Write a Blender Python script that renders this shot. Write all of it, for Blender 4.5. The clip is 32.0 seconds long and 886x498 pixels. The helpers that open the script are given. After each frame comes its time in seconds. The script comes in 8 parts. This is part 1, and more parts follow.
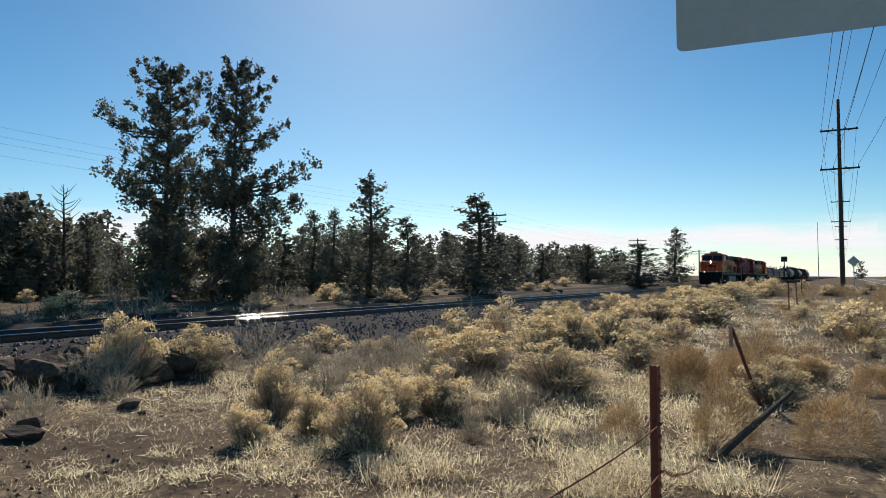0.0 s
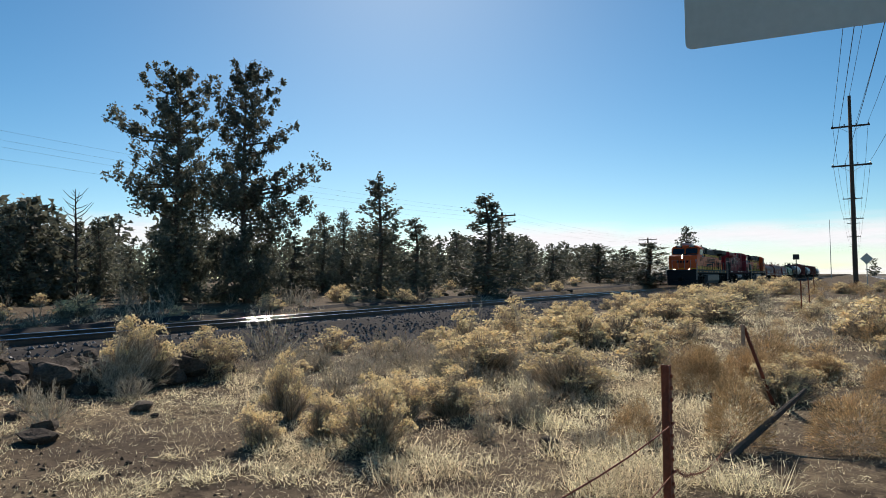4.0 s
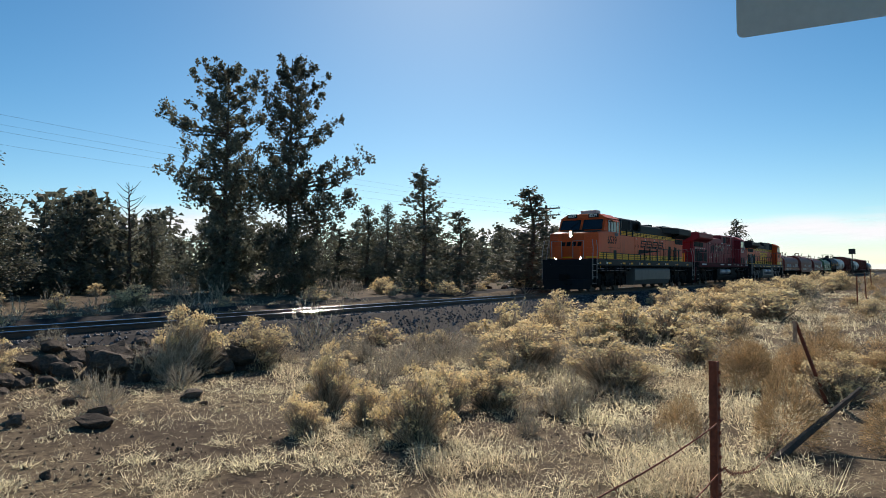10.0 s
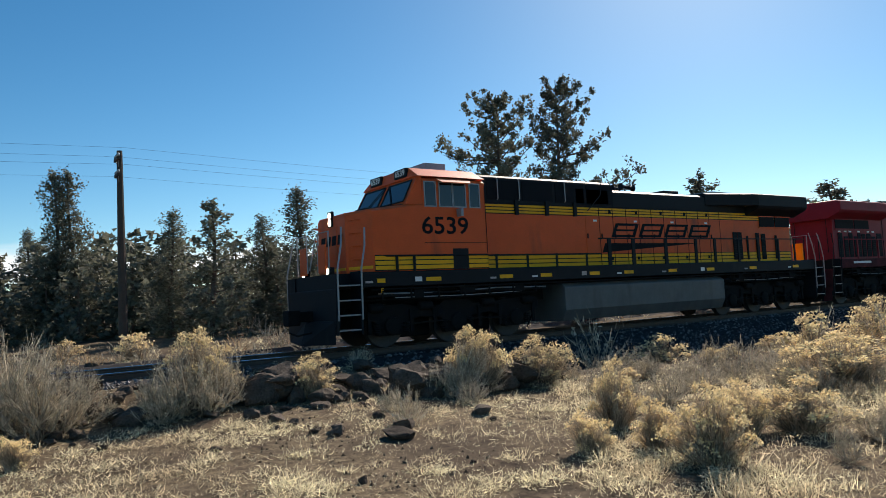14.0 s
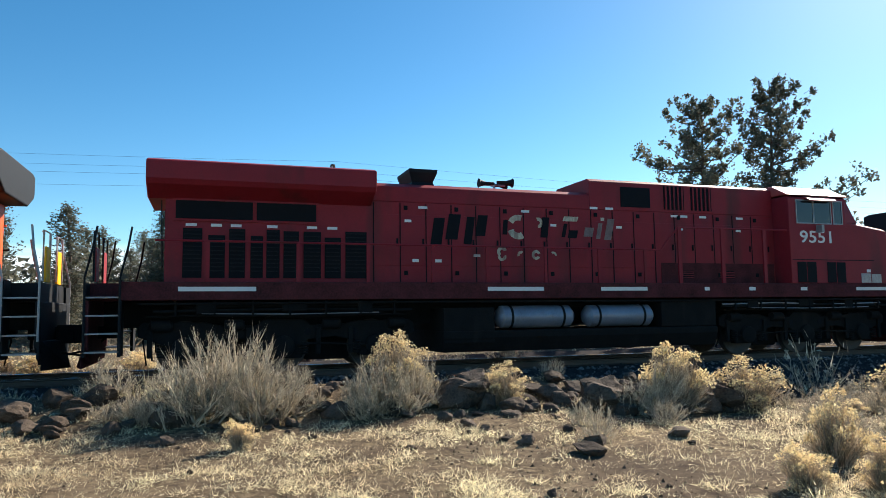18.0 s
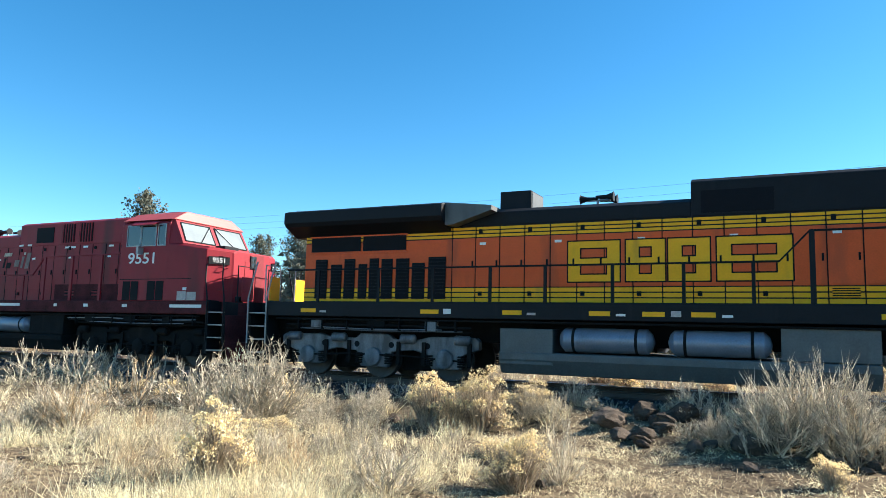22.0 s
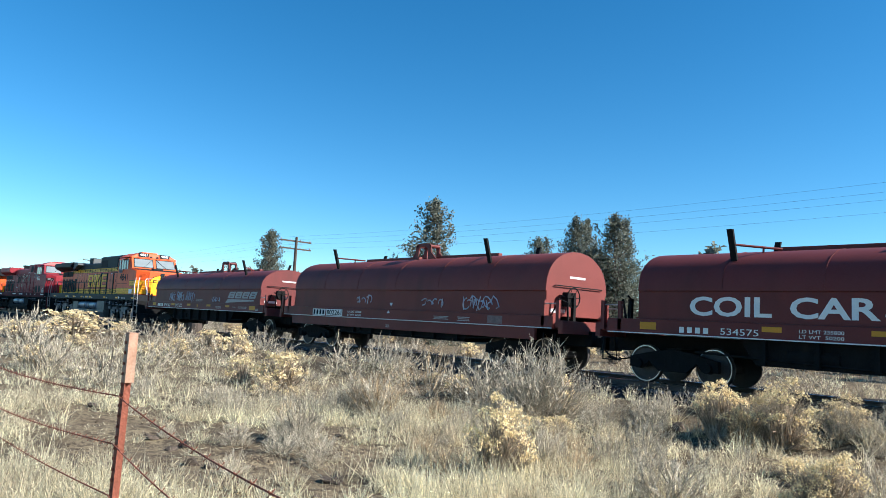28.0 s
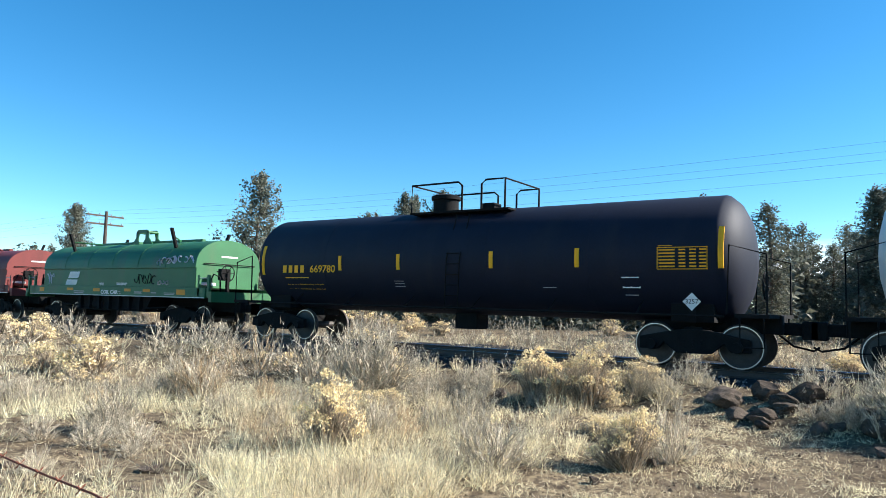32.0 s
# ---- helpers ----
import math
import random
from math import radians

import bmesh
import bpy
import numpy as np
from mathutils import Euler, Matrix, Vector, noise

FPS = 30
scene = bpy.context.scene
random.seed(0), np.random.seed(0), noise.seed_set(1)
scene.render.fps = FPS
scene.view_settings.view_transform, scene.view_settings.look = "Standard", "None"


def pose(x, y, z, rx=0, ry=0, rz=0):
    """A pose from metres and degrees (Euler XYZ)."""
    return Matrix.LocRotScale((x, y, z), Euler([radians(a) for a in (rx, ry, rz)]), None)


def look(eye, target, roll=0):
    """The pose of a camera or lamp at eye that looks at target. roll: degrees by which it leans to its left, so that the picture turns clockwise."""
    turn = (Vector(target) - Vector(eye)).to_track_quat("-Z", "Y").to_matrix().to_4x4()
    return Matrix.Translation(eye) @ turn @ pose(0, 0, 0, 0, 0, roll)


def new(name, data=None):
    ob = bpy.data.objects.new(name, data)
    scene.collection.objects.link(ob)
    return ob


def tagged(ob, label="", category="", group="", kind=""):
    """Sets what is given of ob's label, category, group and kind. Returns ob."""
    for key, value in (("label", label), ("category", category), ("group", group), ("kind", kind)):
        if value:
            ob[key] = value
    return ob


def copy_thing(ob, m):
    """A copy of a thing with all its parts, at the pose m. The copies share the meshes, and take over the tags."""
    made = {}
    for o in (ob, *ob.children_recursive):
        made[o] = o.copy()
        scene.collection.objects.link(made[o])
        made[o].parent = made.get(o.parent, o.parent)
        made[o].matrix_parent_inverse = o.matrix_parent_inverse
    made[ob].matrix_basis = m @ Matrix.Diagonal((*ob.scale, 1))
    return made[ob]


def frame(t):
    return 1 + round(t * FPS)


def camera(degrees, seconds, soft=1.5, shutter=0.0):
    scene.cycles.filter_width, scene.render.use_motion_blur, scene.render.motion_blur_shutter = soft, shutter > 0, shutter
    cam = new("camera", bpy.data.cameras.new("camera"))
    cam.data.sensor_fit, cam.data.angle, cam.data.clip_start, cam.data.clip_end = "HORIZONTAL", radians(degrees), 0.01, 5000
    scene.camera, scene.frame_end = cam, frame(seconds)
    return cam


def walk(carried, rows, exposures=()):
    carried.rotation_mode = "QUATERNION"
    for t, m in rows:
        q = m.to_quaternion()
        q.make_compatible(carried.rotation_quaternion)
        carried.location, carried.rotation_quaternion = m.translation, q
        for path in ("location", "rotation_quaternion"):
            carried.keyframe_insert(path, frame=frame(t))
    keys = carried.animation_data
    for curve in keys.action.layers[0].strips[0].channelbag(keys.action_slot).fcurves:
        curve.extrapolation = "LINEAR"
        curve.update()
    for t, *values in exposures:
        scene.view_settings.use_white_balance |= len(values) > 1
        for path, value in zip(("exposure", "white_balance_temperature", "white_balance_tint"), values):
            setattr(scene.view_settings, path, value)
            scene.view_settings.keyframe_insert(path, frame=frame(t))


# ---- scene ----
RAIL_Y, RAIL_Z = 16.47, 0.42          # track centre line and rail top
EYE = (0.0, 0.0, 1.6)

cam = camera(64.19, 32.0, soft=0.6)


def aim(t, heading, pitch, roll, eye=EYE):
    h, p = radians(heading), radians(pitch)
    way = Vector((math.sin(h) * math.cos(p), math.cos(h) * math.cos(p), math.sin(p)))
    return t, look(eye, Vector(eye) + way * 10, roll)


walk(cam, [aim(*row) for row in (
    (0, 60.33, 2.36, -0.23), (0.5, 60.75, 2.06, 0.13), (1, 59.71, 2.18, -0.56), (1.5, 59.03, 2.10, -0.58), (2, 59.48, 2.28, -0.88),
    (2.5, 60.35, 2.07, -1.22), (3, 59.86, 2.32, -0.61), (3.5, 59.56, 2.44, -0.72), (5.5, 59.93, 2.37, -0.23), (6, 60.28, 2.44, 0.02),
    (6.5, 60.44, 2.55, -0.48), (7, 59.91, 2.33, -0.62), (7.5, 59.00, 2.01, -0.52), (8, 58.63, 2.05, -0.61), (8.5, 57.89, 2.28, 0.06),
    (9, 57.53, 2.20, 0.11), (9.5, 56.51, 2.21, 0.11), (10, 56.03, 1.88, -0.34), (10.5, 54.41, 1.79, -0.72), (11, 54.18, 1.37, -1.42),
    (11.5, 53.60, 1.61, -0.82), (12, 52.16, 2.40, -0.95), (12.5, 49.70, 2.50, -1.30), (13, 43.54, 2.70, -3.15), (13.5, 39.74, 3.67, -2.52),
    (14, 34.10, 3.88, -3.03), (14.5, 26.93, 4.42, -2.46), (15, 22.23, 4.54, -1.57), (15.5, 18.74, 5.15, -1.00), (17.5, 18.04, 5.33, -0.93),
    (18, 18.50, 5.21, -0.70), (18.5, 19.09, 5.25, -0.38), (19, 16.73, 5.64, -0.03), (19.5, 9.27, 6.52, -0.28), (20, -0.28, 7.07, 0.07),
    (20.5, -13.26, 7.64, 0.65), (21, -21.35, 7.07, 0.77), (21.5, -24.74, 6.56, 1.57), (22, -25.95, 6.70, 1.48), (22.5, -25.81, 6.55, 1.41),
    (23, -26.12, 6.72, 1.34), (23.5, -27.72, 6.86, 1.71), (24, -32.11, 6.63, 2.08), (24.5, -36.97, 6.54, 2.36), (25, -40.82, 6.11, 1.69),
    (25.5, -43.48, 5.82, 2.45), (26, -45.58, 5.79, 2.83), (26.5, -47.23, 5.72, 3.08), (28.5, -48.31, 5.93, 3.08), (29, -47.75, 5.91, 2.54),
    (29.5, -47.13, 5.72, 2.49), (30, -45.78, 5.79, 2.64), (30.5, -43.79, 5.94, 2.45), (31, -42.63, 6.01, 2.26), (31.5, -39.98, 5.47, 1.71),
    (32, -34.43, 4.51, 1.59),
)], exposures=((0, 0.22, 6750, 15), (9, 0.27, 6750, 15), (12, 0.3, 6800, 15), (14, 0.55, 6900, 15), (17.5, 1.08, 6950, 14), (19, 1.08, 6900, 14), (20.5, 1.46, 6650, 11), (23, 1.58, 6450, 9.5), (26, 1.14, 6250, 9.5), (29, 1.08, 5900, 9.5), (32, 1.33, 6150, 10)))

# ---- daylight: low winter sun ahead and to one side, clear sky ----
SUN_AZ, SUN_EL = 56.5, 31.5
world = bpy.data.worlds.new("sky")
scene.world = world
world.use_nodes = True
wn = world.node_tree.nodes
sky = wn.new("ShaderNodeTexSky")
sky.sky_type, sky.sun_disc = "NISHITA", False
sky.sun_elevation, sky.sun_rotation = radians(SUN_EL), radians(SUN_AZ)
sky.altitude, sky.air_density, sky.dust_density, sky.ozone_density = 2000, 1.0, 0.88, 2.2
wn["Background"].inputs["Strength"].default_value = 0.086
deep = wn.new("ShaderNodeHueSaturation")
deep.inputs["Saturation"].default_value = 1.31
tint = wn.new("ShaderNodeMix")
tint.data_type, tint.blend_type = "RGBA", "MULTIPLY"
tint.inputs["Factor"].default_value = 1.0
tint.inputs["B"].default_value = (0.93, 1.03, 0.97, 1)
world.node_tree.links.new(sky.outputs["Color"], tint.inputs["A"])
world.node_tree.links.new(tint.outputs["Result"], deep.inputs["Color"])
world.node_tree.links.new(deep.outputs["Color"], wn["Background"].inputs["Color"])

sun_data = bpy.data.lights.new("sun", "SUN")
sun_data.energy, sun_data.angle, sun_data.color = 4.9, radians(0.53), (1.0, 0.93, 0.82)
sun = new("sun", sun_data)
_a, _e = radians(SUN_AZ), radians(SUN_EL)
sun.matrix_world = look(Vector((math.sin(_a) * math.cos(_e), math.cos(_a) * math.cos(_e), math.sin(_e))) * 300, (0, 0, 0))


# ---- materials ----
def mat(name, color, rough=0.7, metal=0.0, vary=0.25, scale=6.0, fine=40.0, bump=0.15, second=None, rnd=0.0, spec=0.5, dirt=None, dirt_at=0.55, trans=0.0, isl=0.0):
    """Procedural surface: colour varied at two scales, relief, and per-object variation."""
    m = bpy.data.materials.new(name)
    m.use_nodes = True
    nt = m.node_tree
    N, L = nt.nodes, nt.links
    b = N["Principled BSDF"]
    tc = N.new("ShaderNodeTexCoord")
    n1, n2 = N.new("ShaderNodeTexNoise"), N.new("ShaderNodeTexNoise")
    n1.inputs["Scale"].default_value, n1.inputs["Detail"].default_value = scale, 5
    n2.inputs["Scale"].default_value, n2.inputs["Detail"].default_value = fine, 4
    for n in (n1, n2):
        L.new(tc.outputs["Object"], n.inputs["Vector"])
    lo = [c * (1 - vary) for c in color]
    hi = [min(1, c * (1 + vary)) for c in (second or color)]
    ramp = N.new("ShaderNodeMix")
    ramp.data_type = "RGBA"
    ramp.inputs["A"].default_value, ramp.inputs["B"].default_value = (*lo, 1), (*hi, 1)
    add = N.new("ShaderNodeMath")
    add.operation = "MULTIPLY_ADD"
    add.inputs[1].default_value, add.inputs[2].default_value = 2.2, -0.6
    mixn = N.new("ShaderNodeMath")
    mixn.operation = "ADD"
    half = N.new("ShaderNodeMath")
    half.operation = "MULTIPLY"
    half.inputs[1].default_value = 0.5
    L.new(n1.outputs["Fac"], mixn.inputs[0])
    L.new(n2.outputs["Fac"], mixn.inputs[1])
    L.new(mixn.outputs[0], half.inputs[0])
    L.new(half.outputs[0], add.inputs[0])
    add.use_clamp = True
    L.new(add.outputs[0], ramp.inputs["Factor"])
    out = ramp.outputs["Result"]
    if dirt:
        n3 = N.new("ShaderNodeTexNoise")
        n3.inputs["Scale"].default_value, n3.inputs["Detail"].default_value = scale * 0.35, 8
        mp = N.new("ShaderNodeMapping")
        mp.inputs["Scale"].default_value = (2.2, 2.2, 0.5)
        L.new(tc.outputs["Object"], mp.inputs["Vector"])
        L.new(mp.outputs["Vector"], n3.inputs["Vector"])
        r3 = N.new("ShaderNodeMapRange")
        r3.inputs["From Min"].default_value, r3.inputs["From Max"].default_value = dirt_at, dirt_at + 0.22
        r3.inputs["To Max"].default_value = 0.75
        L.new(n3.outputs["Fac"], r3.inputs["Value"])
        dm = N.new("ShaderNodeMix")
        dm.data_type = "RGBA"
        dm.inputs["B"].default_value = (*dirt, 1)
        L.new(out, dm.inputs["A"])
        L.new(r3.outputs["Result"], dm.inputs["Factor"])
        out = dm.outputs["Result"]
    if rnd:
        oi = N.new("ShaderNodeObjectInfo")
        hs = N.new("ShaderNodeHueSaturation")
        mr = N.new("ShaderNodeMapRange")
        mr.inputs["To Min"].default_value, mr.inputs["To Max"].default_value = 1 - rnd, 1 + rnd
        L.new(oi.outputs["Random"], mr.inputs["Value"])
        L.new(mr.outputs["Result"], hs.inputs["Value"])
        L.new(out, hs.inputs["Color"])
        out = hs.outputs["Color"]
    if isl:
        ge, hs, mr = N.new("ShaderNodeNewGeometry"), N.new("ShaderNodeHueSaturation"), N.new("ShaderNodeMapRange")
        mr.inputs["To Min"].default_value, mr.inputs["To Max"].default_value = 1 - isl, 1 + isl
        L.new(ge.outputs["Random Per Island"], mr.inputs["Value"])
        L.new(mr.outputs["Result"], hs.inputs["Value"])
        L.new(out, hs.inputs["Color"])
        out = hs.outputs["Color"]
    L.new(out, b.inputs["Base Color"])
    b.inputs["Roughness"].default_value, b.inputs["Metallic"].default_value = rough, metal
    b.inputs["Specular IOR Level"].default_value = spec
    if bump:
        bp = N.new("ShaderNodeBump")
        bp.inputs["Strength"].default_value, bp.inputs["Distance"].default_value = bump, 0.02
        L.new(n2.outputs["Fac"], bp.inputs["Height"])
        L.new(bp.outputs["Normal"], b.inputs["Normal"])
    if trans:
        tr = N.new("ShaderNodeBsdfTranslucent")
        ms = N.new("ShaderNodeMixShader")
        ms.inputs[0].default_value = trans
        L.new(out, tr.inputs["Color"])
        L.new(b.outputs["BSDF"], ms.inputs[1])
        L.new(tr.outputs["BSDF"], ms.inputs[2])
        L.new(ms.outputs[0], N["Material Output"].inputs["Surface"])
    return m


def glow(name, color, strength):
    m = bpy.data.materials.new(name)
    m.use_nodes = True
    b = m.node_tree.nodes["Principled BSDF"]
    b.inputs["Base Color"].default_value = (*color, 1)
    b.inputs["Emission Color"].default_value = (*color, 1)
    b.inputs["Emission Strength"].default_value = strength
    return m


def ground_mat():
    """Dry volcanic soil: warm brown dust, matted straw litter in patches, dark grit and damp hollows."""
    m = mat("dry_soil", (0.057, 0.042, 0.030), 1.0, 0, 0.35, 1.3, 16, 0.4, second=(0.108, 0.082, 0.057), spec=0.05)
    N, L = m.node_tree.nodes, m.node_tree.links
    b = N["Principled BSDF"]
    src = b.inputs["Base Color"].links[0].from_socket
    tc = N.new("ShaderNodeTexCoord")

    def field(scale, detail, rough, lo, hi, most):
        n, mr = N.new("ShaderNodeTexNoise"), N.new("ShaderNodeMapRange")
        n.inputs["Scale"].default_value, n.inputs["Detail"].default_value, n.inputs["Roughness"].default_value = scale, detail, rough
        mr.inputs["From Min"].default_value, mr.inputs["From Max"].default_value, mr.inputs["To Max"].default_value = lo, hi, most
        L.new(tc.outputs["Object"], n.inputs["Vector"])
        L.new(n.outputs["Fac"], mr.inputs["Value"])
        return mr.outputs["Result"]

    patch, fleck = field(0.6, 6, 0.6, 0.40, 0.60, 0.7), field(11.0, 8, 0.8, 0.44, 0.56, 1.0)
    both = N.new("ShaderNodeMath")
    both.operation = "MULTIPLY"
    xyz, cover, more = N.new("ShaderNodeSeparateXYZ"), N.new("ShaderNodeMapRange"), N.new("ShaderNodeMath")
    L.new(tc.outputs["Object"], xyz.inputs[0])
    L.new(xyz.outputs["X"], cover.inputs["Value"])
    cover.inputs["From Min"].default_value, cover.inputs["From Max"].default_value = 4.0, -3.0     # more straw on this side
    cover.inputs["To Max"].default_value = 0.4
    more.operation, more.use_clamp = "ADD", True
    L.new(patch, more.inputs[0])
    L.new(cover.outputs["Result"], more.inputs[1])
    patch = more.outputs[0]
    L.new(patch, both.inputs[0])
    L.new(fleck, both.inputs[1])
    for fac, col in ((both.outputs[0], (0.28, 0.22, 0.135)), (field(3.2, 8, 0.75, 0.53, 0.62, 0.8), (0.042, 0.030, 0.022)), (field(24.0, 4, 0.7, 0.60, 0.68, 0.8), (0.03, 0.023, 0.018))):
        mx = N.new("ShaderNodeMix")
        mx.data_type = "RGBA"
        mx.inputs["B"].default_value = (*col, 1)
        L.new(src, mx.inputs["A"])
        L.new(fac, mx.inputs["Factor"])
        src = mx.outputs["Result"]
    L.new(src, b.inputs["Base Color"])
    return m


M_GROUND = ground_mat()
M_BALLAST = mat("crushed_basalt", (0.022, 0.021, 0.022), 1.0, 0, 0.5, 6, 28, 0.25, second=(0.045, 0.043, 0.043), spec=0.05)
M_STONE = mat("ballast_stone", (0.055, 0.055, 0.058), 0.7, 0, 0.4, 8, 14, 0.2, second=(0.15, 0.148, 0.15), spec=0.35, isl=0.65)
M_LAVA = mat("lava_rock", (0.034, 0.028, 0.024), 0.95, 0, 0.4, 3, 22, 0.6, second=(0.11, 0.085, 0.065), rnd=0.3, spec=0.15)
M_CLOD = mat("soil_clod", (0.085, 0.061, 0.043), 1.0, 0, 0.4, 6, 20, 0.2, second=(0.16, 0.118, 0.08), spec=0.05, isl=0.4)
M_RAIL = mat("rail_steel", (0.10, 0.07, 0.055), 0.6, 0.4, 0.3, 3, 30, 0.2)
M_RAILTOP = mat("polished_rail", (0.62, 0.62, 0.63), 0.09, 1.0, 0.1, 3, 30, 0.02)
M_TIE = mat("creosoted_tie", (0.06, 0.05, 0.042), 0.85, 0, 0.35, 4, 40, 0.4, rnd=0.2)
M_BARK = mat("juniper_bark", (0.11, 0.08, 0.06), 0.9, 0, 0.4, 4, 30, 0.6)
M_LEAF = mat("juniper_needles", (0.085, 0.095, 0.068), 0.75, 0, 0.4, 1.5, 12, 0, second=(0.17, 0.172, 0.127), rnd=0.2, trans=0.34, isl=0.2)
M_TWIG = mat("sage_twig", (0.225, 0.19, 0.138), 0.85, 0, 0.35, 5, 30, 0, second=(0.54, 0.47, 0.355), rnd=0.2, trans=0.14, isl=0.55)
M_SAGE = mat("sage_leaf", (0.29, 0.265, 0.20), 0.85, 0, 0.3, 5, 30, 0, second=(0.48, 0.435, 0.33), rnd=0.2, trans=0.2, isl=0.35)
M_FLOWER = mat("dried_rabbitbrush_flower", (0.75, 0.515, 0.26), 0.85, 0, 0.2, 5, 30, 0, second=(0.96, 0.745, 0.46), rnd=0.15, trans=0.36, isl=0.3)
M_RSTEM = mat("rabbitbrush_stem", (0.215, 0.168, 0.118), 0.85, 0, 0.35, 5, 30, 0, second=(0.48, 0.39, 0.28), rnd=0.2, trans=0.16, isl=0.55)
M_TAN = mat("dead_brush_stem", (0.27, 0.19, 0.11), 0.85, 0, 0.35, 5, 30, 0, second=(0.58, 0.44, 0.27), rnd=0.1, trans=0.2, isl=0.65)
M_TUMBLE = mat("tumbleweed", (0.25, 0.165, 0.08), 0.85, 0, 0.35, 5, 30, 0, second=(0.60, 0.42, 0.22), rnd=0.12, trans=0.18, isl=0.5)
M_GRASS = mat("bleached_grass", (0.53, 0.355, 0.225), 0.8, 0, 0.35, 0.9, 30, 0, second=(0.98, 0.71, 0.49), trans=0.54, isl=0.65)
M_ASPHALT = mat("asphalt", (0.06, 0.06, 0.062), 0.85, 0, 0.25, 2, 60, 0.3)
M_RUST = mat("rusty_steel", (0.25, 0.078, 0.045), 0.8, 0.3, 0.4, 6, 50, 0.4)
M_POLE = mat("weathered_pole_wood", (0.075, 0.055, 0.042), 0.9, 0, 0.3, 4, 40, 0.4)
M_WIRE = mat("dark_wire", (0.05, 0.045, 0.045), 0.6, 0.5, 0.2, 3, 30, 0)
M_SIGN = mat("aluminium_sign_back", (0.55, 0.56, 0.51), 0.6, 0.15, 0.1, 4, 40, 0.05)
M_GREY = mat("galvanised", (0.35, 0.36, 0.37), 0.5, 0.7, 0.2, 6, 40, 0.1)
M_WHITE = mat("white_paint", (0.78, 0.77, 0.74), 0.55, 0, 0.08, 5, 40, 0.03)
M_YELLOWLINE = mat("yellow_line_paint", (0.60, 0.42, 0.05), 0.7, 0, 0.15, 5, 40, 0.05)


# ---- geometry helpers ----
class Shape:
    """Collects vertices and faces of one part."""

    def __init__(self):
        self.v, self.f = [], []

    def add(self, vs, fs):
        o = len(self.v)
        self.v += [tuple(p) for p in vs]
        self.f += [tuple(i + o for i in q) for q in fs]
        return self

    def box(self, x0, x1, y0, y1, z0, z1):
        return self.add([(x0, y0, z0), (x1, y0, z0), (x1, y1, z0), (x0, y1, z0), (x0, y0, z1), (x1, y0, z1), (x1, y1, z1), (x0, y1, z1)],
                        [(0, 3, 2, 1), (4, 5, 6, 7), (0, 1, 5, 4), (1, 2, 6, 5), (2, 3, 7, 6), (3, 0, 4, 7)])

    def prism_y(self, pts, y0, y1):
        """Outline of (x, z) points, anticlockwise seen from -y, drawn out along y."""
        n = len(pts)
        return self.add([(x, y0, z) for x, z in pts] + [(x, y1, z) for x, z in pts],
                        [tuple(range(n)), tuple(range(2 * n - 1, n - 1, -1))] + [(i, i + n, (i + 1) % n + n, (i + 1) % n) for i in range(n)])

    def prism_x(self, pts, x0, x1):
        """Outline of (y, z) points, anticlockwise seen from +x, drawn out along x."""
        n = len(pts)
        return self.add([(x1, y, z) for y, z in pts] + [(x0, y, z) for y, z in pts],
                        [tuple(range(n)), tuple(range(2 * n - 1, n - 1, -1))] + [(i, i + n, (i + 1) % n + n, (i + 1) % n) for i in range(n)])

    def tube(self, pts, r, seg=6, r_end=None):
        pts = [Vector(p) for p in pts]
        n = len(pts)
        vs = []
        for i, p in enumerate(pts):
            d = (pts[min(i + 1, n - 1)] - pts[max(i - 1, 0)]).normalized()
            a = d.cross(Vector((0, 0, 1)) if abs(d.z) < 0.9 else Vector((1, 0, 0))).normalized()
            b = a.cross(d)
            rr = r if r_end is None else r + (r_end - r) * i / (n - 1)
            vs += [p + (a * math.cos(2 * math.pi * k / seg) + b * math.sin(2 * math.pi * k / seg)) * rr for k in range(seg)]
        fs = [(i * seg + k, i * seg + (k + 1) % seg, (i + 1) * seg + (k + 1) % seg, (i + 1) * seg + k) for i in range(n - 1) for k in range(seg)]
        fs += [tuple(range(seg - 1, -1, -1)), tuple((n - 1) * seg + k for k in range(seg))]
        return self.add(vs, fs)

    def lathe(self, prof, seg=24, axis="y", at=(0, 0, 0)):
        """Turned form: prof is (along the axis, radius)."""
        n = len(prof)
        vs = []
        for h, r in prof:
            for k in range(seg):
                a = 2 * math.pi * k / seg
                c, s = r * math.cos(a), r * math.sin(a)
                q = {"y": (c, h, s), "x": (h, c, s), "z": (c, s, h)}[axis]
                vs.append((q[0] + at[0], q[1] + at[1], q[2] + at[2]))
        fs = [(i * seg + k, i * seg + (k + 1) % seg, (i + 1) * seg + (k + 1) % seg, (i + 1) * seg + k) for i in range(n - 1) for k in range(seg)]
        fs += [tuple(range(seg - 1, -1, -1)), tuple((n - 1) * seg + k for k in range(seg))]
        return self.add(vs, fs)

    def mesh(self, name, material):
        me = bpy.data.meshes.new(name)
        me.from_pydata(self.v, [], self.f)
        bm = bmesh.new()
        bm.from_mesh(me)
        bmesh.ops.recalc_face_normals(bm, faces=bm.faces)
        bm.to_mesh(me)
        bm.free()
        me.materials.append(material)
        return me


def tri_mesh(name, verts, faces, material):
    """Fast mesh from arrays."""
    me = bpy.data.meshes.new(name)
    me.from_pydata(verts.tolist() if hasattr(verts, "tolist") else verts, [], faces.tolist() if hasattr(faces, "tolist") else faces)
    me.materials.append(material)
    return me


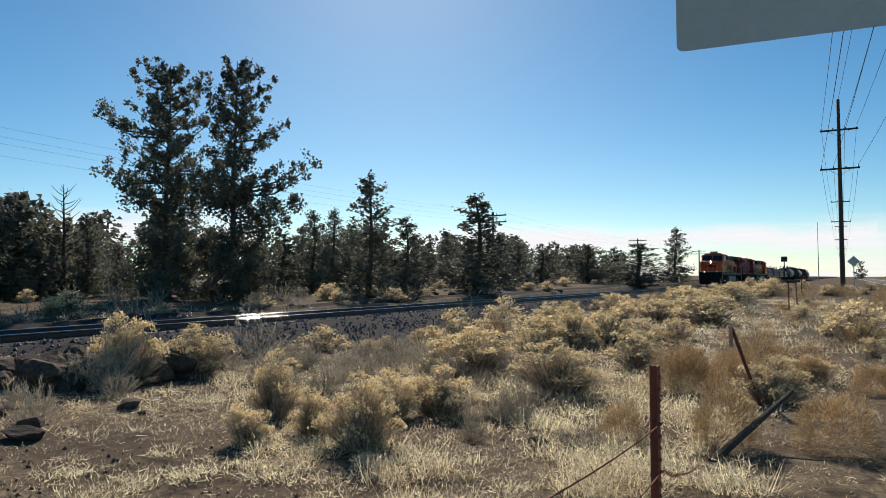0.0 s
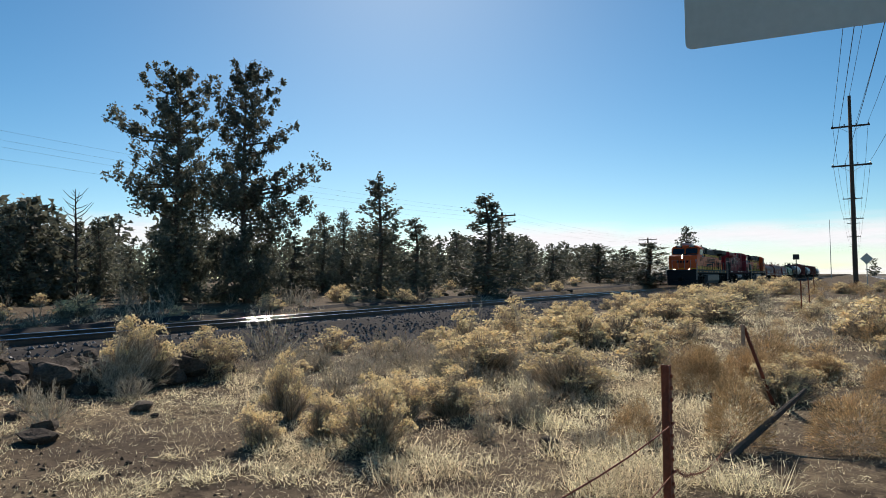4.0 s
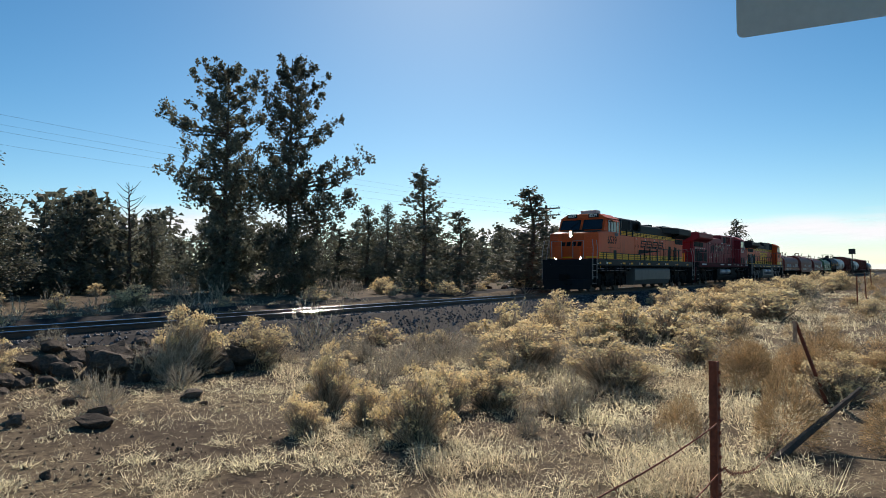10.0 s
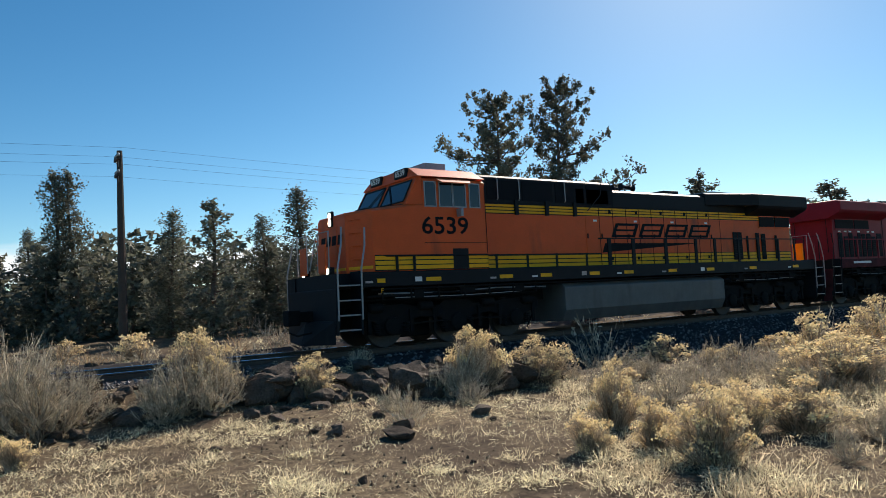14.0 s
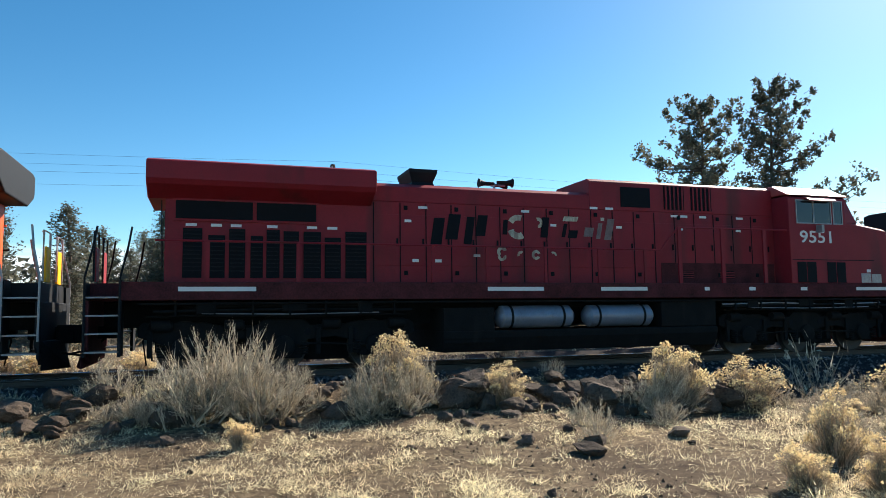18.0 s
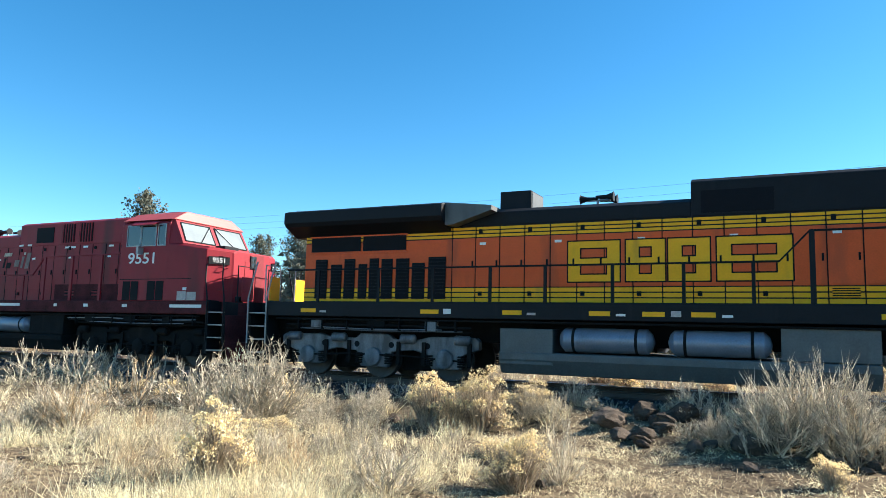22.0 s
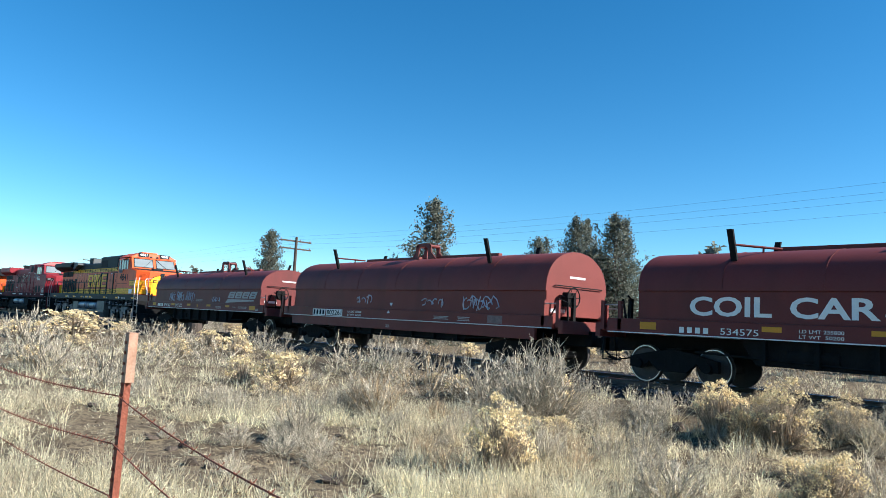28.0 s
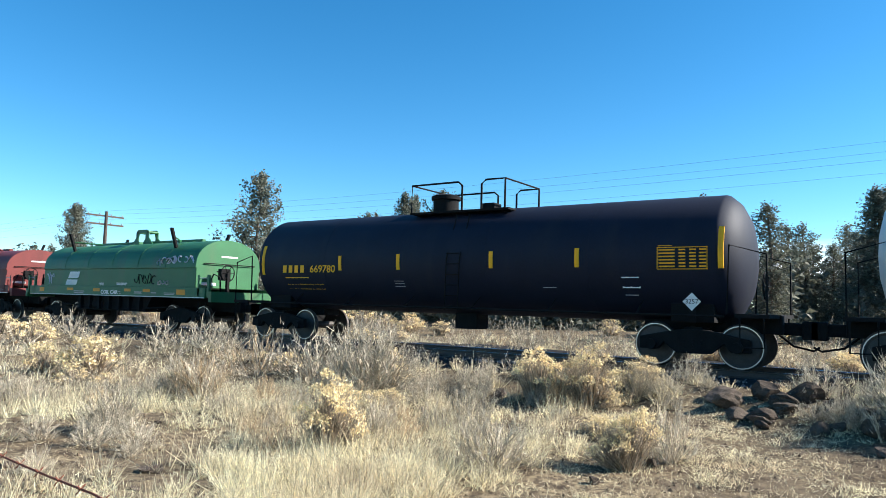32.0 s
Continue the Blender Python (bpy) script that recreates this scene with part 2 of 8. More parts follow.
def part(name, shape, material, parent, label="", bevel=0.0, smooth=False, at=None):
    me = shape.mesh(name, material) if isinstance(shape, Shape) else shape
    ob = new(name, me)
    ob.parent = parent
    if at is not None:
        ob.location = at
    if smooth:
        me.shade_smooth()
        me.set_sharp_from_angle(angle=radians(38))
    if bevel:
        b = ob.modifiers.new("bevel", "BEVEL")
        b.width, b.segments, b.limit_method, b.angle_limit = bevel, 2, "ANGLE", radians(40)
    if label:
        ob["label"] = label
    return ob


def thing(name, label, category, group="", at=(0, 0, 0), kind=""):
    ob = new(name)
    ob.location = at
    return tagged(ob, label, category, group, kind)


def letters(name, text, size, material, parent, m, depth=0.006, squeeze=1.0, slant=0.0, bold=0.0):
    """Flat raised characters in the built-in font, as a mesh part."""
    cu = bpy.data.curves.new(name, "FONT")
    cu.body, cu.size, cu.extrude, cu.align_x, cu.align_y, cu.resolution_u = text, size, depth / 2, "CENTER", "CENTER", 3
    cu.shear, cu.offset = slant, bold * size
    tmp = bpy.data.objects.new("tmp", cu)
    me = bpy.data.meshes.new_from_object(tmp)
    bpy.data.objects.remove(tmp)
    me.transform(Matrix.Diagonal((squeeze, 1, 1, 1)))
    me.materials.clear()
    me.materials.append(material)
    ob = new(name, me)
    ob.parent = parent
    ob.matrix_basis = m
    return ob


# ---- the land ----
def bumps(x, y):
    return noise.noise(Vector((x * 0.12, y * 0.12, 0))) * 0.14 + noise.noise(Vector((x * 0.55, y * 0.55, 3))) * 0.05 + noise.noise(Vector((x * 2.3, y * 2.3, 7))) * 0.028 + noise.noise(Vector((x * 5.1, y * 5.1, 8))) * 0.014


def ease(t):
    t = max(0.0, min(1.0, t))
    return t * t * (3 - 2 * t)


def gz(x, y):
    """Height of the ground."""
    z = bumps(x, y) * ease((y + 3.5) / 2)
    if y > 19:
        z += min(1.3, 0.02 * (y - 19)) + min(1.2, 0.008 * max(0.0, x))
    z += 0.6 * ease((x - 8) / 55) * ease((13 - y) / 7)                     # the verge climbs ahead
    toe = 11.3 if x > 10 else 12.3 if x < 8 else 12.3 - (x - 8) * 0.5
    k = ease((20.6 - y) / 1.2) * ease((y - toe) / 0.9)                      # dug out under the ballast
    z = z * (1 - k) - 0.5 * k
    z += 0.36 * math.exp(-((y - 11.8) / 1.0) ** 2) * ease((10.5 - x) / 3.5) * ease((x + 60) / 40)   # rocky berm before the ballast
    z -= 0.15 * math.exp(-((y - 11.0) / 1.8) ** 2) * ease((x - 9) / 4)
    r = math.hypot(x, y)
    if r < 2.5:
        z *= r / 2.5
    z += 0.25 * math.exp(-((x + 4.5) ** 2 / 4 + (y - 1.6) ** 2 / 2.5))     # dirt mound at the fence
    return z


def grid_axis(lo, hi, fine_lo, fine_hi, step, grow):
    a = [fine_lo + i * step for i in range(int((fine_hi - fine_lo) / step) + 1)]
    d, q = step, a[-1]
    while q < hi:
        d *= grow
        q += d
        a.append(q)
    d, q, pre = step, a[0], []
    while q > lo:
        d *= grow
        q -= d
        pre.append(q)
    return pre[::-1] + a


def build_ground():
    xs, ys = grid_axis(-2600, 2600, -15, 17, 0.18, 1.065), grid_axis(-1200, 3000, -1, 13, 0.14, 1.08)
    vs = [(x, y, gz(x, y)) for y in ys for x in xs]
    n = len(xs)
    fs = [(j * n + i, j * n + i + 1, (j + 1) * n + i + 1, (j + 1) * n + i) for j in range(len(ys) - 1) for i in range(n - 1)]
    me = tri_mesh("ground", vs, fs, M_GROUND)
    me.shade_smooth()
    return tagged(new("ground", me), "dry brown volcanic soil with straw patches", "ground", kind="structure")


build_ground()


def build_track():
    x0, x1 = -420.0, 420.0
    bed = Shape()
    # past 3.4 the profile is an added dark strip, standing in for shade
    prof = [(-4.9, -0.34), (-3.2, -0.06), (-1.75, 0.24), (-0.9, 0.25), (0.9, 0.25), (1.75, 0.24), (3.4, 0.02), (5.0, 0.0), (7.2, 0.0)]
    xs = [x0 + i * 1.5 for i in range(int((x1 - x0) / 1.5) + 1)]
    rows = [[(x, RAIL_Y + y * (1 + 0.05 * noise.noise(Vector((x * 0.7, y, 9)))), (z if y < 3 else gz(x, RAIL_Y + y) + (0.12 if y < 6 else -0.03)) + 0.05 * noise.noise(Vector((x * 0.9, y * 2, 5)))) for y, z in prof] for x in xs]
    n = len(prof)
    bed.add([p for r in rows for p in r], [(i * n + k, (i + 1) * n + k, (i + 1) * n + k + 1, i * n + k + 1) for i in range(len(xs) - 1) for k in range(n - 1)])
    tagged(part("ballast_bed", bed, M_BALLAST, None), "dark crushed basalt ballast bank under the rails, with a dark strip for shade beyond", "ballast", kind="structure")
    track = thing("railway_track", "single railway track with polished steel rails on dark ties", "railway track", kind="structure", at=(0, RAIL_Y, 0))
    z = RAIL_Z
    rail = [(-0.07, z - 0.17), (0.07, z - 0.17), (0.07, z - 0.155), (0.012, z - 0.13), (0.012, z - 0.045), (0.036, z - 0.03), (0.036, z - 0.006),
            (-0.036, z - 0.006), (-0.036, z - 0.03), (-0.012, z - 0.045), (-0.012, z - 0.13), (-0.07, z - 0.155)]
    for s in (-0.753, 0.753):
        r = part("rail", Shape().prism_x([(y + s, q) for y, q in rail], x0, x1), M_RAIL, track, "rust-brown rail web")
        crown = [(s + 0.035 * math.sin(radians(a)), z - 0.010 + 0.013 * math.cos(radians(a))) for a in (90, 70, 50, 30, 10, -10, -30, -50, -70, -90)]
        part("running_surface", Shape().prism_x([(s - 0.036, z - 0.012), (s + 0.036, z - 0.012)] + crown, x0, x1), M_RAILTOP, r, "polished running surface", smooth=True)
    tie = Shape().box(-0.115, 0.115, -1.29, 1.29, z - 0.36, z - 0.172).mesh("tie", M_TIE)
    far = Shape()
    for i in range(-800, 801):
        x = i * 0.52
        if -62 < x < 93:
            part("tie", tie, M_TIE, track, at=(x, 0.02 * math.sin(i * 7.7), 0.004 * math.sin(i * 3.1)))
        elif abs(x) < 260:
            far.box(x - 0.115, x + 0.115, -1.29, 1.29, z - 0.36, z - 0.172)
    tagged(part("far_ties", far, M_TIE, track), kind="stuff")


build_track()


def stone_field(name, n, place, size, material, label, category, seed):
    """Many small broken stones in one mesh."""
    rs = np.random.RandomState(seed)
    base = np.array([(1, 0, 0), (-1, 0, 0), (0, 1, 0), (0, -1, 0), (0, 0, 1), (0, 0, -0.7)], float)
    tri = np.array([(0, 2, 4), (2, 1, 4), (1, 3, 4), (3, 0, 4), (2, 0, 5), (1, 2, 5), (3, 1, 5), (0, 3, 5)])
    V, F = [], []
    for i in range(n):
        x, y, z = place(rs)
        s = size * (0.4 + 1.3 * rs.rand() ** 2)
        a = rs.uniform(0, 6.28)
        v = base * s * rs.uniform(0.6, 1.2, (6, 3))
        c, q = math.cos(a), math.sin(a)
        v = v @ np.array([(c, q, 0), (-q, c, 0), (0, 0, 1)])
        V.append(v + (x, y, z))
        F.append(tri + 6 * i)
    tagged(new(name, tri_mesh(name, np.concatenate(V), np.concatenate(F), material)), label, category, kind="stuff")


def ballast_spot(rs):
    x = rs.uniform(-30, 60) if rs.rand() < 0.75 else rs.uniform(-110, 130)
    side = -1 if rs.rand() < 0.85 else 1
    o = rs.uniform(0.2, 4.6 if side < 0 else 6.0)
    z = 0.25 if o < 1.75 else 0.24 - (o - 1.75) * (0.19 if side < 0 else 0.08)
    return x, RAIL_Y + side * o, z


stone_field("ballast_stones", 22000, ballast_spot, 0.040, M_STONE, "loose broken basalt ballast stones beside the rails", "ballast", 3)


def clod_spot(rs):
    while True:
        a, d = rs.uniform(-1.5, 1.5), 3.0 + 11 * rs.rand() ** 0.8
        x, y = d * math.sin(a), d * math.cos(a)
        if -1.5 < y < 12.8 and noise.noise(Vector((x * 0.5, y * 0.5, 30))) > rs.uniform(-0.4, 0.5):
            return x, y, gz(x, y)


stone_field("soil_clods", 14000, clod_spot, 0.016, M_CLOD, "small dark lava pebbles and clods on the soil", "pebbles", 4)


# ---- lava rocks ----
def rock_mesh(seed):
    rs = np.random.RandomState(seed)
    bm = bmesh.new()
    bmesh.ops.create_icosphere(bm, subdivisions=3, radius=0.5)
    off = Vector(rs.uniform(-9, 9, 3))
    cuts = [(Vector(rs.normal(size=3)).normalized(), rs.uniform(0.22, 0.40)) for _ in range(15)]
    for v in bm.verts:
        for n, d in cuts:
            k = v.co.dot(n)
            if k > d:
                v.co -= n * (k - d) * 0.9
        v.co += v.co.normalized() * (noise.noise(v.co * 2.2 + off) * 0.07 + noise.noise(v.co * 6 + off) * 0.05 + noise.noise(v.co * 14 + off) * 0.025)
        v.co.z *= 0.8
    me = bpy.data.meshes.new("lava_rock")
    bm.to_mesh(me)
    bm.free()
    me.materials.append(M_LAVA)
    return me


ROCKS = [rock_mesh(s) for s in range(7)]


def rock(x, y, size, i, sink=0.3):
    ob = new("lava_rock", ROCKS[i % 7])
    ob.location = (x, y, gz(x, y) + size * (0.4 - sink))
    ob.rotation_euler = (0.3 * math.sin(i), 0.3 * math.cos(i * 1.7), i * 1.3)
    ob.scale = (size * (1 + 0.25 * math.sin(i * 3.1)), size, size * (0.8 + 0.25 * math.cos(i * 2.3)))
    return tagged(ob, "dark rough lava rock on dry soil", "rock", "lava rocks")


# single stones: x, y, size
ROCK_SPOTS = [
    (0.91, 10.19, 0.25), (3.52, 8.13, 0.18), (3.68, 7.86, 0.21), (3.42, 8.63, 0.19), (4.28, 9.72, 0.34), (4.83, 10.10, 0.36), (4.38, 8.19, 0.23), (4.23, 7.30, 0.41),
    (3.57, 9.94, 0.28), (5.53, 7.50, 0.30), (5.38, 7.04, 0.14), (1.28, 9.16, 0.15), (1.38, 7.50, 0.09), (-2.40, 10.96, 0.57), (-1.77, 11.11, 0.45), (4.80, 9.34, 0.30),
    (1.78, 11.21, 0.37), (3.87, 10.71, 0.83), (4.30, 9.68, 0.34), (4.65, 10.02, 0.31), (5.48, 10.42, 0.57), (6.06, 9.62, 0.83), (6.29, 8.81, 0.37), (2.80, 10.28, 0.34),
]
ROCK_SPOTS += [
    (3.22, 9.58, 0.37), (3.35, 9.02, 0.31), (3.44, 8.00, 0.21), (3.59, 7.70, 0.24), (2.76, 5.47, 0.15), (2.26, 7.99, 0.17), (3.14, 8.48, 0.15), (3.98, 6.98, 0.39),
    (7.71, 9.17, 0.39), (3.23, 10.77, 0.36), (6.24, 2.53, 0.33), (-5.97, 10.57, 0.31), (-16.92, 12.50, 0.67), (-2.54, 11.22, 0.51), (-1.98, 11.36, 0.56), (-0.59, 10.67, 0.17),
    (0.83, 9.98, 0.24), (-1.70, 10.90, 0.27), (-11.95, 3.07, 0.19), (-11.46, 3.39, 0.19), (-12.06, 3.81, 0.20), (-8.58, 3.21, 0.19), (-6.95, 3.01, 0.22), (-6.76, 3.13, 0.15),
    (-16.95, 12.50, 0.34),
]
for _i, (_x, _y, _s) in enumerate(ROCK_SPOTS):
    rock(_x, _y, _s, _i)
_rs = np.random.RandomState(77)
for _cx, _cy in ((6.2, 9.9), (3.95, 10.8), (7.7, 9.5)):      # dark mounds of piled rocks
    for _i in range(7):
        _ob = rock(_cx + _rs.normal() * 0.38, _cy + _rs.normal() * 0.28, _rs.uniform(0.5, 0.85), _i + 300, 0.25)
        _ob.location.z += 0.12 * (_i % 3)
for _i in range(150):
    _x, _s = _rs.uniform(-2.4, 9.5), 0.14 + 0.5 * _rs.rand() ** 1.6
    rock(_x, 11.2 + _rs.normal() * 0.7 - 0.12 * max(0, _x - 3), _s, _i + 40, 0.3)
for _i in range(30):
    rock(_rs.uniform(-35, 60), RAIL_Y + _rs.uniform(3.4, 9), _rs.uniform(0.3, 0.8), _i + 150)
for _i in range(40):
    _a, _d = _rs.uniform(-1.45, 1.4), _rs.uniform(5, 11)
    rock(_d * math.sin(_a), max(1.2, _d * math.cos(_a)), _rs.uniform(0.07, 0.2), _i + 190)


# ---- road, fence, poles, sign ----
def build_road():
    xs = [-400 + 8 * i for i in range(140)]
    def ribbon(y0, y1, lift):
        vs, fs = [], []
        for x in xs:
            z = 0.6 * ease((x - 8) / 55) + lift
            vs += [(x, y0, z), (x, y1, z), (x, y1, z - 0.3), (x, y0, z - 0.3)]
        for i in range(len(xs) - 1):
            o = 4 * i
            fs += [(o + k, o + 4 + k, o + 4 + (k + 1) % 4, o + (k + 1) % 4) for k in range(4)]
        return Shape().add(vs, fs)
    road = tagged(part("road", ribbon(-11.0, -3.6, 0.03), M_ASPHALT, None), "grey asphalt country road beside the verge", "road", kind="structure")
    for y, m, nm in ((-3.95, M_WHITE, "edge_line"), (-7.2, M_YELLOWLINE, "centre_line"), (-7.45, M_YELLOWLINE, "centre_line")):
        part(nm, ribbon(y - 0.06, y + 0.06, 0.036), m, road)


build_road()


def steel_post(x, y, top, lean_x=0.0, lean_y=0.0, tip=None, label="rusty red steel fence post with barbed wire"):
    z = gz(x, y)
    p = thing("fence_post", label, "fence post", "fence posts", at=(x, y, 0))
    h = top - z + 0.15
    b = (-lean_x * h, -lean_y * h)
    sec = [(-0.025, -0.006), (0.025, -0.006), (0.025, 0.0), (0.004, 0.002), (0.004, 0.035), (-0.004, 0.035), (-0.004, 0.002), (-0.025, 0.0)]
    n = len(sec)
    vs = [(b[0] + u, b[1] + v, z - 0.15) for u, v in sec] + [(u, v, top) for u, v in sec]
    part("bar", Shape().add(vs, [tuple(range(n - 1, -1, -1)), tuple(range(n, 2 * n))] + [(i, (i + 1) % n, (i + 1) % n + n, i + n) for i in range(n)]), M_RUST, p)
    for k in range(int(h / 0.055)):
        q = top - 0.05 - 0.055 * k
        f = (top - q) / h
        part("stud", Shape().box(b[0] * f - 0.006, b[0] * f + 0.006, b[1] * f - 0.016, b[1] * f - 0.006, q - 0.008, q + 0.008), M_RUST, p)
    if tip:
        part("painted_tip", Shape().box(-0.029, 0.029, -0.0085, 0.0375, top - 0.26, top + 0.003), tip, p, "pale worn painted tip")
    return p


M_TIP = mat("worn_tip_paint", (0.42, 0.27, 0.18), 0.7, 0, 0.35, 12, 80, 0.1, dirt=(0.32, 0.09, 0.03), dirt_at=0.42)
FENCE_Y = 1.3
steel_post(-3.93, FENCE_Y, 1.455, lean_x=0.03, tip=M_TIP)
steel_post(3.41, 0.783, 1.183, lean_x=0.02)
steel_post(9.88, FENCE_Y, 0.957, lean_y=0.33, tip=M_TIP, label="leaning rusty fence post with a pale tip")
for _x in (30.0, 37.0, 45.0):
    steel_post(_x, FENCE_Y + 0.02 * _x, gz(_x, FENCE_Y) + 1.15, lean_x=0.05 * math.sin(_x * 3), lean_y=0.05 * math.cos(_x))


def barbed_wire(pts, seed):
    w = thing("barbed_wire", "slack rusty barbed wire strung along the fence", "wire", "fence wires")
    fine = []
    for (a, b) in zip(pts[:-1], pts[1:]):
        a, b = Vector(a), Vector(b)
        n = max(2, int((b - a).length / 0.25))
        sag = 0.012 * (b - a).length
        fine += [a.lerp(b, k / n) - Vector((0, 0, sag * 4 * (k / n) * (1 - k / n))) for k in range(n)]
    fine.append(Vector(pts[-1]))
    part("strand", Shape().tube(fine, 0.0035, 5), M_RUST, w)
    barb = Shape()
    d = 0.0
    for a, b in zip(fine[:-1], fine[1:]):
        for k in (0.25, 0.75):
            p = a.lerp(b, k)
            barb.tube([p + Vector((0.004, 0.012, 0.014)), p - Vector((0.004, 0.012, 0.014))], 0.002, 3).tube([p + Vector((-0.004, 0.012, -0.012)), p - Vector((-0.004, 0.012, -0.012))], 0.002, 3)
    tagged(part("barbing", barb, M_RUST, w), kind="stuff")


barbed_wire([(-12, 1.57, 0.98), (-3.93, 1.27, 1.127), (-1.96, 1.14, 1.04), (0.75, 0.96, 0.93), (2.2, 0.86, 0.88), (3.41, 0.76, 0.92)], 1)
barbed_wire([(-12, 1.57, 0.5), (-3.93, 1.27, 0.88), (-2.1, 1.15, 0.80), (0.39, 0.98, 0.69), (2.4, 0.85, 0.6), (3.41, 0.76, 0.70), (4.4, 0.9, 0.42), (6.0, 1.05, 0.1), (7.6, 1.1, 0.06)], 2)
barbed_wire([(-12, 1.57, 0.3), (-3.93, 1.27, 0.62), (-1.3, 1.1, 0.44), (1.4, 0.92, 0.36), (3.41, 0.76, 0.42)], 3)

# broken leaning stake
_st = thing("broken_stake", "splintered dark wooden stake leaning over the grass", "stake")
STAKE = [(6.48, 1.04, 0.01), (7.05, 0.75, 0.26), (7.60, 0.475, 0.50)]
part("stake_shaft", Shape().tube(STAKE, 0.04, 7, 0.022), M_POLE, _st)


def stump(x, y, r, h):
    s = thing("tree_stump", "weathered grey tree stump in the sagebrush", "stump", at=(x, y, gz(x, y)))
    part("stump_trunk", Shape().lathe([(-0.1, r * 1.25), (0.1, r * 1.1), (h * 0.6, r), (h, r * 0.95)], 14, "z"), M_POLE, s)


stump(-26.3, 12.8, 0.4, 0.95)
stump(-29.2, 12.3, 0.3, 0.8)


def utility_pole(x, y, top, arms, base=None, label="tall wooden utility pole with two crossarms"):
    z = gz(x, y) if base is None else base
    p = thing("utility_pole", label, "utility pole", "utility poles", at=(x, y, 0))
    part("shaft", Shape().tube([(0, 0, z - 0.3), (0, 0, (z + top) / 2), (0, 0, top)], 0.19, 9, 0.11), M_POLE, p)
    for za, half in arms:
        arm = part("crossarm", Shape().box(-0.16, -0.05, -half, half, za - 0.06, za + 0.06), M_POLE, p)
        part("brace", Shape().tube([(-0.1, -half * 0.55, za - 0.06), (-0.02, 0, za - 0.5), (-0.1, half * 0.55, za - 0.06)], 0.014, 4), M_GREY, arm)
        for k in range(4):
            yy = -half * 0.92 + half * 1.84 * k / 3
            part("insulator", Shape().lathe([(za + 0.06, 0.02), (za + 0.1, 0.045), (za + 0.16, 0.05), (za + 0.2, 0.025)], 8, "z", (-0.105, yy, 0)), M_GREY, arm)
    return p


def cable(points, sag, r=0.012, label="thin overhead line between the poles"):
    c = thing("overhead_line", label, "cable", "overhead lines")
    fine = []
    for a, b in zip(points[:-1], points[1:]):
        a, b = Vector(a), Vector(b)
        fine += [a.lerp(b, k / 12) - Vector((0, 0, sag * 4 * (k / 12) * (1 - k / 12))) for k in range(12)]
    fine.append(Vector(points[-1]))
    part("conductor", Shape().tube(fine, r, 4), M_WIRE, c)


ROADSIDE = [(-14.0, 0.2), (60.0, 0.2), (118.0, 0.42), (176.0, 0.62), (235.0, 0.8), (300.0, 1.0)]
for _i, (_x, _y2) in enumerate(ROADSIDE):
    utility_pole(_x, _y2 - (3.2 if _i == 0 else 0), 14.8, ((12.5, 1.25), (9.6, 1.3)))
for _o, _z in ((-1.15, 12.75), (-0.38, 12.75), (1.15, 12.75), (-1.2, 9.85), (0.4, 9.85), (1.2, 9.85)):
    cable([(x - 0.1, y - (3.2 if i == 0 else 0) + _o, _z) for i, (x, y) in enumerate(ROADSIDE)], 0.7)
cable([(x, y - (3.2 if i == 0 else 0), 14.75) for i, (x, y) in enumerate(ROADSIDE)], 0.5)

TELEGRAPH = [-166.0, -109.0, -52.5, 5.1, 63.0, 119.0, 176.0]
for _x in TELEGRAPH:
    utility_pole(_x, 30.2, 8.1, ((7.75, 0.4), (7.1, 0.35)) if 0 < _x < 10 else ((7.75, 1.5), (7.1, 1.5)), label="old dark telegraph pole with short crossarms")
for _o, _z in ((-1.35, 7.95), (0.45, 7.95), (-1.35, 7.3), (1.35, 7.3)):
    cable([(x, 30.2 + _o, _z) for x in TELEGRAPH], 0.55, 0.0035)

# back of a large road sign on a post
_sg = thing("road_sign", "grey aluminium back of a road sign", "road sign", at=(2.16, 0.423, 2.272))
_n = 6
_out = []
for _cx, _cz, _a0 in ((1.18, 0.02, -90), (1.18, 0.88, 0), (0.02, 0.88, 90), (0.02, 0.02, 180)):
    _out += [(_cx + 0.02 * math.cos(radians(_a0 + 90 * k / _n)), _cz + 0.02 * math.sin(radians(_a0 + 90 * k / _n))) for k in range(_n + 1)]
part("panel", Shape().prism_y(_out, -0.0015, 0.0015), M_SIGN, _sg, bevel=0.0)
part("rivet", Shape().lathe([(0.0015, 0.012), (0.006, 0.008)], 10, "y", (0.06, 0, 0.18)), M_GREY, _sg)
_sg.rotation_euler = (0, 0, math.atan2(-0.529, 0.0497))
part("post", Shape().box(0.72, 0.78, 0.004, 0.05, -2.5, 0.85), M_GREY, _sg)

# far roadside and trackside furniture
_ds = thing("warning_sign", "diamond road sign seen from its grey back", "road sign", at=(80, -0.7, gz(80, -0.7)))
part("panel", Shape().prism_x([(0, 1.9), (0.55, 2.45), (0, 3.0), (-0.55, 2.45)], -0.01, 0.01), M_SIGN, _ds)
part("post", Shape().box(0.02, 0.08, -0.04, 0.04, -0.3, 2.9), M_GREY, _ds)
_sm = thing("signal_mast", "dark railway signal on a steel mast", "railway signal", at=(150, 10.2, gz(150, 10.2)))
part("mast", Shape().tube([(0, 0, -0.3), (0, 0, 5.0)], 0.09, 8), M_WIRE, _sm)
part("signal_head", Shape().box(-0.2, 0.2, -0.55, 0.55, 4.4, 5.4), M_WIRE, _sm, bevel=0.05)
_an = thing("radio_mast", "thin pale radio mast by the line", "mast", at=(170, 5.0, gz(170, 5.0)))
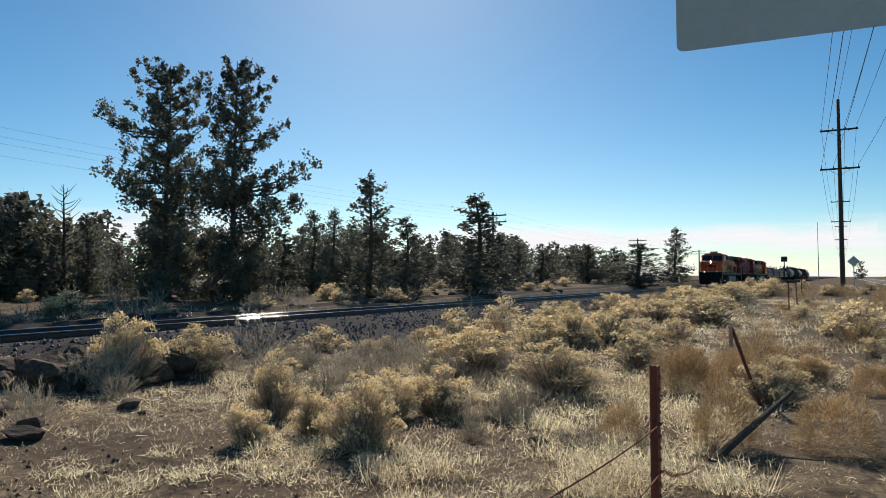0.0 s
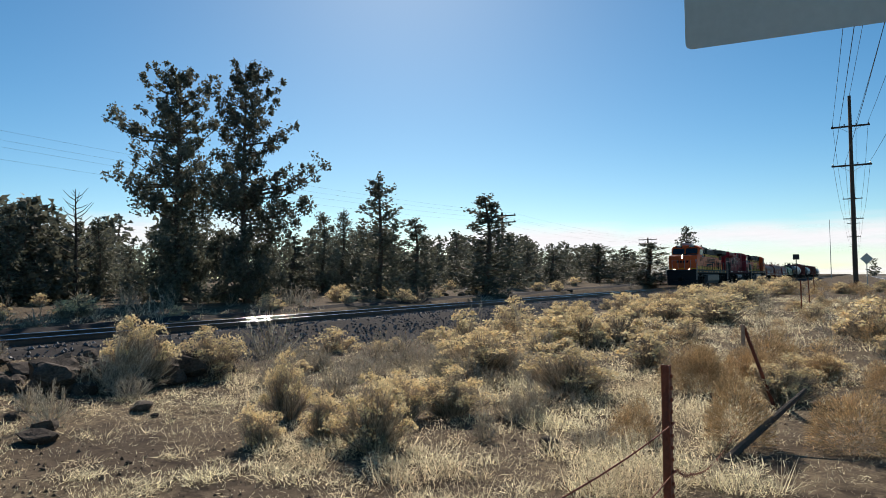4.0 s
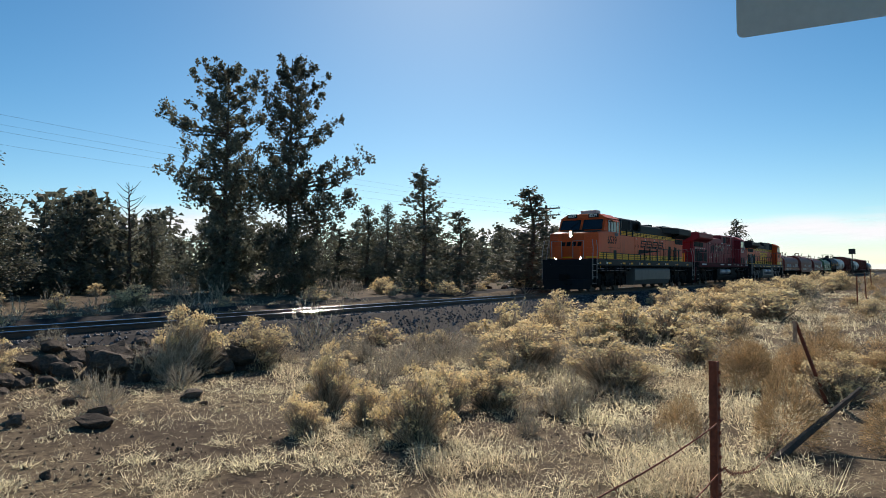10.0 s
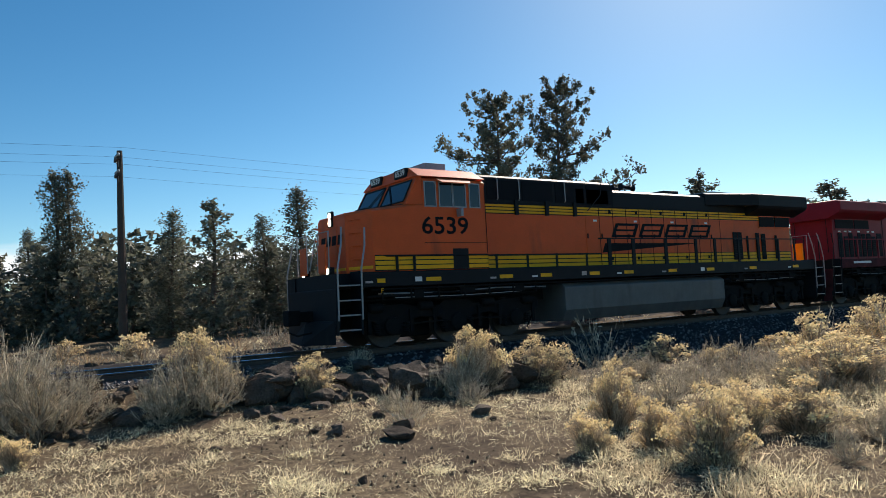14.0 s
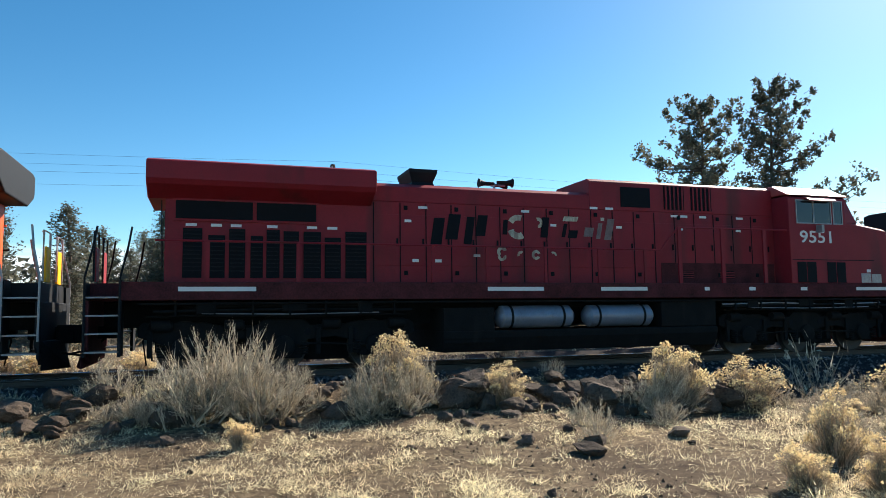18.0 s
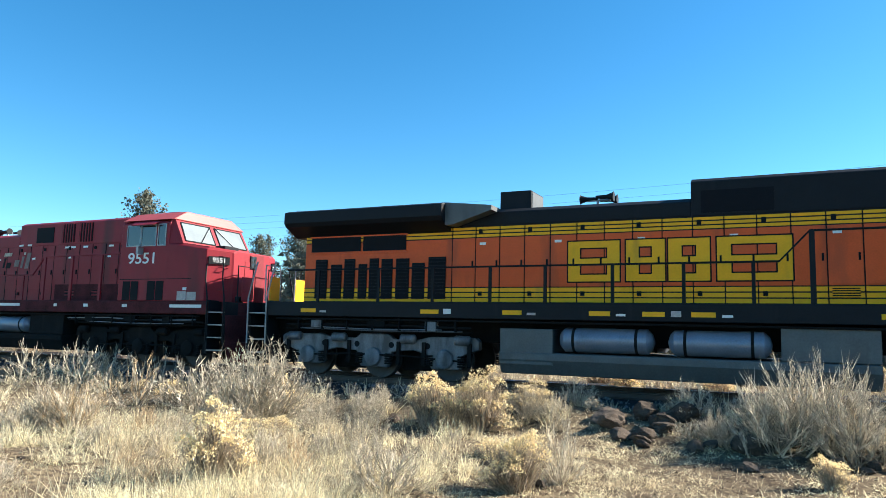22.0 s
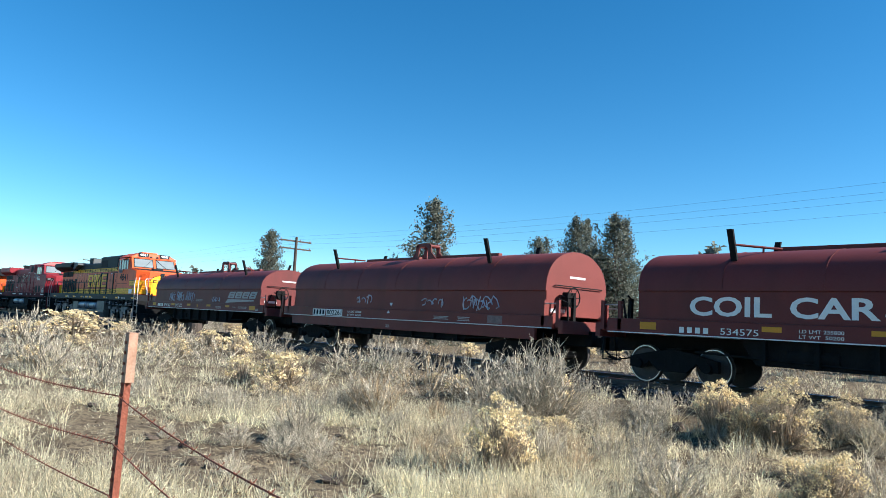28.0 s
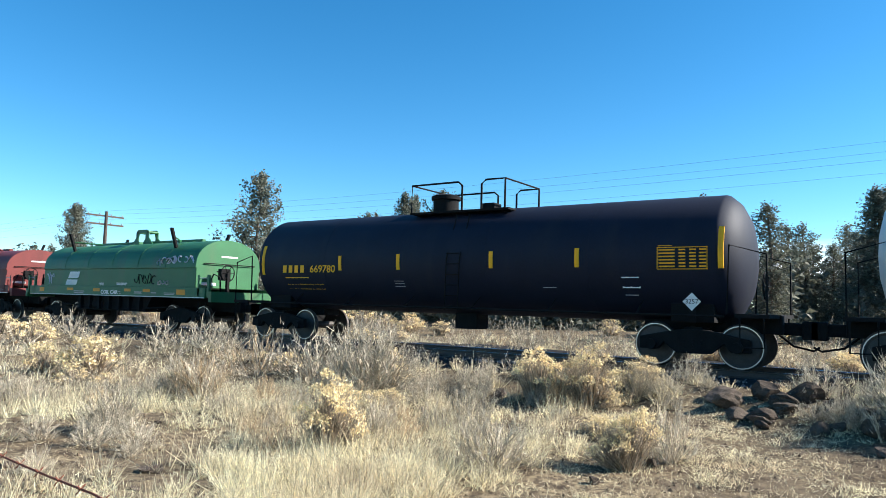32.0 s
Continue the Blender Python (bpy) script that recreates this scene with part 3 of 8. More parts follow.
part("mast", Shape().tube([(0, 0, -0.3), (0, 0, 12.5)], 0.09, 6, 0.04), M_GREY, _an)


# ---- plants ----
def blades(rs, base, way, length, width, bend):
    """Thin curved blades, two triangles each: arrays of roots, directions and sizes."""
    n = len(base)
    side = np.cross(way, rs.normal(size=(n, 3)))
    side /= np.linalg.norm(side, axis=1)[:, None] + 1e-9
    mid = base + way * (length * 0.55)[:, None]
    tip = base + way * length[:, None] + bend * length[:, None] * rs.normal(size=(n, 3)) * 0.3
    w = side * (width / 2)[:, None]
    V = np.stack([base - w, base + w, mid + w * 0.8, mid - w * 0.8, tip], 1).reshape(-1, 3)
    o = (np.arange(n) * 5)[:, None]
    F = np.concatenate([np.concatenate([o + 0, o + 1, o + 2], 1), np.concatenate([o + 0, o + 2, o + 3], 1), np.concatenate([o + 3, o + 2, o + 4], 1)])
    return V, F


def flakes(rs, centre, size):
    """Small randomly turned triangles, for leaves and flower heads."""
    n = len(centre)
    a, b = rs.normal(size=(n, 3)), rs.normal(size=(n, 3))
    a /= np.linalg.norm(a, axis=1)[:, None]
    b -= a * (a * b).sum(1)[:, None]
    b /= np.linalg.norm(b, axis=1)[:, None]
    s = size[:, None]
    V = np.stack([centre - a * s, centre + a * s * 0.6 + b * s * 0.7, centre + a * s * 0.4 - b * s * 0.8], 1).reshape(-1, 3)
    return V, np.arange(3 * n).reshape(-1, 3)


def dome(rs, n, low=0.15):
    """Directions over the upper half, a little denser at the rim."""
    u, a = rs.uniform(low, 1, n), rs.uniform(0, 2 * math.pi, n)
    r = np.sqrt(1 - u * u)
    return np.stack([r * np.cos(a), r * np.sin(a), u], 1)


def spikes(rs, base, way, length, width):
    """One narrow triangle a blade."""
    n = len(base)
    side = np.cross(way, rs.normal(size=(n, 3)))
    side /= np.linalg.norm(side, axis=1)[:, None] + 1e-9
    w = side * (width / 2)[:, None]
    return np.stack([base - w, base + w, base + way * length[:, None]], 1).reshape(-1, 3), np.arange(3 * n).reshape(-1, 3)


def gather(parts):
    """Joins (vertices, faces) pairs."""
    V, F, o = [], [], 0
    for v, f in parts:
        V.append(v)
        F.append(f + o)
        o += len(v)
    return np.concatenate(V), np.concatenate(F)


def unit(v):
    return v / (np.linalg.norm(v, axis=1)[:, None] + 1e-9)


def rabbitbrush_meshes(seed, rich=1.0):
    """Rounded uneven bush, one unit wide and high: fans of stems from one foot, the upper tips clotted with yellow heads."""
    rs = np.random.RandomState(seed)
    stems, heads = [], []
    fat = 1 / rich ** 0.5
    for i in range(16):
        a, q = i * 2.4 + rs.uniform(-0.4, 0.4), math.sqrt((i + 0.5) / 16) * 0.46
        lx, ly = q * math.cos(a), q * math.sin(a)
        lz, lr = rs.uniform(0.74, 1.02) - 2.5 * q * q, rs.uniform(0.10, 0.18)
        n = int(46 * rich)
        d = dome(rs, n, 0.0)
        tip = np.array([lx, ly, lz - lr]) + d * lr * rs.uniform(0.7, 1.15, (n, 1))
        root = np.array([lx * 0.25, ly * 0.25, 0.0]) + rs.normal(size=(n, 3)) * (0.05, 0.05, 0.0)
        ln = np.linalg.norm(tip - root, axis=1)
        stems.append(spikes(rs, root, unit(tip - root), ln * 1.02, np.full(n, 0.016 * fat)))
        m = int(44 * rich)
        b = root[rs.randint(0, n, m)] * 0.3 + tip[rs.randint(0, n, m)] * rs.uniform(0.4, 0.8, (m, 1))
        stems.append(spikes(rs, b, unit(rs.normal(size=(m, 3)) * 0.45 + (lx, ly, 0.8)), rs.uniform(0.08, 0.24, m), np.full(m, 0.013 * fat)))
        k = np.repeat(np.arange(n), 5)
        k = k[rs.rand(len(k)) < np.clip(0.15 + 1.1 * d[k, 2], 0, 1)]
        heads.append(flakes(rs, tip[k] + rs.normal(size=(len(k), 3)) * 0.017 * fat, rs.uniform(0.011, 0.024, len(k)) * fat))
    return (tri_mesh("stem_fan", *gather(stems), M_RSTEM), tri_mesh("bloom", *gather(heads), M_FLOWER))


def sage_meshes(seed, wild, rich=1.0, twig=None, leaf=None):
    """Ragged bush, one unit wide and high: crooked limbs from one foot, each ending in a plume of stiff upright twigs."""
    rs = np.random.RandomState(seed)
    tw, lv = [], []
    fat = 1 / rich ** 0.5
    limbs = 40 if rich > 0.5 else 13
    for i in range(limbs):
        u = 0.06 + 0.92 * (i + rs.rand()) / limbs
        a = i * 2.399 + rs.uniform(-0.5, 0.5)
        q = math.sqrt(max(0.0, 1 - u * u))
        reach = rs.uniform(0.66, 1.03)
        at = np.array([0.46 * q * math.cos(a), 0.46 * q * math.sin(a), 0.10 + 0.78 * u]) * reach
        root = np.array([rs.normal() * 0.04, rs.normal() * 0.04, 0.0])
        bend = (root + at) / 2 + rs.normal(size=3) * 0.05 - (0, 0, 0.04)
        for p, e in ((root, bend), (bend, at)):
            ln = np.linalg.norm(e - p)
            tw.append(blades(rs, np.repeat(p[None], 2, 0), np.repeat(((e - p) / ln)[None], 2, 0), np.full(2, ln * 1.06), np.full(2, 0.017), 0.05))
        n = int(35 * rich) + 3
        t = 0.5 + 0.55 * rs.rand(n, 1) ** 0.7
        base = np.where(t < 0.5, root + (bend - root) * t * 2, bend + (at - bend) * (t - 0.5) * 2) + rs.normal(size=(n, 3)) * 0.018
        base[:, 2] = np.maximum(base[:, 2], 0.01)
        way = unit((at - bend) / np.linalg.norm(at - bend) * 0.9 + (0, 0, 0.3) + rs.normal(size=(n, 3)) * (0.30 if wild else 0.42))
        ln = rs.uniform(0.05, 0.18 if wild else 0.13, n) * (0.55 + 0.6 * t[:, 0])
        tw.append(spikes(rs, base, way, ln, rs.uniform(0.0045, 0.0095, n) * fat))
        m = int((6 if wild else 18) * rich)
        k = rs.randint(0, n, m)
        lv.append(flakes(rs, base[k] + way[k] * (ln[k] * rs.uniform(0.4, 1.0, m))[:, None], rs.uniform(0.009, 0.018, m) * fat))
    v, f = gather(tw)
    v[:, 2] = np.minimum(v[:, 2], 1.02)
    return (tri_mesh("twig_fan", v, f, twig or M_TWIG), tri_mesh("foliage", *gather(lv), leaf or M_SAGE))


def tumbleweed_meshes(seed, rich=1.0):
    """Dense dome of fine curved twigs that sits on the ground."""
    rs = np.random.RandomState(seed)
    n = int(5200 * rich)
    d = dome(rs, n, -0.2)
    lump = 1 + 0.12 * np.sin(d[:, :1] * 5 + seed) + 0.1 * np.cos(d[:, 1:2] * 6 + seed)
    base = np.array([0, 0, 0.14]) + d * np.sqrt(rs.uniform(0.05, 0.175, (n, 1))) * lump * (1, 1, 1.7)
    v, f = spikes(rs, base, unit(d * (1, 1, 1.3) + rs.normal(size=(n, 3)) * 0.4 + (0, 0, 0.2)), rs.uniform(0.04, 0.10, n), rs.uniform(0.0055, 0.010, n) / rich ** 0.5)
    v[:, 2] = np.maximum(v[:, 2], 0)
    return (tri_mesh("twig_ball", v, f, M_TUMBLE),)


PLANT = {
    "R": ("rabbitbrush", "rabbitbrush with dried yellow flower heads on straw stems", [rabbitbrush_meshes(s) for s in (1, 2, 3, 4)], [rabbitbrush_meshes(s, 0.25) for s in (101, 102)]),
    "S": ("sagebrush", "grey sagebrush with fine upright twigs", [sage_meshes(s, s % 2) for s in (5, 6, 7, 8)], [sage_meshes(s, s % 2, 0.2) for s in (105, 106, 107)]),
    "B": ("dead_brush", "tan dead brush fan of stiff upright stems", [sage_meshes(s, 1, 1.0, M_TAN, M_TAN) for s in (15, 16)], [sage_meshes(115, 1, 0.3, M_TAN, M_TAN)]),
    "T": ("tumbleweed", "round orange-brown dried tumbleweed bush", [tumbleweed_meshes(s) for s in (9, 10, 11)], [tumbleweed_meshes(s, 0.18) for s in (109, 110)]),
}


PLANTED = {"R": 0, "S": 0, "T": 0, "B": 0}
FAR_SAGE = []


def plant(kind, x, y, w, h, i):
    name, label, near, far = PLANT[kind]
    meshes = near if math.hypot(x, y) < 13.5 else far
    ms = meshes[i % len(meshes)]
    place = Matrix.Translation((x, y, gz(x, y) - 0.02)) @ Euler((0.06 * math.sin(i * 1.3), 0.06 * math.cos(i * 1.9), i * 2.399)).to_matrix().to_4x4() @ Matrix.Diagonal((w, w * (0.9 + 0.2 * math.sin(i * 2.1)), h, 1))
    PLANTED[kind] += 1
    if PLANTED[kind] > 295:
        FAR_SAGE.append((ms[0], place))
        return None
    ob = new(name, ms[0])
    for m in ms[1:]:
        tagged(part(m.name.split(".")[0], m, None, ob), kind="stuff")
    ob.matrix_basis = place
    return tagged(ob, label, "shrub", "desert shrubs")


def moved(me, m):
    """Vertices and triangles of a mesh, carried to a place."""
    v, f = np.empty(len(me.vertices) * 3), np.empty(len(me.polygons) * 3, int)
    me.vertices.foreach_get("co", v)
    me.polygons.foreach_get("vertices", f)
    a = np.array(m)
    return v.reshape(-1, 3) @ a[:3, :3].T + a[:3, 3], f.reshape(-1, 3)


# kind, x, y, width, height
SHRUBS_REAR = [
    ("S", -36.85, 7.84, 2.66, 1.54), ("R", -36.04, 9.28, 2.98, 1.43), ("S", -28.49, 11.30, 2.12, 0.90), ("S", -22.49, 4.71, 1.11, 1.69), ("S", -17.96, 4.29, 1.63, 1.24),
    ("S", -16.89, 11.46, 0.82, 0.78), ("S", -16.60, 11.30, 0.89, 1.05), ("R", -14.90, 7.43, 0.67, 0.71), ("S", -14.61, 11.81, 1.21, 0.72), ("S", -14.29, 4.35, 1.20, 1.13),
    ("S", -14.15, 5.05, 0.79, 0.89), ("R", -13.94, 7.89, 1.42, 0.95), ("R", -13.03, 7.03, 0.54, 0.39), ("S", -12.97, 10.00, 0.79, 0.97), ("B", -11.89, 10.46, 1.02, 1.39),
    ("S", -11.00, 5.32, 1.08, 0.47), ("S", -10.87, 10.38, 0.73, 0.84), ("S", -10.18, 10.35, 1.05, 1.33), ("S", -9.86, 7.15, 1.38, 0.87), ("B", -9.74, 7.31, 1.08, 0.82),
]
SHRUBS_BEHIND = [
    ("R", -8.13, 10.23, 0.84, 0.78), ("S", -7.95, 9.39, 1.24, 1.60), ("S", -7.95, 4.78, 0.68, 0.63), ("S", -6.83, 9.54, 0.85, 0.51), ("S", -6.43, 10.80, 0.61, 0.54),
    ("R", -5.32, 5.71, 0.57, 0.89), ("R", -5.25, 10.47, 0.80, 0.93), ("S", -5.21, 6.38, 0.57, 0.60), ("S", -4.99, 7.16, 0.43, 0.48), ("R", -4.38, 10.51, 0.96, 1.05),
    ("S", -3.84, 11.05, 0.47, 0.55), ("S", -3.75, 10.99, 0.51, 0.45), ("S", -3.54, 6.15, 0.93, 0.64), ("S", -3.39, 11.07, 0.61, 0.35), ("S", -3.31, 11.16, 0.47, 0.45),
    ("R", -2.58, 7.14, 0.59, 0.77), ("S", -2.27, 7.76, 0.66, 0.72), ("S", -1.34, 11.67, 0.85, 0.63), ("S", -0.98, 10.80, 1.05, 0.52), ("R", 0.41, 8.90, 0.43, 0.46),
]
SHRUBS_ABREAST = [
    ("S", 0.44, 10.68, 2.25, 1.36), ("S", 2.48, 10.37, 1.25, 1.05), ("R", 2.90, 10.97, 0.73, 1.12), ("S", 3.22, 10.61, 0.57, 1.00), ("S", 4.50, 7.60, 0.47, 0.53),
    ("R", 4.56, 10.63, 0.79, 0.71), ("S", 4.85, 8.69, 0.36, 0.39), ("R", 4.95, 4.98, 0.46, 0.46), ("R", 5.33, 3.93, 0.52, 0.78), ("R", 5.49, 4.61, 0.47, 0.53),
    ("T", 6.95, 1.95, 0.62, 0.55), ("S", 6.00, 8.28, 0.54, 0.40), ("R", 6.13, 5.73, 0.61, 0.87), ("S", 6.34, 3.27, 0.32, 0.37), ("S", 6.47, 9.20, 1.32, 0.97),
    ("S", 6.52, 2.21, 0.57, 0.27), ("S", 6.70, 20.19, 2.01, 0.67), ("R", 6.79, 4.55, 0.33, 0.63), ("R", 6.90, 9.34, 0.94, 1.15), ("T", 7.12, 1.04, 0.83, 0.81),
]
SHRUBS_NEAR = [
    ("R", 7.27, 4.19, 0.89, 0.64), ("T", 7.38, 0.08, 0.98, 0.71), ("S", 7.69, 3.41, 1.03, 0.55), ("S", 7.92, 6.45, 0.66, 0.59), ("R", 8.19, 9.31, 1.15, 0.92),
    ("S", 8.56, 3.11, 0.44, 0.28), ("R", 9.51, 3.54, 1.40, 0.84), ("S", 9.69, 7.03, 0.58, 0.39), ("S", 10.28, 6.07, 0.87, 0.59), ("T", 10.52, 1.90, 0.87, 0.77),
    ("R", 10.81, 5.67, 1.48, 0.88), ("T", 11.67, 1.36, 0.95, 0.79), ("R", 12.49, 6.82, 1.15, 1.08), ("S", 12.66, 12.45, 1.43, 1.83), ("S", 12.87, 6.00, 0.92, 0.70),
    ("T", 14.16, 0.58, 0.57, 0.44), ("T", 14.22, 1.23, 0.80, 0.61), ("T", 14.62, 0.60, 1.06, 0.62), ("R", 15.33, 6.20, 1.46, 0.77), ("R", 16.28, 5.74, 0.97, 0.81),
]
SHRUBS_AHEAD = [
    ("R", 16.32, 4.83, 1.34, 0.86), ("T", 16.77, 3.70, 1.24, 0.45), ("R", 17.19, 5.29, 1.01, 0.69), ("R", 17.45, 3.52, 0.86, 0.61), ("R", 17.68, 4.44, 1.02, 0.55),
    ("R", 18.51, 7.25, 1.04, 0.85), ("R", 19.10, -0.20, 1.50, 1.05), ("R", 23.89, 3.93, 1.94, 1.03), ("T", 23.96, 1.50, 0.96, 0.63), ("R", 24.17, 5.50, 1.39, 0.85),
    ("T", 27.16, 0.45, 0.76, 0.60), ("S", 27.49, 7.66, 1.37, 0.98), ("S", 28.31, 3.17, 1.14, 1.09), ("T", 28.50, 1.09, 0.80, 0.63), ("R", 30.71, 4.59, 1.94, 0.69),
    ("R", 34.82, 4.61, 1.97, 1.26), ("R", 35.13, 9.91, 1.65, 0.79), ("R", 44.13, 4.16, 2.06, 0.80),
]

for _i, _row in enumerate(SHRUBS_AHEAD + SHRUBS_NEAR + SHRUBS_ABREAST + SHRUBS_BEHIND + SHRUBS_REAR):
    _k, _x, _y, _w, _h = _row
    if _k == "S" and _w > 0.95:      # wide clumps are several bushes grown together
        for _j in range(4 if _w < 1.6 else 7):
            _a, _q = _j * 2.4 + _i, _w * 0.30 * (_j > 0)
            _hh = _h * (1.04 - 0.16 * (_j > 0) - 0.2 * (_j % 2))
            plant("S", _x + _q * math.cos(_a), _y + _q * math.sin(_a) * 0.7, max(_w * 0.6, _hh * 1.15), _hh, _i * 7 + _j)
        continue
    plant(_k, _x, _y, _w * 0.88 if _k == "T" else max(_w * 1.12, _h * (0.95 if _k == "R" else 0.85)), _h * (0.95 if _k == "T" else 1.02), _i)


WILD = []


def sprinkle_shrubs(count, x0, x1, y0, y1, seed, kinds, lo, hi):
    rs = np.random.RandomState(seed)
    for i in range(count):
        x, y = rs.uniform(x0, x1), rs.uniform(y0, y1)
        s = lo + (hi - lo) * rs.rand() ** 1.6
        if abs(y - RAIL_Y) < 3.0 or math.hypot(x, y) < 6.5:
            continue
        WILD.append((kinds[rs.randint(len(kinds))], x, y, s, s * rs.uniform(0.55, 0.85), i))


sprinkle_shrubs(200, 13, 75, 3.0, 12.0, 21, "RSRST", 0.6, 1.5)
sprinkle_shrubs(130, 9.5, 62, -2.4, 3.4, 22, "TTTRS", 0.5, 1.25)
sprinkle_shrubs(120, 0, 95, 20.2, 38, 23, "SSRS", 0.7, 1.8)
sprinkle_shrubs(90, -75, 0, 20.2, 38, 24, "SSR", 0.7, 1.8)
sprinkle_shrubs(95, -75, -16, 2.5, 12.8, 25, "SSSR", 0.7, 1.7)
sprinkle_shrubs(60, -16, -3, 6.5, 12.0, 26, "SSSSRB", 0.35, 0.8)
sprinkle_shrubs(46, 7.5, 15, 4.6, 12, 27, "SSRS", 0.4, 0.9)
sprinkle_shrubs(22, -4, 7, 10.2, 12.3, 28, "SSS", 0.3, 0.7)
sprinkle_shrubs(14, -16, -5, 3.0, 7, 29, "SS", 0.3, 0.7)
sprinkle_shrubs(26, -14, -5, 4.5, 12, 30, "SSB", 0.4, 0.9)
sprinkle_shrubs(40, 8.5, 17, 4.2, 11.5, 34, "SSSR", 0.5, 1.0)
sprinkle_shrubs(80, -5, 60, 20.3, 31, 35, "SSSR", 0.8, 1.6)
sprinkle_shrubs(190, -62, 10, 19.7, 25, 51, "SSSSB", 0.8, 1.4)
sprinkle_shrubs(100, -75, 0, 25, 34, 52, "SSSR", 1.0, 1.9)
sprinkle_shrubs(60, -40, -8, 9.6, 12.7, 41, "SSSSB", 0.9, 1.6)
sprinkle_shrubs(30, -9, -3, 10.2, 12.4, 42, "SSSB", 0.5, 0.9)
for _row in sorted(WILD, key=lambda r: math.hypot(r[1], r[2])):
    plant(*_row)
tagged(new("far_sagebrush", tri_mesh("far_sagebrush", *gather([moved(*q) for q in FAR_SAGE]), M_TWIG)), "grey sagebrush scattered far off", "shrub", kind="stuff")


BARE = (7.6, 3.2)          # trodden soil beside the fence post


def grass_field():
    """Bleached bunch grass in separate fluffy tufts: tall by the fence, low and matted on the bare soil abreast."""
    rs = np.random.RandomState(31)
    up = []

    def tuft(x, y, r, h, n, wide, fluff):
        """Upright blades from the foot, and a cloud of short curled ones through the dome above it."""
        a, q = rs.uniform(0, 6.283, n), np.sqrt(rs.rand(n))
        out = np.stack([np.cos(a) * q, np.sin(a) * q, np.zeros(n)], 1)
        curl = rs.rand(n, 1) < fluff
        foot = np.array([x, y, gz(x, y) - 0.01])
        b = foot + np.where(curl, out * r * 0.95 + np.array((0, 0, 1.0)) * (h * 0.9 * rs.rand(n) * (1 - 0.8 * q * q))[:, None], out * r * 0.5)
        way = unit(np.where(curl, out * 0.5 + rs.normal(size=(n, 3)) * 0.7 + (0, 0, 0.35), out * 0.75 * r / (h + 0.02) + rs.normal(size=(n, 3)) * 0.4 + (0, 0, 0.9)))
        up.append(spikes(rs, b, way, np.where(curl[:, 0], rs.uniform(0.035, 0.09, n), h * rs.uniform(0.45, 1.15, n)), np.full(n, wide)))

    made = 0
    while made < 6900:
        a, d = rs.uniform(-1.55, 1.62), 2.7 + 30 * rs.rand() ** 1.6
        x, y = d * math.sin(a), d * math.cos(a)
        if y < -2.6 or abs(y - RAIL_Y) < 4.4 or y > 32:
            continue
        thick = noise.noise(Vector((x * 0.55, y * 0.55, 12))) + 0.8 * noise.noise(Vector((x * 1.5, y * 1.5, 17)))
        verge = 0.3 < y < min(5.2, x - 1.3)
        bare = -3.2 < x < 6.5 and y < 11.5 and not verge
        thick += 0.3 if verge else 0.02 if bare else 0.0
        if y < 1.15 and x > 4:
            thick -= 0.55
        if -0.5 < x < 6.5 and y < 6.8 and not verge:
            thick -= 0.1
        if x < 0.5:
            thick += 0.1 if bare else 0.36
        if ((x + BARE[0]) / 3.4) ** 2 + ((y - BARE[1]) / 1.3) ** 2 < 1 and rs.rand() < 0.9:
            continue
        if rs.rand() > max(0.03, thick * 2.4):
            continue
        made += 1
        r = rs.uniform(0.08, 0.15 if d < 4.6 else 0.25)
        h = r * rs.uniform(0.35, 0.7) if bare else r * rs.uniform(0.85, 1.4) if x > 0 else r * rs.uniform(1.2, 2.0)
        n = int((100 if d < 7 else 52 if d < 13 else 16) * (0.6 + r * 2))
        tuft(x, y, r, h, n, 0.0028 + 0.00066 * d, 0.75 if x > -0.5 else 0.4)
    # broad clumps along the verge ahead
    for _ in range(1500):
        x, y = rs.uniform(9, 40), rs.uniform(-1.8, 7.5)
        if noise.noise(Vector((x * 0.35, y * 0.6, 73))) + 0.12 < rs.uniform(-0.35, 0.35):
            continue
        r = rs.uniform(0.16, 0.36)
        tuft(x, y, r, r * rs.uniform(0.5, 0.9), 34, 0.004 + 0.0006 * x, 0.7)
    # thin short straw everywhere on the soil
    for _ in range(25000):
        a, d = rs.uniform(-1.5, 1.6), 2.8 + 11.5 * rs.rand() ** 0.9
        x, y = d * math.sin(a), d * math.cos(a)
        if y < -2 or y > 12.2 or noise.noise(Vector((x * 0.9, y * 0.9, 61))) + 0.42 < rs.uniform(-0.4, 0.6):
            continue
        if (-0.5 < x < 5.0 and y > x - 1.3 and rs.rand() < 0.5) or (x > 4 and y < 1.15 and rs.rand() < 0.65) or (((x + BARE[0]) / 3.2) ** 2 + ((y - BARE[1]) / 1.2) ** 2 < 1 and rs.rand() < 0.8):
            continue
        n = 7
        b = np.array([x, y, gz(x, y) + 0.004]) + rs.normal(size=(n, 3)) * (0.06, 0.06, 0.006)
        up.append(spikes(rs, b, unit(rs.normal(size=(n, 3)) + (0, 0, 0.7)), rs.uniform(0.018, 0.06, n), np.full(n, 0.0021 + 0.0005 * d)))
    c = []
    for _ in range(9000):
        a, d = rs.uniform(-1.5, 1.6), 2.8 + 12 * rs.rand() ** 1.3
        x, y = d * math.sin(a), d * math.cos(a)
        if -2 < y < 12.5 and noise.noise(Vector((x * 0.5, y * 0.5, 44))) > rs.uniform(-0.5, 0.3):
            c.append((x, y, gz(x, y) + 0.012))
    c = np.array(c)
    n = len(c)
    up.append(spikes(rs, c, unit(rs.normal(size=(n, 3)) * (1, 1, 0.15)), rs.uniform(0.04, 0.11, n), np.full(n, 0.004)))
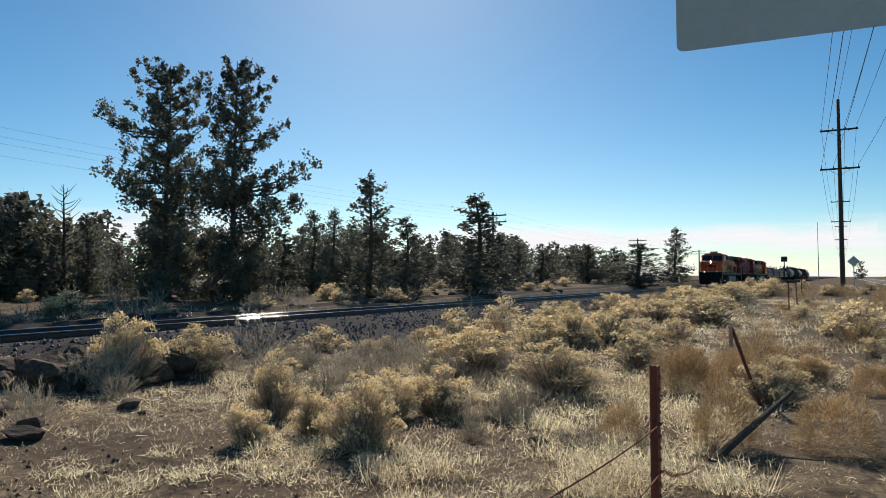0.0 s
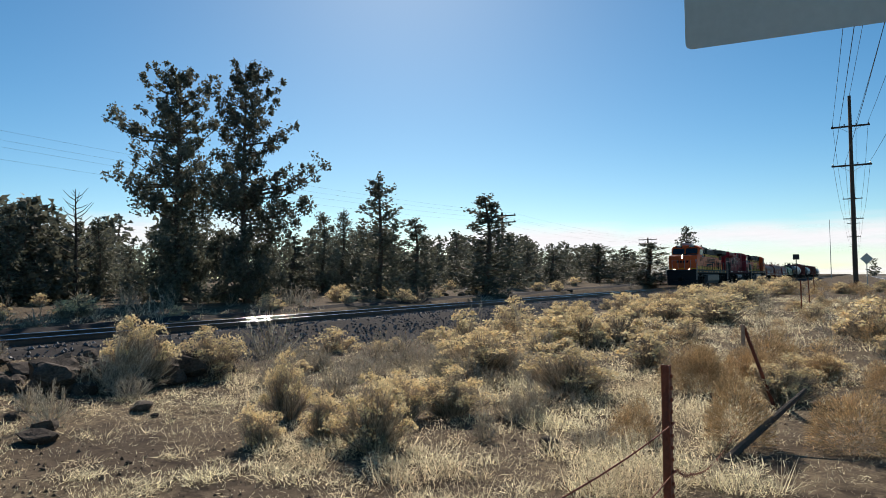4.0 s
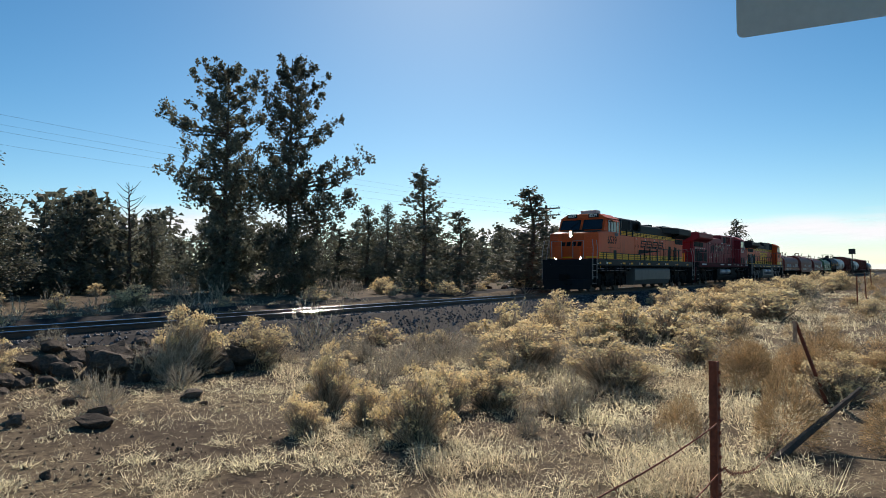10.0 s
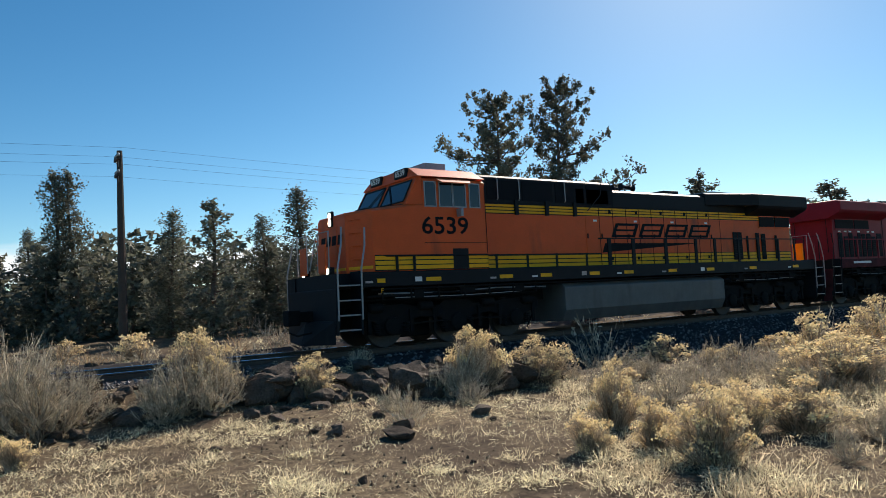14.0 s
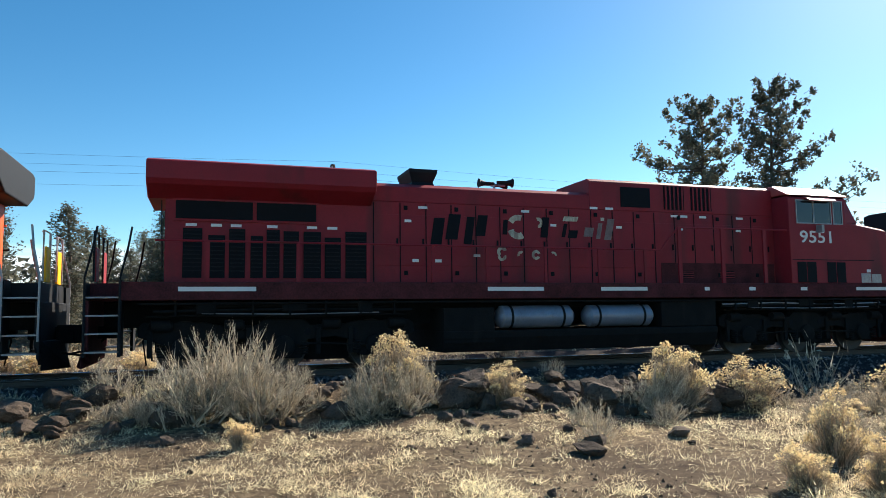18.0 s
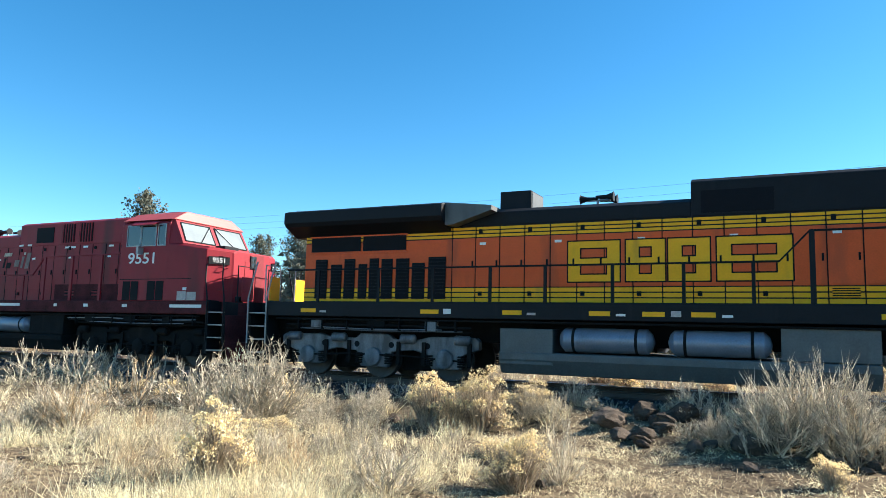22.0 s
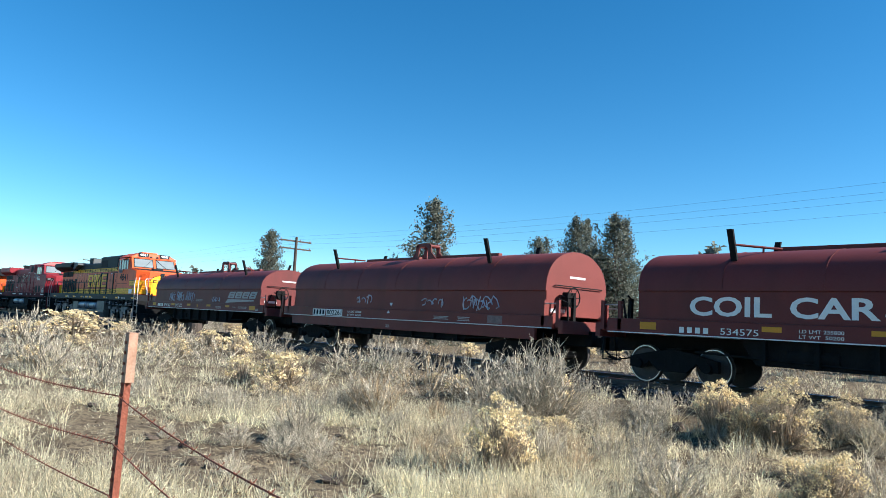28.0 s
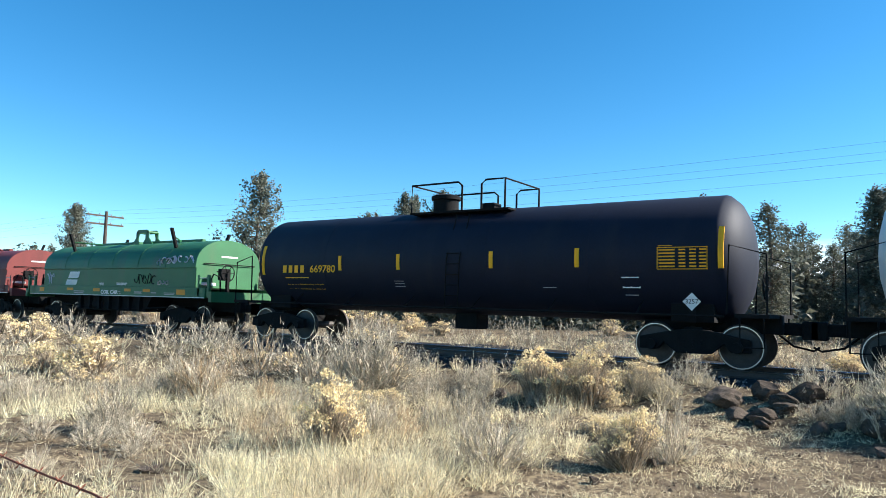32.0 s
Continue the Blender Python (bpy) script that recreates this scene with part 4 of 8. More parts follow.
    tagged(new("dry_grass", tri_mesh("dry_grass", *gather(up), M_GRASS)), "pale bleached bunch grass between the shrubs", "grass", kind="stuff")


grass_field()


# ---- trees ----
def juniper(seed, height, radius, branches, clumps, per, leaf, low=0.04, top_w=0.3, bundle=0.26, twiggy=True, taper=0.5, limbs=(), label="dark green western juniper with a ragged crown"):
    """Tapered trunk, rising limbs, and tight upright bundles of scale leaves along each limb, densest at its end."""
    rs = np.random.RandomState(seed)
    root = thing("juniper_tree", label, "tree", "junipers beyond the track")
    tr = Shape()
    top = height * 0.97
    path = [Vector((0.010 * height * math.sin(k * 6 + seed), 0.010 * height * math.cos(k * 5 + seed), top * k - 0.3 * (k == 0))) for k in [i / 10 for i in range(11)]]
    tr.tube(path if twiggy else path[::5], 0.012 * height + 0.04, 8 if twiggy else 4, 0.02)
    C = []
    rows = [(low + (0.97 - low) * ((i + rs.rand()) / branches) ** 1.15, i * 2.399 + rs.uniform(-0.5, 0.5), None, None) for i in range(branches)]
    for k, a, reach, rise in rows + list(limbs):
        if reach is None:
            full = min(1.0, 0.8 + k) * (1 - k) ** taper * (1 - top_w) + top_w * min(1.0, (1 - k) / 0.12)
            reach = full * radius * (0.4 + 0.75 * rs.rand() ** 1.2)
            rise = rs.uniform(0.15, 0.8) if k > 0.3 else rs.uniform(-0.3, 0.25)
        j = min(9, int(k * 10))
        s = path[j].lerp(path[j + 1], min(1, k * 10 - j))
        e = s + Vector((math.cos(a) * reach, math.sin(a) * reach, reach * rise + 0.1))
        mid = s.lerp(e, 0.55) - Vector((0, 0, 0.12 * reach))
        if twiggy:
            tr.tube([s, mid, e], 0.015 + 0.016 * reach, 4, 0.008)
        m = max(2, int(clumps * (0.5 + 0.6 * reach / radius)))
        for q in range(m):
            u = 0.3 + 0.72 * (q + rs.rand()) / m
            p = np.array(mid.lerp(e, min(1.05, (u - 0.55) / 0.45)) if u > 0.55 else s.lerp(mid, u / 0.55))
            p = p + rs.normal(size=3) * 0.12 * reach * (0.5, 0.5, 0.4)
            cs = bundle * rs.uniform(0.6, 1.3) * (1.25 - 0.5 * k) * (1.3 if k < 0.42 else 1.0)
            n = int(per * rs.uniform(0.7, 1.3) * (1.7 if k < 0.42 else 1.0))
            C.append(p + rs.normal(size=(n, 3)) * (0.42, 0.42, 0.6) * cs + (0, 0, cs * 0.5))
    c = np.concatenate(C)
    c[:, 2] = np.maximum(c[:, 2], 0.05)
    v, f = flakes(rs, c, leaf * rs.uniform(0.6, 1.4, len(c)))
    part("trunk", tr, M_BARK, root)
    part("crown", tri_mesh("crown", v, f, M_LEAF), M_LEAF, root)
    return root


BIG = [juniper(41, 14.0, 3.0, 112, 7, 35, 0.096, low=0.02, top_w=0.45, bundle=0.29, limbs=((0.70, 2.46, 4.0, 0.25), (0.70, 2.3, 3.6, 0.4), (0.69, 2.6, 3.3, 0.15), (0.5, 2.5, 3.2, 0.2), (0.50, 2.3, 3.6, 0.1), (0.9, 2.4, 1.6, 0.9))),
       juniper(47, 14.0, 2.9, 100, 7, 35, 0.096, low=0.02, top_w=0.40, bundle=0.28, limbs=((0.44, -0.68, 4.6, 0.42), (0.45, -0.55, 4.1, 0.5), (0.43, -0.8, 3.9, 0.3), (0.34, -0.7, 3.8, 0.35), (0.66, -0.7, 2.9, 0.4), (0.3, -0.6, 3.6, 0.3)))]
SMALL = [juniper(50 + i, 7.0, 1.5, 50, 5, 18, 0.085, low=0.01, top_w=0.14, bundle=0.26, taper=0.65) for i in range(5)]
WIDE = [juniper(80 + i, 10.0, 3.3, 110, 7, 20, 0.09, low=0.03, top_w=0.12, bundle=0.36, taper=0.75) for i in range(2)]
TALL = [juniper(60 + i, 10.0, 1.8, 92, 6, 20, 0.068, low=0.03, top_w=0.12, bundle=0.34, taper=0.72) for i in range(3)]
FAR = [juniper(70 + i, 6.0, 1.8, 24, 4, 7, 0.21, low=0.0, top_w=0.38 - 0.08 * i, bundle=0.42, twiggy=False) for i in range(4)]


def stand(src, x, y, h, r, i, h0, r0):
    ob = src if not src.get("used") else copy_thing(src, pose(0, 0, 0))
    src["used"] = 1
    ob.matrix_basis = pose(x, y, gz(x, y) - 0.05, 0, 0, i * 77 % 360) @ Matrix.Diagonal((r / r0, r / r0, h / h0, 1))
    return ob


# x, y, height, crown radius
TREES_TALL = [
    (26.4, 32.6, 14.0, 2.2), (27.7, 28.8, 14.0, 2.3),
]
TREES_AHEAD = [
    (35.8, 25.6, 8.2, 1.6), (44.6, 22.6, 7.7, 2.2), (26.0, 39.2, 5.6, 1.0), (21.9, 39.3, 6.3, 1.2), (42.1, 35.4, 7.0, 1.3),
    (47.0, 37.4, 7.6, 1.2), (40.4, 25.9, 5.9, 1.5), (68.7, 30.1, 5.6, 1.8), (79.0, 31.4, 5.1, 2.0), (85.6, 27.9, 5.9, 2.4),
    (91.3, 26.4, 5.6, 1.8), (82.4, 20.8, 5.6, 3.0), (102.9, 20.8, 8.7, 1.9), (46.2, 35.0, 5.9, 1.4), (41.5, 27.9, 3.7, 1.4),
    (40.6, 37.2, 5.2, 1.9), (30.8, 51.5, 4.8, 1.3), (32.0, 44.7, 4.2, 1.3), (61.0, 34.4, 5.7, 1.4), (58.9, 27.5, 5.9, 1.5),
]
TREES_ABREAST = [
    (8.1, 35.1, 6.6, 0.8), (9.4, 32.7, 6.8, 1.3), (13.6, 37.6, 6.8, 0.8), (14.3, 34.1, 7.8, 1.4), (19.7, 37.1, 5.9, 1.2),
    (25.2, 43.2, 5.0, 1.1), (23.8, 49.6, 4.6, 1.2), (-5.5, 32.5, 6.5, 1.0), (-5.7, 44.6, 6.9, 0.7), (-4.6, 47.8, 6.0, 0.8),
    (-0.9, 38.0, 7.7, 1.0), (-2.5, 43.9, 6.4, 0.7), (4.4, 39.8, 9.2, 1.1), (-2.0, 42.0, 8.5, 1.4), (-4.1, 49.8, 7.4, 0.9),
    (-0.2, 45.0, 5.9, 1.0), (3.7, 39.8, 9.2, 1.1), (-1.3, 42.0, 8.4, 0.9), (3.1, 49.9, 7.2, 0.9), (1.7, 60.0, 4.7, 1.5),
]
TREES_BEHIND = [
    (-34.8, 30.1, 10.1, 1.7), (-35.8, 41.8, 9.0, 1.2), (-31.7, 41.2, 10.2, 1.4), (-27.2, 39.5, 9.8, 1.6), (-24.5, 43.6, 6.0, 1.3),
    (-66.1, 35.4, 10.6, 1.1), (-11.5, 46.6, 9.5, 0.8), (-31.3, 51.2, 5.0, 1.1), (-61.9, 32.7, 10.0, 1.3), (-36.0, 48.0, 11.4, 1.2),
    (-34.5, 51.5, 11.8, 1.1), (-7.6, 51.4, 7.9, 0.7), (-5.8, 49.7, 6.2, 1.1), (-3.3, 45.9, 6.7, 0.8), (-2.0, 42.0, 8.4, 0.9),
    (-80.6, 40.1, 7.3, 1.1), (-48.0, 57.6, 11.6, 1.0),
]

for _i, (_x, _y, _h, _r) in enumerate(TREES_TALL):
    stand(BIG[_i % 2], _x, _y, _h - gz(_x, _y), 3.2, 0, 14.0, 3.2)
for _i, (_x, _y, _h, _r) in enumerate(TREES_AHEAD + TREES_ABREAST + [(x, y, h * 0.98, r * 1.3) for x, y, h, r in TREES_BEHIND]):
    _hz = _h - gz(_x, _y)
    if _i >= len(TREES_AHEAD + TREES_ABREAST) and _r > 1.5:
        stand(WIDE[_i % 2], _x, _y, _hz, _r * 1.6, _i, 10.0, 3.3)
    elif _hz / _r > 5.2:
        stand(TALL[_i % 3], _x, _y, _hz, max(1.8, _r * 1.75), _i, 10.0, 1.8)
    else:
        stand(SMALL[_i % 5], _x, _y, _hz, max(1.8, _r * 1.75), _i, 7.0, 1.7)
# the wood behind; its farther half is one mass
_rs = np.random.RandomState(91)
WOOD = []
for _i in range(470):
    _x = _rs.uniform(-170, 190)
    _y = 37 + 46 * _rs.rand() ** 1.2 + 0.06 * max(0, _x)
    _h = _rs.uniform(3.4, 7.0) * (0.7 if -20 < _x < 8 else 1.0) * (0.85 + _y / 250)
    WOOD.append((_x, _y, _h, _h * _rs.uniform(0.32, 0.48), _i))
for _i in range(46):
    _x, _y, _h = _rs.uniform(-24, 26), _rs.uniform(36, 50), _rs.uniform(3.4, 5.8)
    WOOD.append((_x, _y, _h, _h * _rs.uniform(0.36, 0.5), _i))
for _i in range(9):
    WOOD.append((_rs.uniform(230, 340), _rs.uniform(-40, -4), _rs.uniform(4.5, 7.5), _rs.uniform(2.0, 3.2), _i))
WOOD.sort(key=lambda r: math.hypot(r[0], r[1]))
for _x, _y, _h, _r, _i in WOOD[:235]:
    stand(FAR[_i % 4], _x, _y, _h, _r, _i, 6.0, 1.9)
_crowns = [[c for c in ob.children if c.name.startswith("crown")][0].data for ob in FAR]
_far = [moved(_crowns[_i % 4], pose(_x, _y, gz(_x, _y) - 0.05, 0, 0, _i * 77 % 360) @ Matrix.Diagonal((_r / 1.9, _r / 1.9, _h / 6.0, 1))) for _x, _y, _h, _r, _i in WOOD[235:]]
tagged(new("far_juniper_woods", tri_mesh("far_juniper_woods", *gather(_far), M_LEAF)), "dark belt of juniper woods far behind the track", "woods", kind="stuff")


def dead_tree(x, y, height):
    rs = np.random.RandomState(5)
    root = thing("dead_tree", "bare dead tree with fine grey branches", "tree", at=(x, y, gz(x, y)))
    part("trunk", Shape().tube([(0, 0, -0.2), (0.05, 0, height * 0.5), (0, 0.05, height)], 0.15, 7, 0.015), M_POLE, root)
    for i in range(34):
        k = 0.35 + 0.62 * i / 34
        a, l = i * 2.4, (1.1 - k) * 2.8 * rs.uniform(0.6, 1.1) + 0.15
        e = (math.cos(a) * l, math.sin(a) * l, height * k + l * rs.uniform(0.4, 0.9))
        b = part("branch", Shape().tube([(0, 0, height * k), (e[0] * 0.5, e[1] * 0.5, height * k + (e[2] - height * k) * 0.35), e], 0.03, 4, 0.01), M_POLE, root)
    return root


dead_tree(24.4, 39.0, 6.6)


# ---- low cloud banks far off ----
def cloud_material():
    m = bpy.data.materials.new("thin_cloud")
    m.use_nodes = True
    N, L = m.node_tree.nodes, m.node_tree.links
    tc, mp, nz = N.new("ShaderNodeTexCoord"), N.new("ShaderNodeMapping"), N.new("ShaderNodeTexNoise")
    mp.inputs["Scale"].default_value = (0.0016, 0.0016, 0.012)
    nz.inputs["Scale"].default_value, nz.inputs["Detail"].default_value, nz.inputs["Roughness"].default_value = 1.6, 7, 0.55
    L.new(tc.outputs["Object"], mp.inputs["Vector"])
    L.new(mp.outputs["Vector"], nz.inputs["Vector"])
    sep, one, mul, amp = N.new("ShaderNodeSeparateXYZ"), N.new("ShaderNodeMath"), N.new("ShaderNodeMath"), N.new("ShaderNodeMapRange")
    L.new(tc.outputs["Generated"], sep.inputs[0])
    one.operation, mul.operation = "PINGPONG", "MULTIPLY"
    one.inputs[1].default_value = 0.5
    L.new(sep.outputs["Z"], one.inputs[0])
    L.new(nz.outputs["Fac"], mul.inputs[0])
    L.new(one.outputs[0], mul.inputs[1])
    amp.inputs["From Min"].default_value, amp.inputs["From Max"].default_value, amp.inputs["To Max"].default_value = 0.10, 0.26, 0.9
    L.new(mul.outputs[0], amp.inputs["Value"])
    clear, white, mix = N.new("ShaderNodeBsdfTransparent"), N.new("ShaderNodeEmission"), N.new("ShaderNodeMixShader")
    white.inputs["Color"].default_value, white.inputs["Strength"].default_value = (0.93, 0.96, 1.0, 1), 0.84
    L.new(amp.outputs["Result"], mix.inputs[0])
    L.new(clear.outputs[0], mix.inputs[1])
    L.new(white.outputs[0], mix.inputs[2])
    L.new(mix.outputs[0], N["Material Output"].inputs["Surface"])
    return m


M_CLOUD = cloud_material()


def cloud(az0, az1, el0, el1, dist):
    n = 24
    vs = []
    for k in range(n + 1):
        a = radians(az0 + (az1 - az0) * k / n)
        vs += [(dist * math.sin(a), dist * math.cos(a), dist * math.tan(radians(e))) for e in (el0, el1)]
    tagged(part("cloud_bank", Shape().add(vs, [(2 * k, 2 * k + 2, 2 * k + 3, 2 * k + 1) for k in range(n)]), M_CLOUD, None), "thin white cloud bank low over the horizon", "cloud", kind="structure")


cloud(58, 96, 0.0, 5.4, 2300)
cloud(48, 100, -3.2, 3.6, 2360)
cloud(62, 92, 1.6, 4.6, 2320)
cloud(-30, 46, 0.4, 6.6, 2400)


# ---- the train: paint ----
M_ORANGE = mat("orange_paint", (0.72, 0.098, 0.016), 0.48, 0, 0.14, 2, 30, 0.05, dirt=(0.20, 0.05, 0.025), dirt_at=0.56, spec=0.3)
M_YEL = mat("yellow_paint", (0.92, 0.43, 0.010), 0.5, 0, 0.1, 3, 30, 0.05, dirt=(0.36, 0.17, 0.03), dirt_at=0.6, spec=0.25)
M_BLK = mat("black_green_paint", (0.008, 0.010, 0.013), 0.6, 0, 0.25, 3, 30, 0.05, dirt=(0.03, 0.028, 0.026), dirt_at=0.62, spec=0.2)
M_CPRED = mat("faded_red_paint", (0.26, 0.018, 0.028), 0.55, 0, 0.18, 2, 30, 0.05, dirt=(0.085, 0.024, 0.024), dirt_at=0.53, spec=0.25)
# lighter copy of the faded red, with sunlight put into the colour
M_CPRED_SUNLIT = mat("sunlit_red_paint", (0.45, 0.07, 0.06), 0.5, 0, 0.15, 2, 30, 0.05)
M_UNDER = mat("grimy_underframe", (0.009, 0.0088, 0.009), 0.9, 0, 0.4, 4, 30, 0.3, dirt=(0.022, 0.019, 0.017), dirt_at=0.58, spec=0.2)
M_SILVER = mat("silver_truck_paint", (0.16, 0.17, 0.19), 0.55, 0.2, 0.35, 5, 30, 0.25, dirt=(0.03, 0.028, 0.026), dirt_at=0.44)
M_RESERVOIR = mat("blue_grey_reservoir_paint", (0.20, 0.23, 0.29), 0.4, 0.3, 0.2, 3, 30, 0.08, dirt=(0.07, 0.065, 0.06), dirt_at=0.55)
M_CREAM = mat("flaking_cream_paint", (0.50, 0.44, 0.33), 0.7, 0, 0.4, 9, 50, 0, dirt=(0.16, 0.02, 0.026), dirt_at=0.5)
M_TANKGREY = mat("grey_fuel_tank", (0.10, 0.105, 0.105), 0.55, 0.1, 0.25, 3, 30, 0.15, dirt=(0.06, 0.055, 0.05), dirt_at=0.52)
M_WHEEL = mat("wheel_steel", (0.07, 0.06, 0.055), 0.6, 0.5, 0.3, 8, 40, 0.1)
M_TREAD = mat("bright_wheel_rim", (0.5, 0.5, 0.5), 0.3, 1.0, 0.1, 8, 40, 0.02)
M_BROWN = mat("brown_car_paint", (0.145, 0.030, 0.027), 0.55, 0, 0.15, 1.2, 30, 0.06, dirt=(0.085, 0.024, 0.02), dirt_at=0.53, spec=0.25)
M_BROWN2 = mat("weathered_brown_car_paint", (0.175, 0.038, 0.030), 0.55, 0, 0.18, 1.2, 30, 0.06, dirt=(0.10, 0.03, 0.022), dirt_at=0.52, spec=0.25)
M_GREENP = mat("green_car_paint", (0.026, 0.125, 0.046), 0.5, 0, 0.25, 1.2, 30, 0.06, dirt=(0.075, 0.095, 0.05), dirt_at=0.53, spec=0.4)
M_TANKBLK = mat("black_tank_paint", (0.010, 0.013, 0.026), 0.62, 0, 0.25, 1.5, 30, 0.04, dirt=(0.022, 0.023, 0.028), dirt_at=0.57, spec=0.2)
M_TANKWHT = mat("white_tank_paint", (0.62, 0.61, 0.58), 0.5, 0, 0.1, 2, 30, 0.04, dirt=(0.25, 0.21, 0.17), dirt_at=0.6)
M_FADED = mat("faded_lettering", (0.42, 0.38, 0.36), 0.7, 0, 0.35, 8, 40, 0)
M_DUSKY = mat("ghost_lettering", (0.20, 0.13, 0.12), 0.7, 0, 0.5, 8, 40, 0)
M_GRAFF = mat("pale_spray_paint", (0.50, 0.50, 0.56), 0.7, 0, 0.25, 8, 40, 0)
M_DARKMARK = mat("dark_lettering", (0.006, 0.007, 0.010), 0.7, 0, 0.2, 8, 40, 0, spec=0.15)
M_STEEL = mat("bare_grey_steel", (0.32, 0.32, 0.33), 0.5, 0.5, 0.2, 6, 40, 0.1)
M_LAMP = glow("lit_headlamp", (1.0, 0.86, 0.62), 14.0)


M_AMBER = mat("amber_reflector", (0.62, 0.27, 0.02), 0.5, 0, 0.12, 6, 40, 0.02, spec=0.3)
M_GRIME = mat("brown_grime", (0.055, 0.022, 0.022), 0.85, 0, 0.4, 3, 30, 0.1, second=(0.10, 0.024, 0.028), spec=0.1)
# pale glass: reflected sky and the bright cab behind are put into the colour
M_SKYGLASS = mat("dusty_windshield", (0.22, 0.25, 0.25), 0.12, 0, 0.15, 3, 40, 0.0, spec=0.9)


def glass_mat():
    m = bpy.data.materials.new("dark_cab_glass")
    m.use_nodes = True
    b = m.node_tree.nodes["Principled BSDF"]
    b.inputs["Base Color"].default_value = (0.012, 0.016, 0.02, 1)
    b.inputs["Roughness"].default_value = 0.06
    b.inputs["Specular IOR Level"].default_value = 0.7
    return m


M_GLASS = glass_mat()
UP = lambda x, y, z, ry=0: pose(x, y, z, 90, 0, 0) if y < 0 else pose(x, y, z, 90, 0, 180)   # upright lettering on a side facing -y or +y


def flat_side(shape, x0, x1, s, y, z0, z1, thick=0.008):
    """A thin plate proud of a side wall at |y|, on side s."""
    a, b = sorted((s * y, s * (y + thick)))
    return shape.box(x0, x1, a, b, z0, z1)


WHEELS = []


def wheelset(parent, x, r, outer=0.79):
    prof = [(-outer, 0.09), (-outer, r * 0.45), (-outer + 0.02, r * 0.82), (-outer + 0.0, r - 0.05), (-outer, r), (-0.69, r), (-0.665, r + 0.026), (-0.645, r + 0.02), (-0.645, r * 0.5), (-0.62, 0.1),
            (0.62, 0.1), (0.645, r * 0.5), (0.645, r + 0.02), (0.665, r + 0.026), (0.69, r), (outer, r), (outer, r - 0.05), (outer - 0.02, r * 0.82), (outer, r * 0.45), (outer, 0.09)]
    w = part("wheelset", Shape().lathe(prof, 28, "y"), M_WHEEL, parent, smooth=True, at=(x, 0, r))
    WHEELS.append((w, x, r))
    for s in (-1, 1):
        rim = Shape()
        a, b = sorted((s * (outer + 0.002), s * (outer + 0.005)))
        n = 28
        vs = [(rr * math.cos(2 * math.pi * k / n), yy, rr * math.sin(2 * math.pi * k / n)) for yy in (a, b) for rr in (r - 0.032, r - 0.012) for k in range(n)]
        fs = []
        for k in range(n):
            j = (k + 1) % n
            fs += [(k, j, n + j, n + k), (2 * n + k, 3 * n + k, 3 * n + j, 2 * n + j), (n + k, n + j, 3 * n + j, 3 * n + k), (k, 2 * n + k, 2 * n + j, j)]
        rim.add(vs, fs)
        if r < 0.5:
            part("rim", rim, M_TREAD, w, "bright worn wheel rim")
    return w


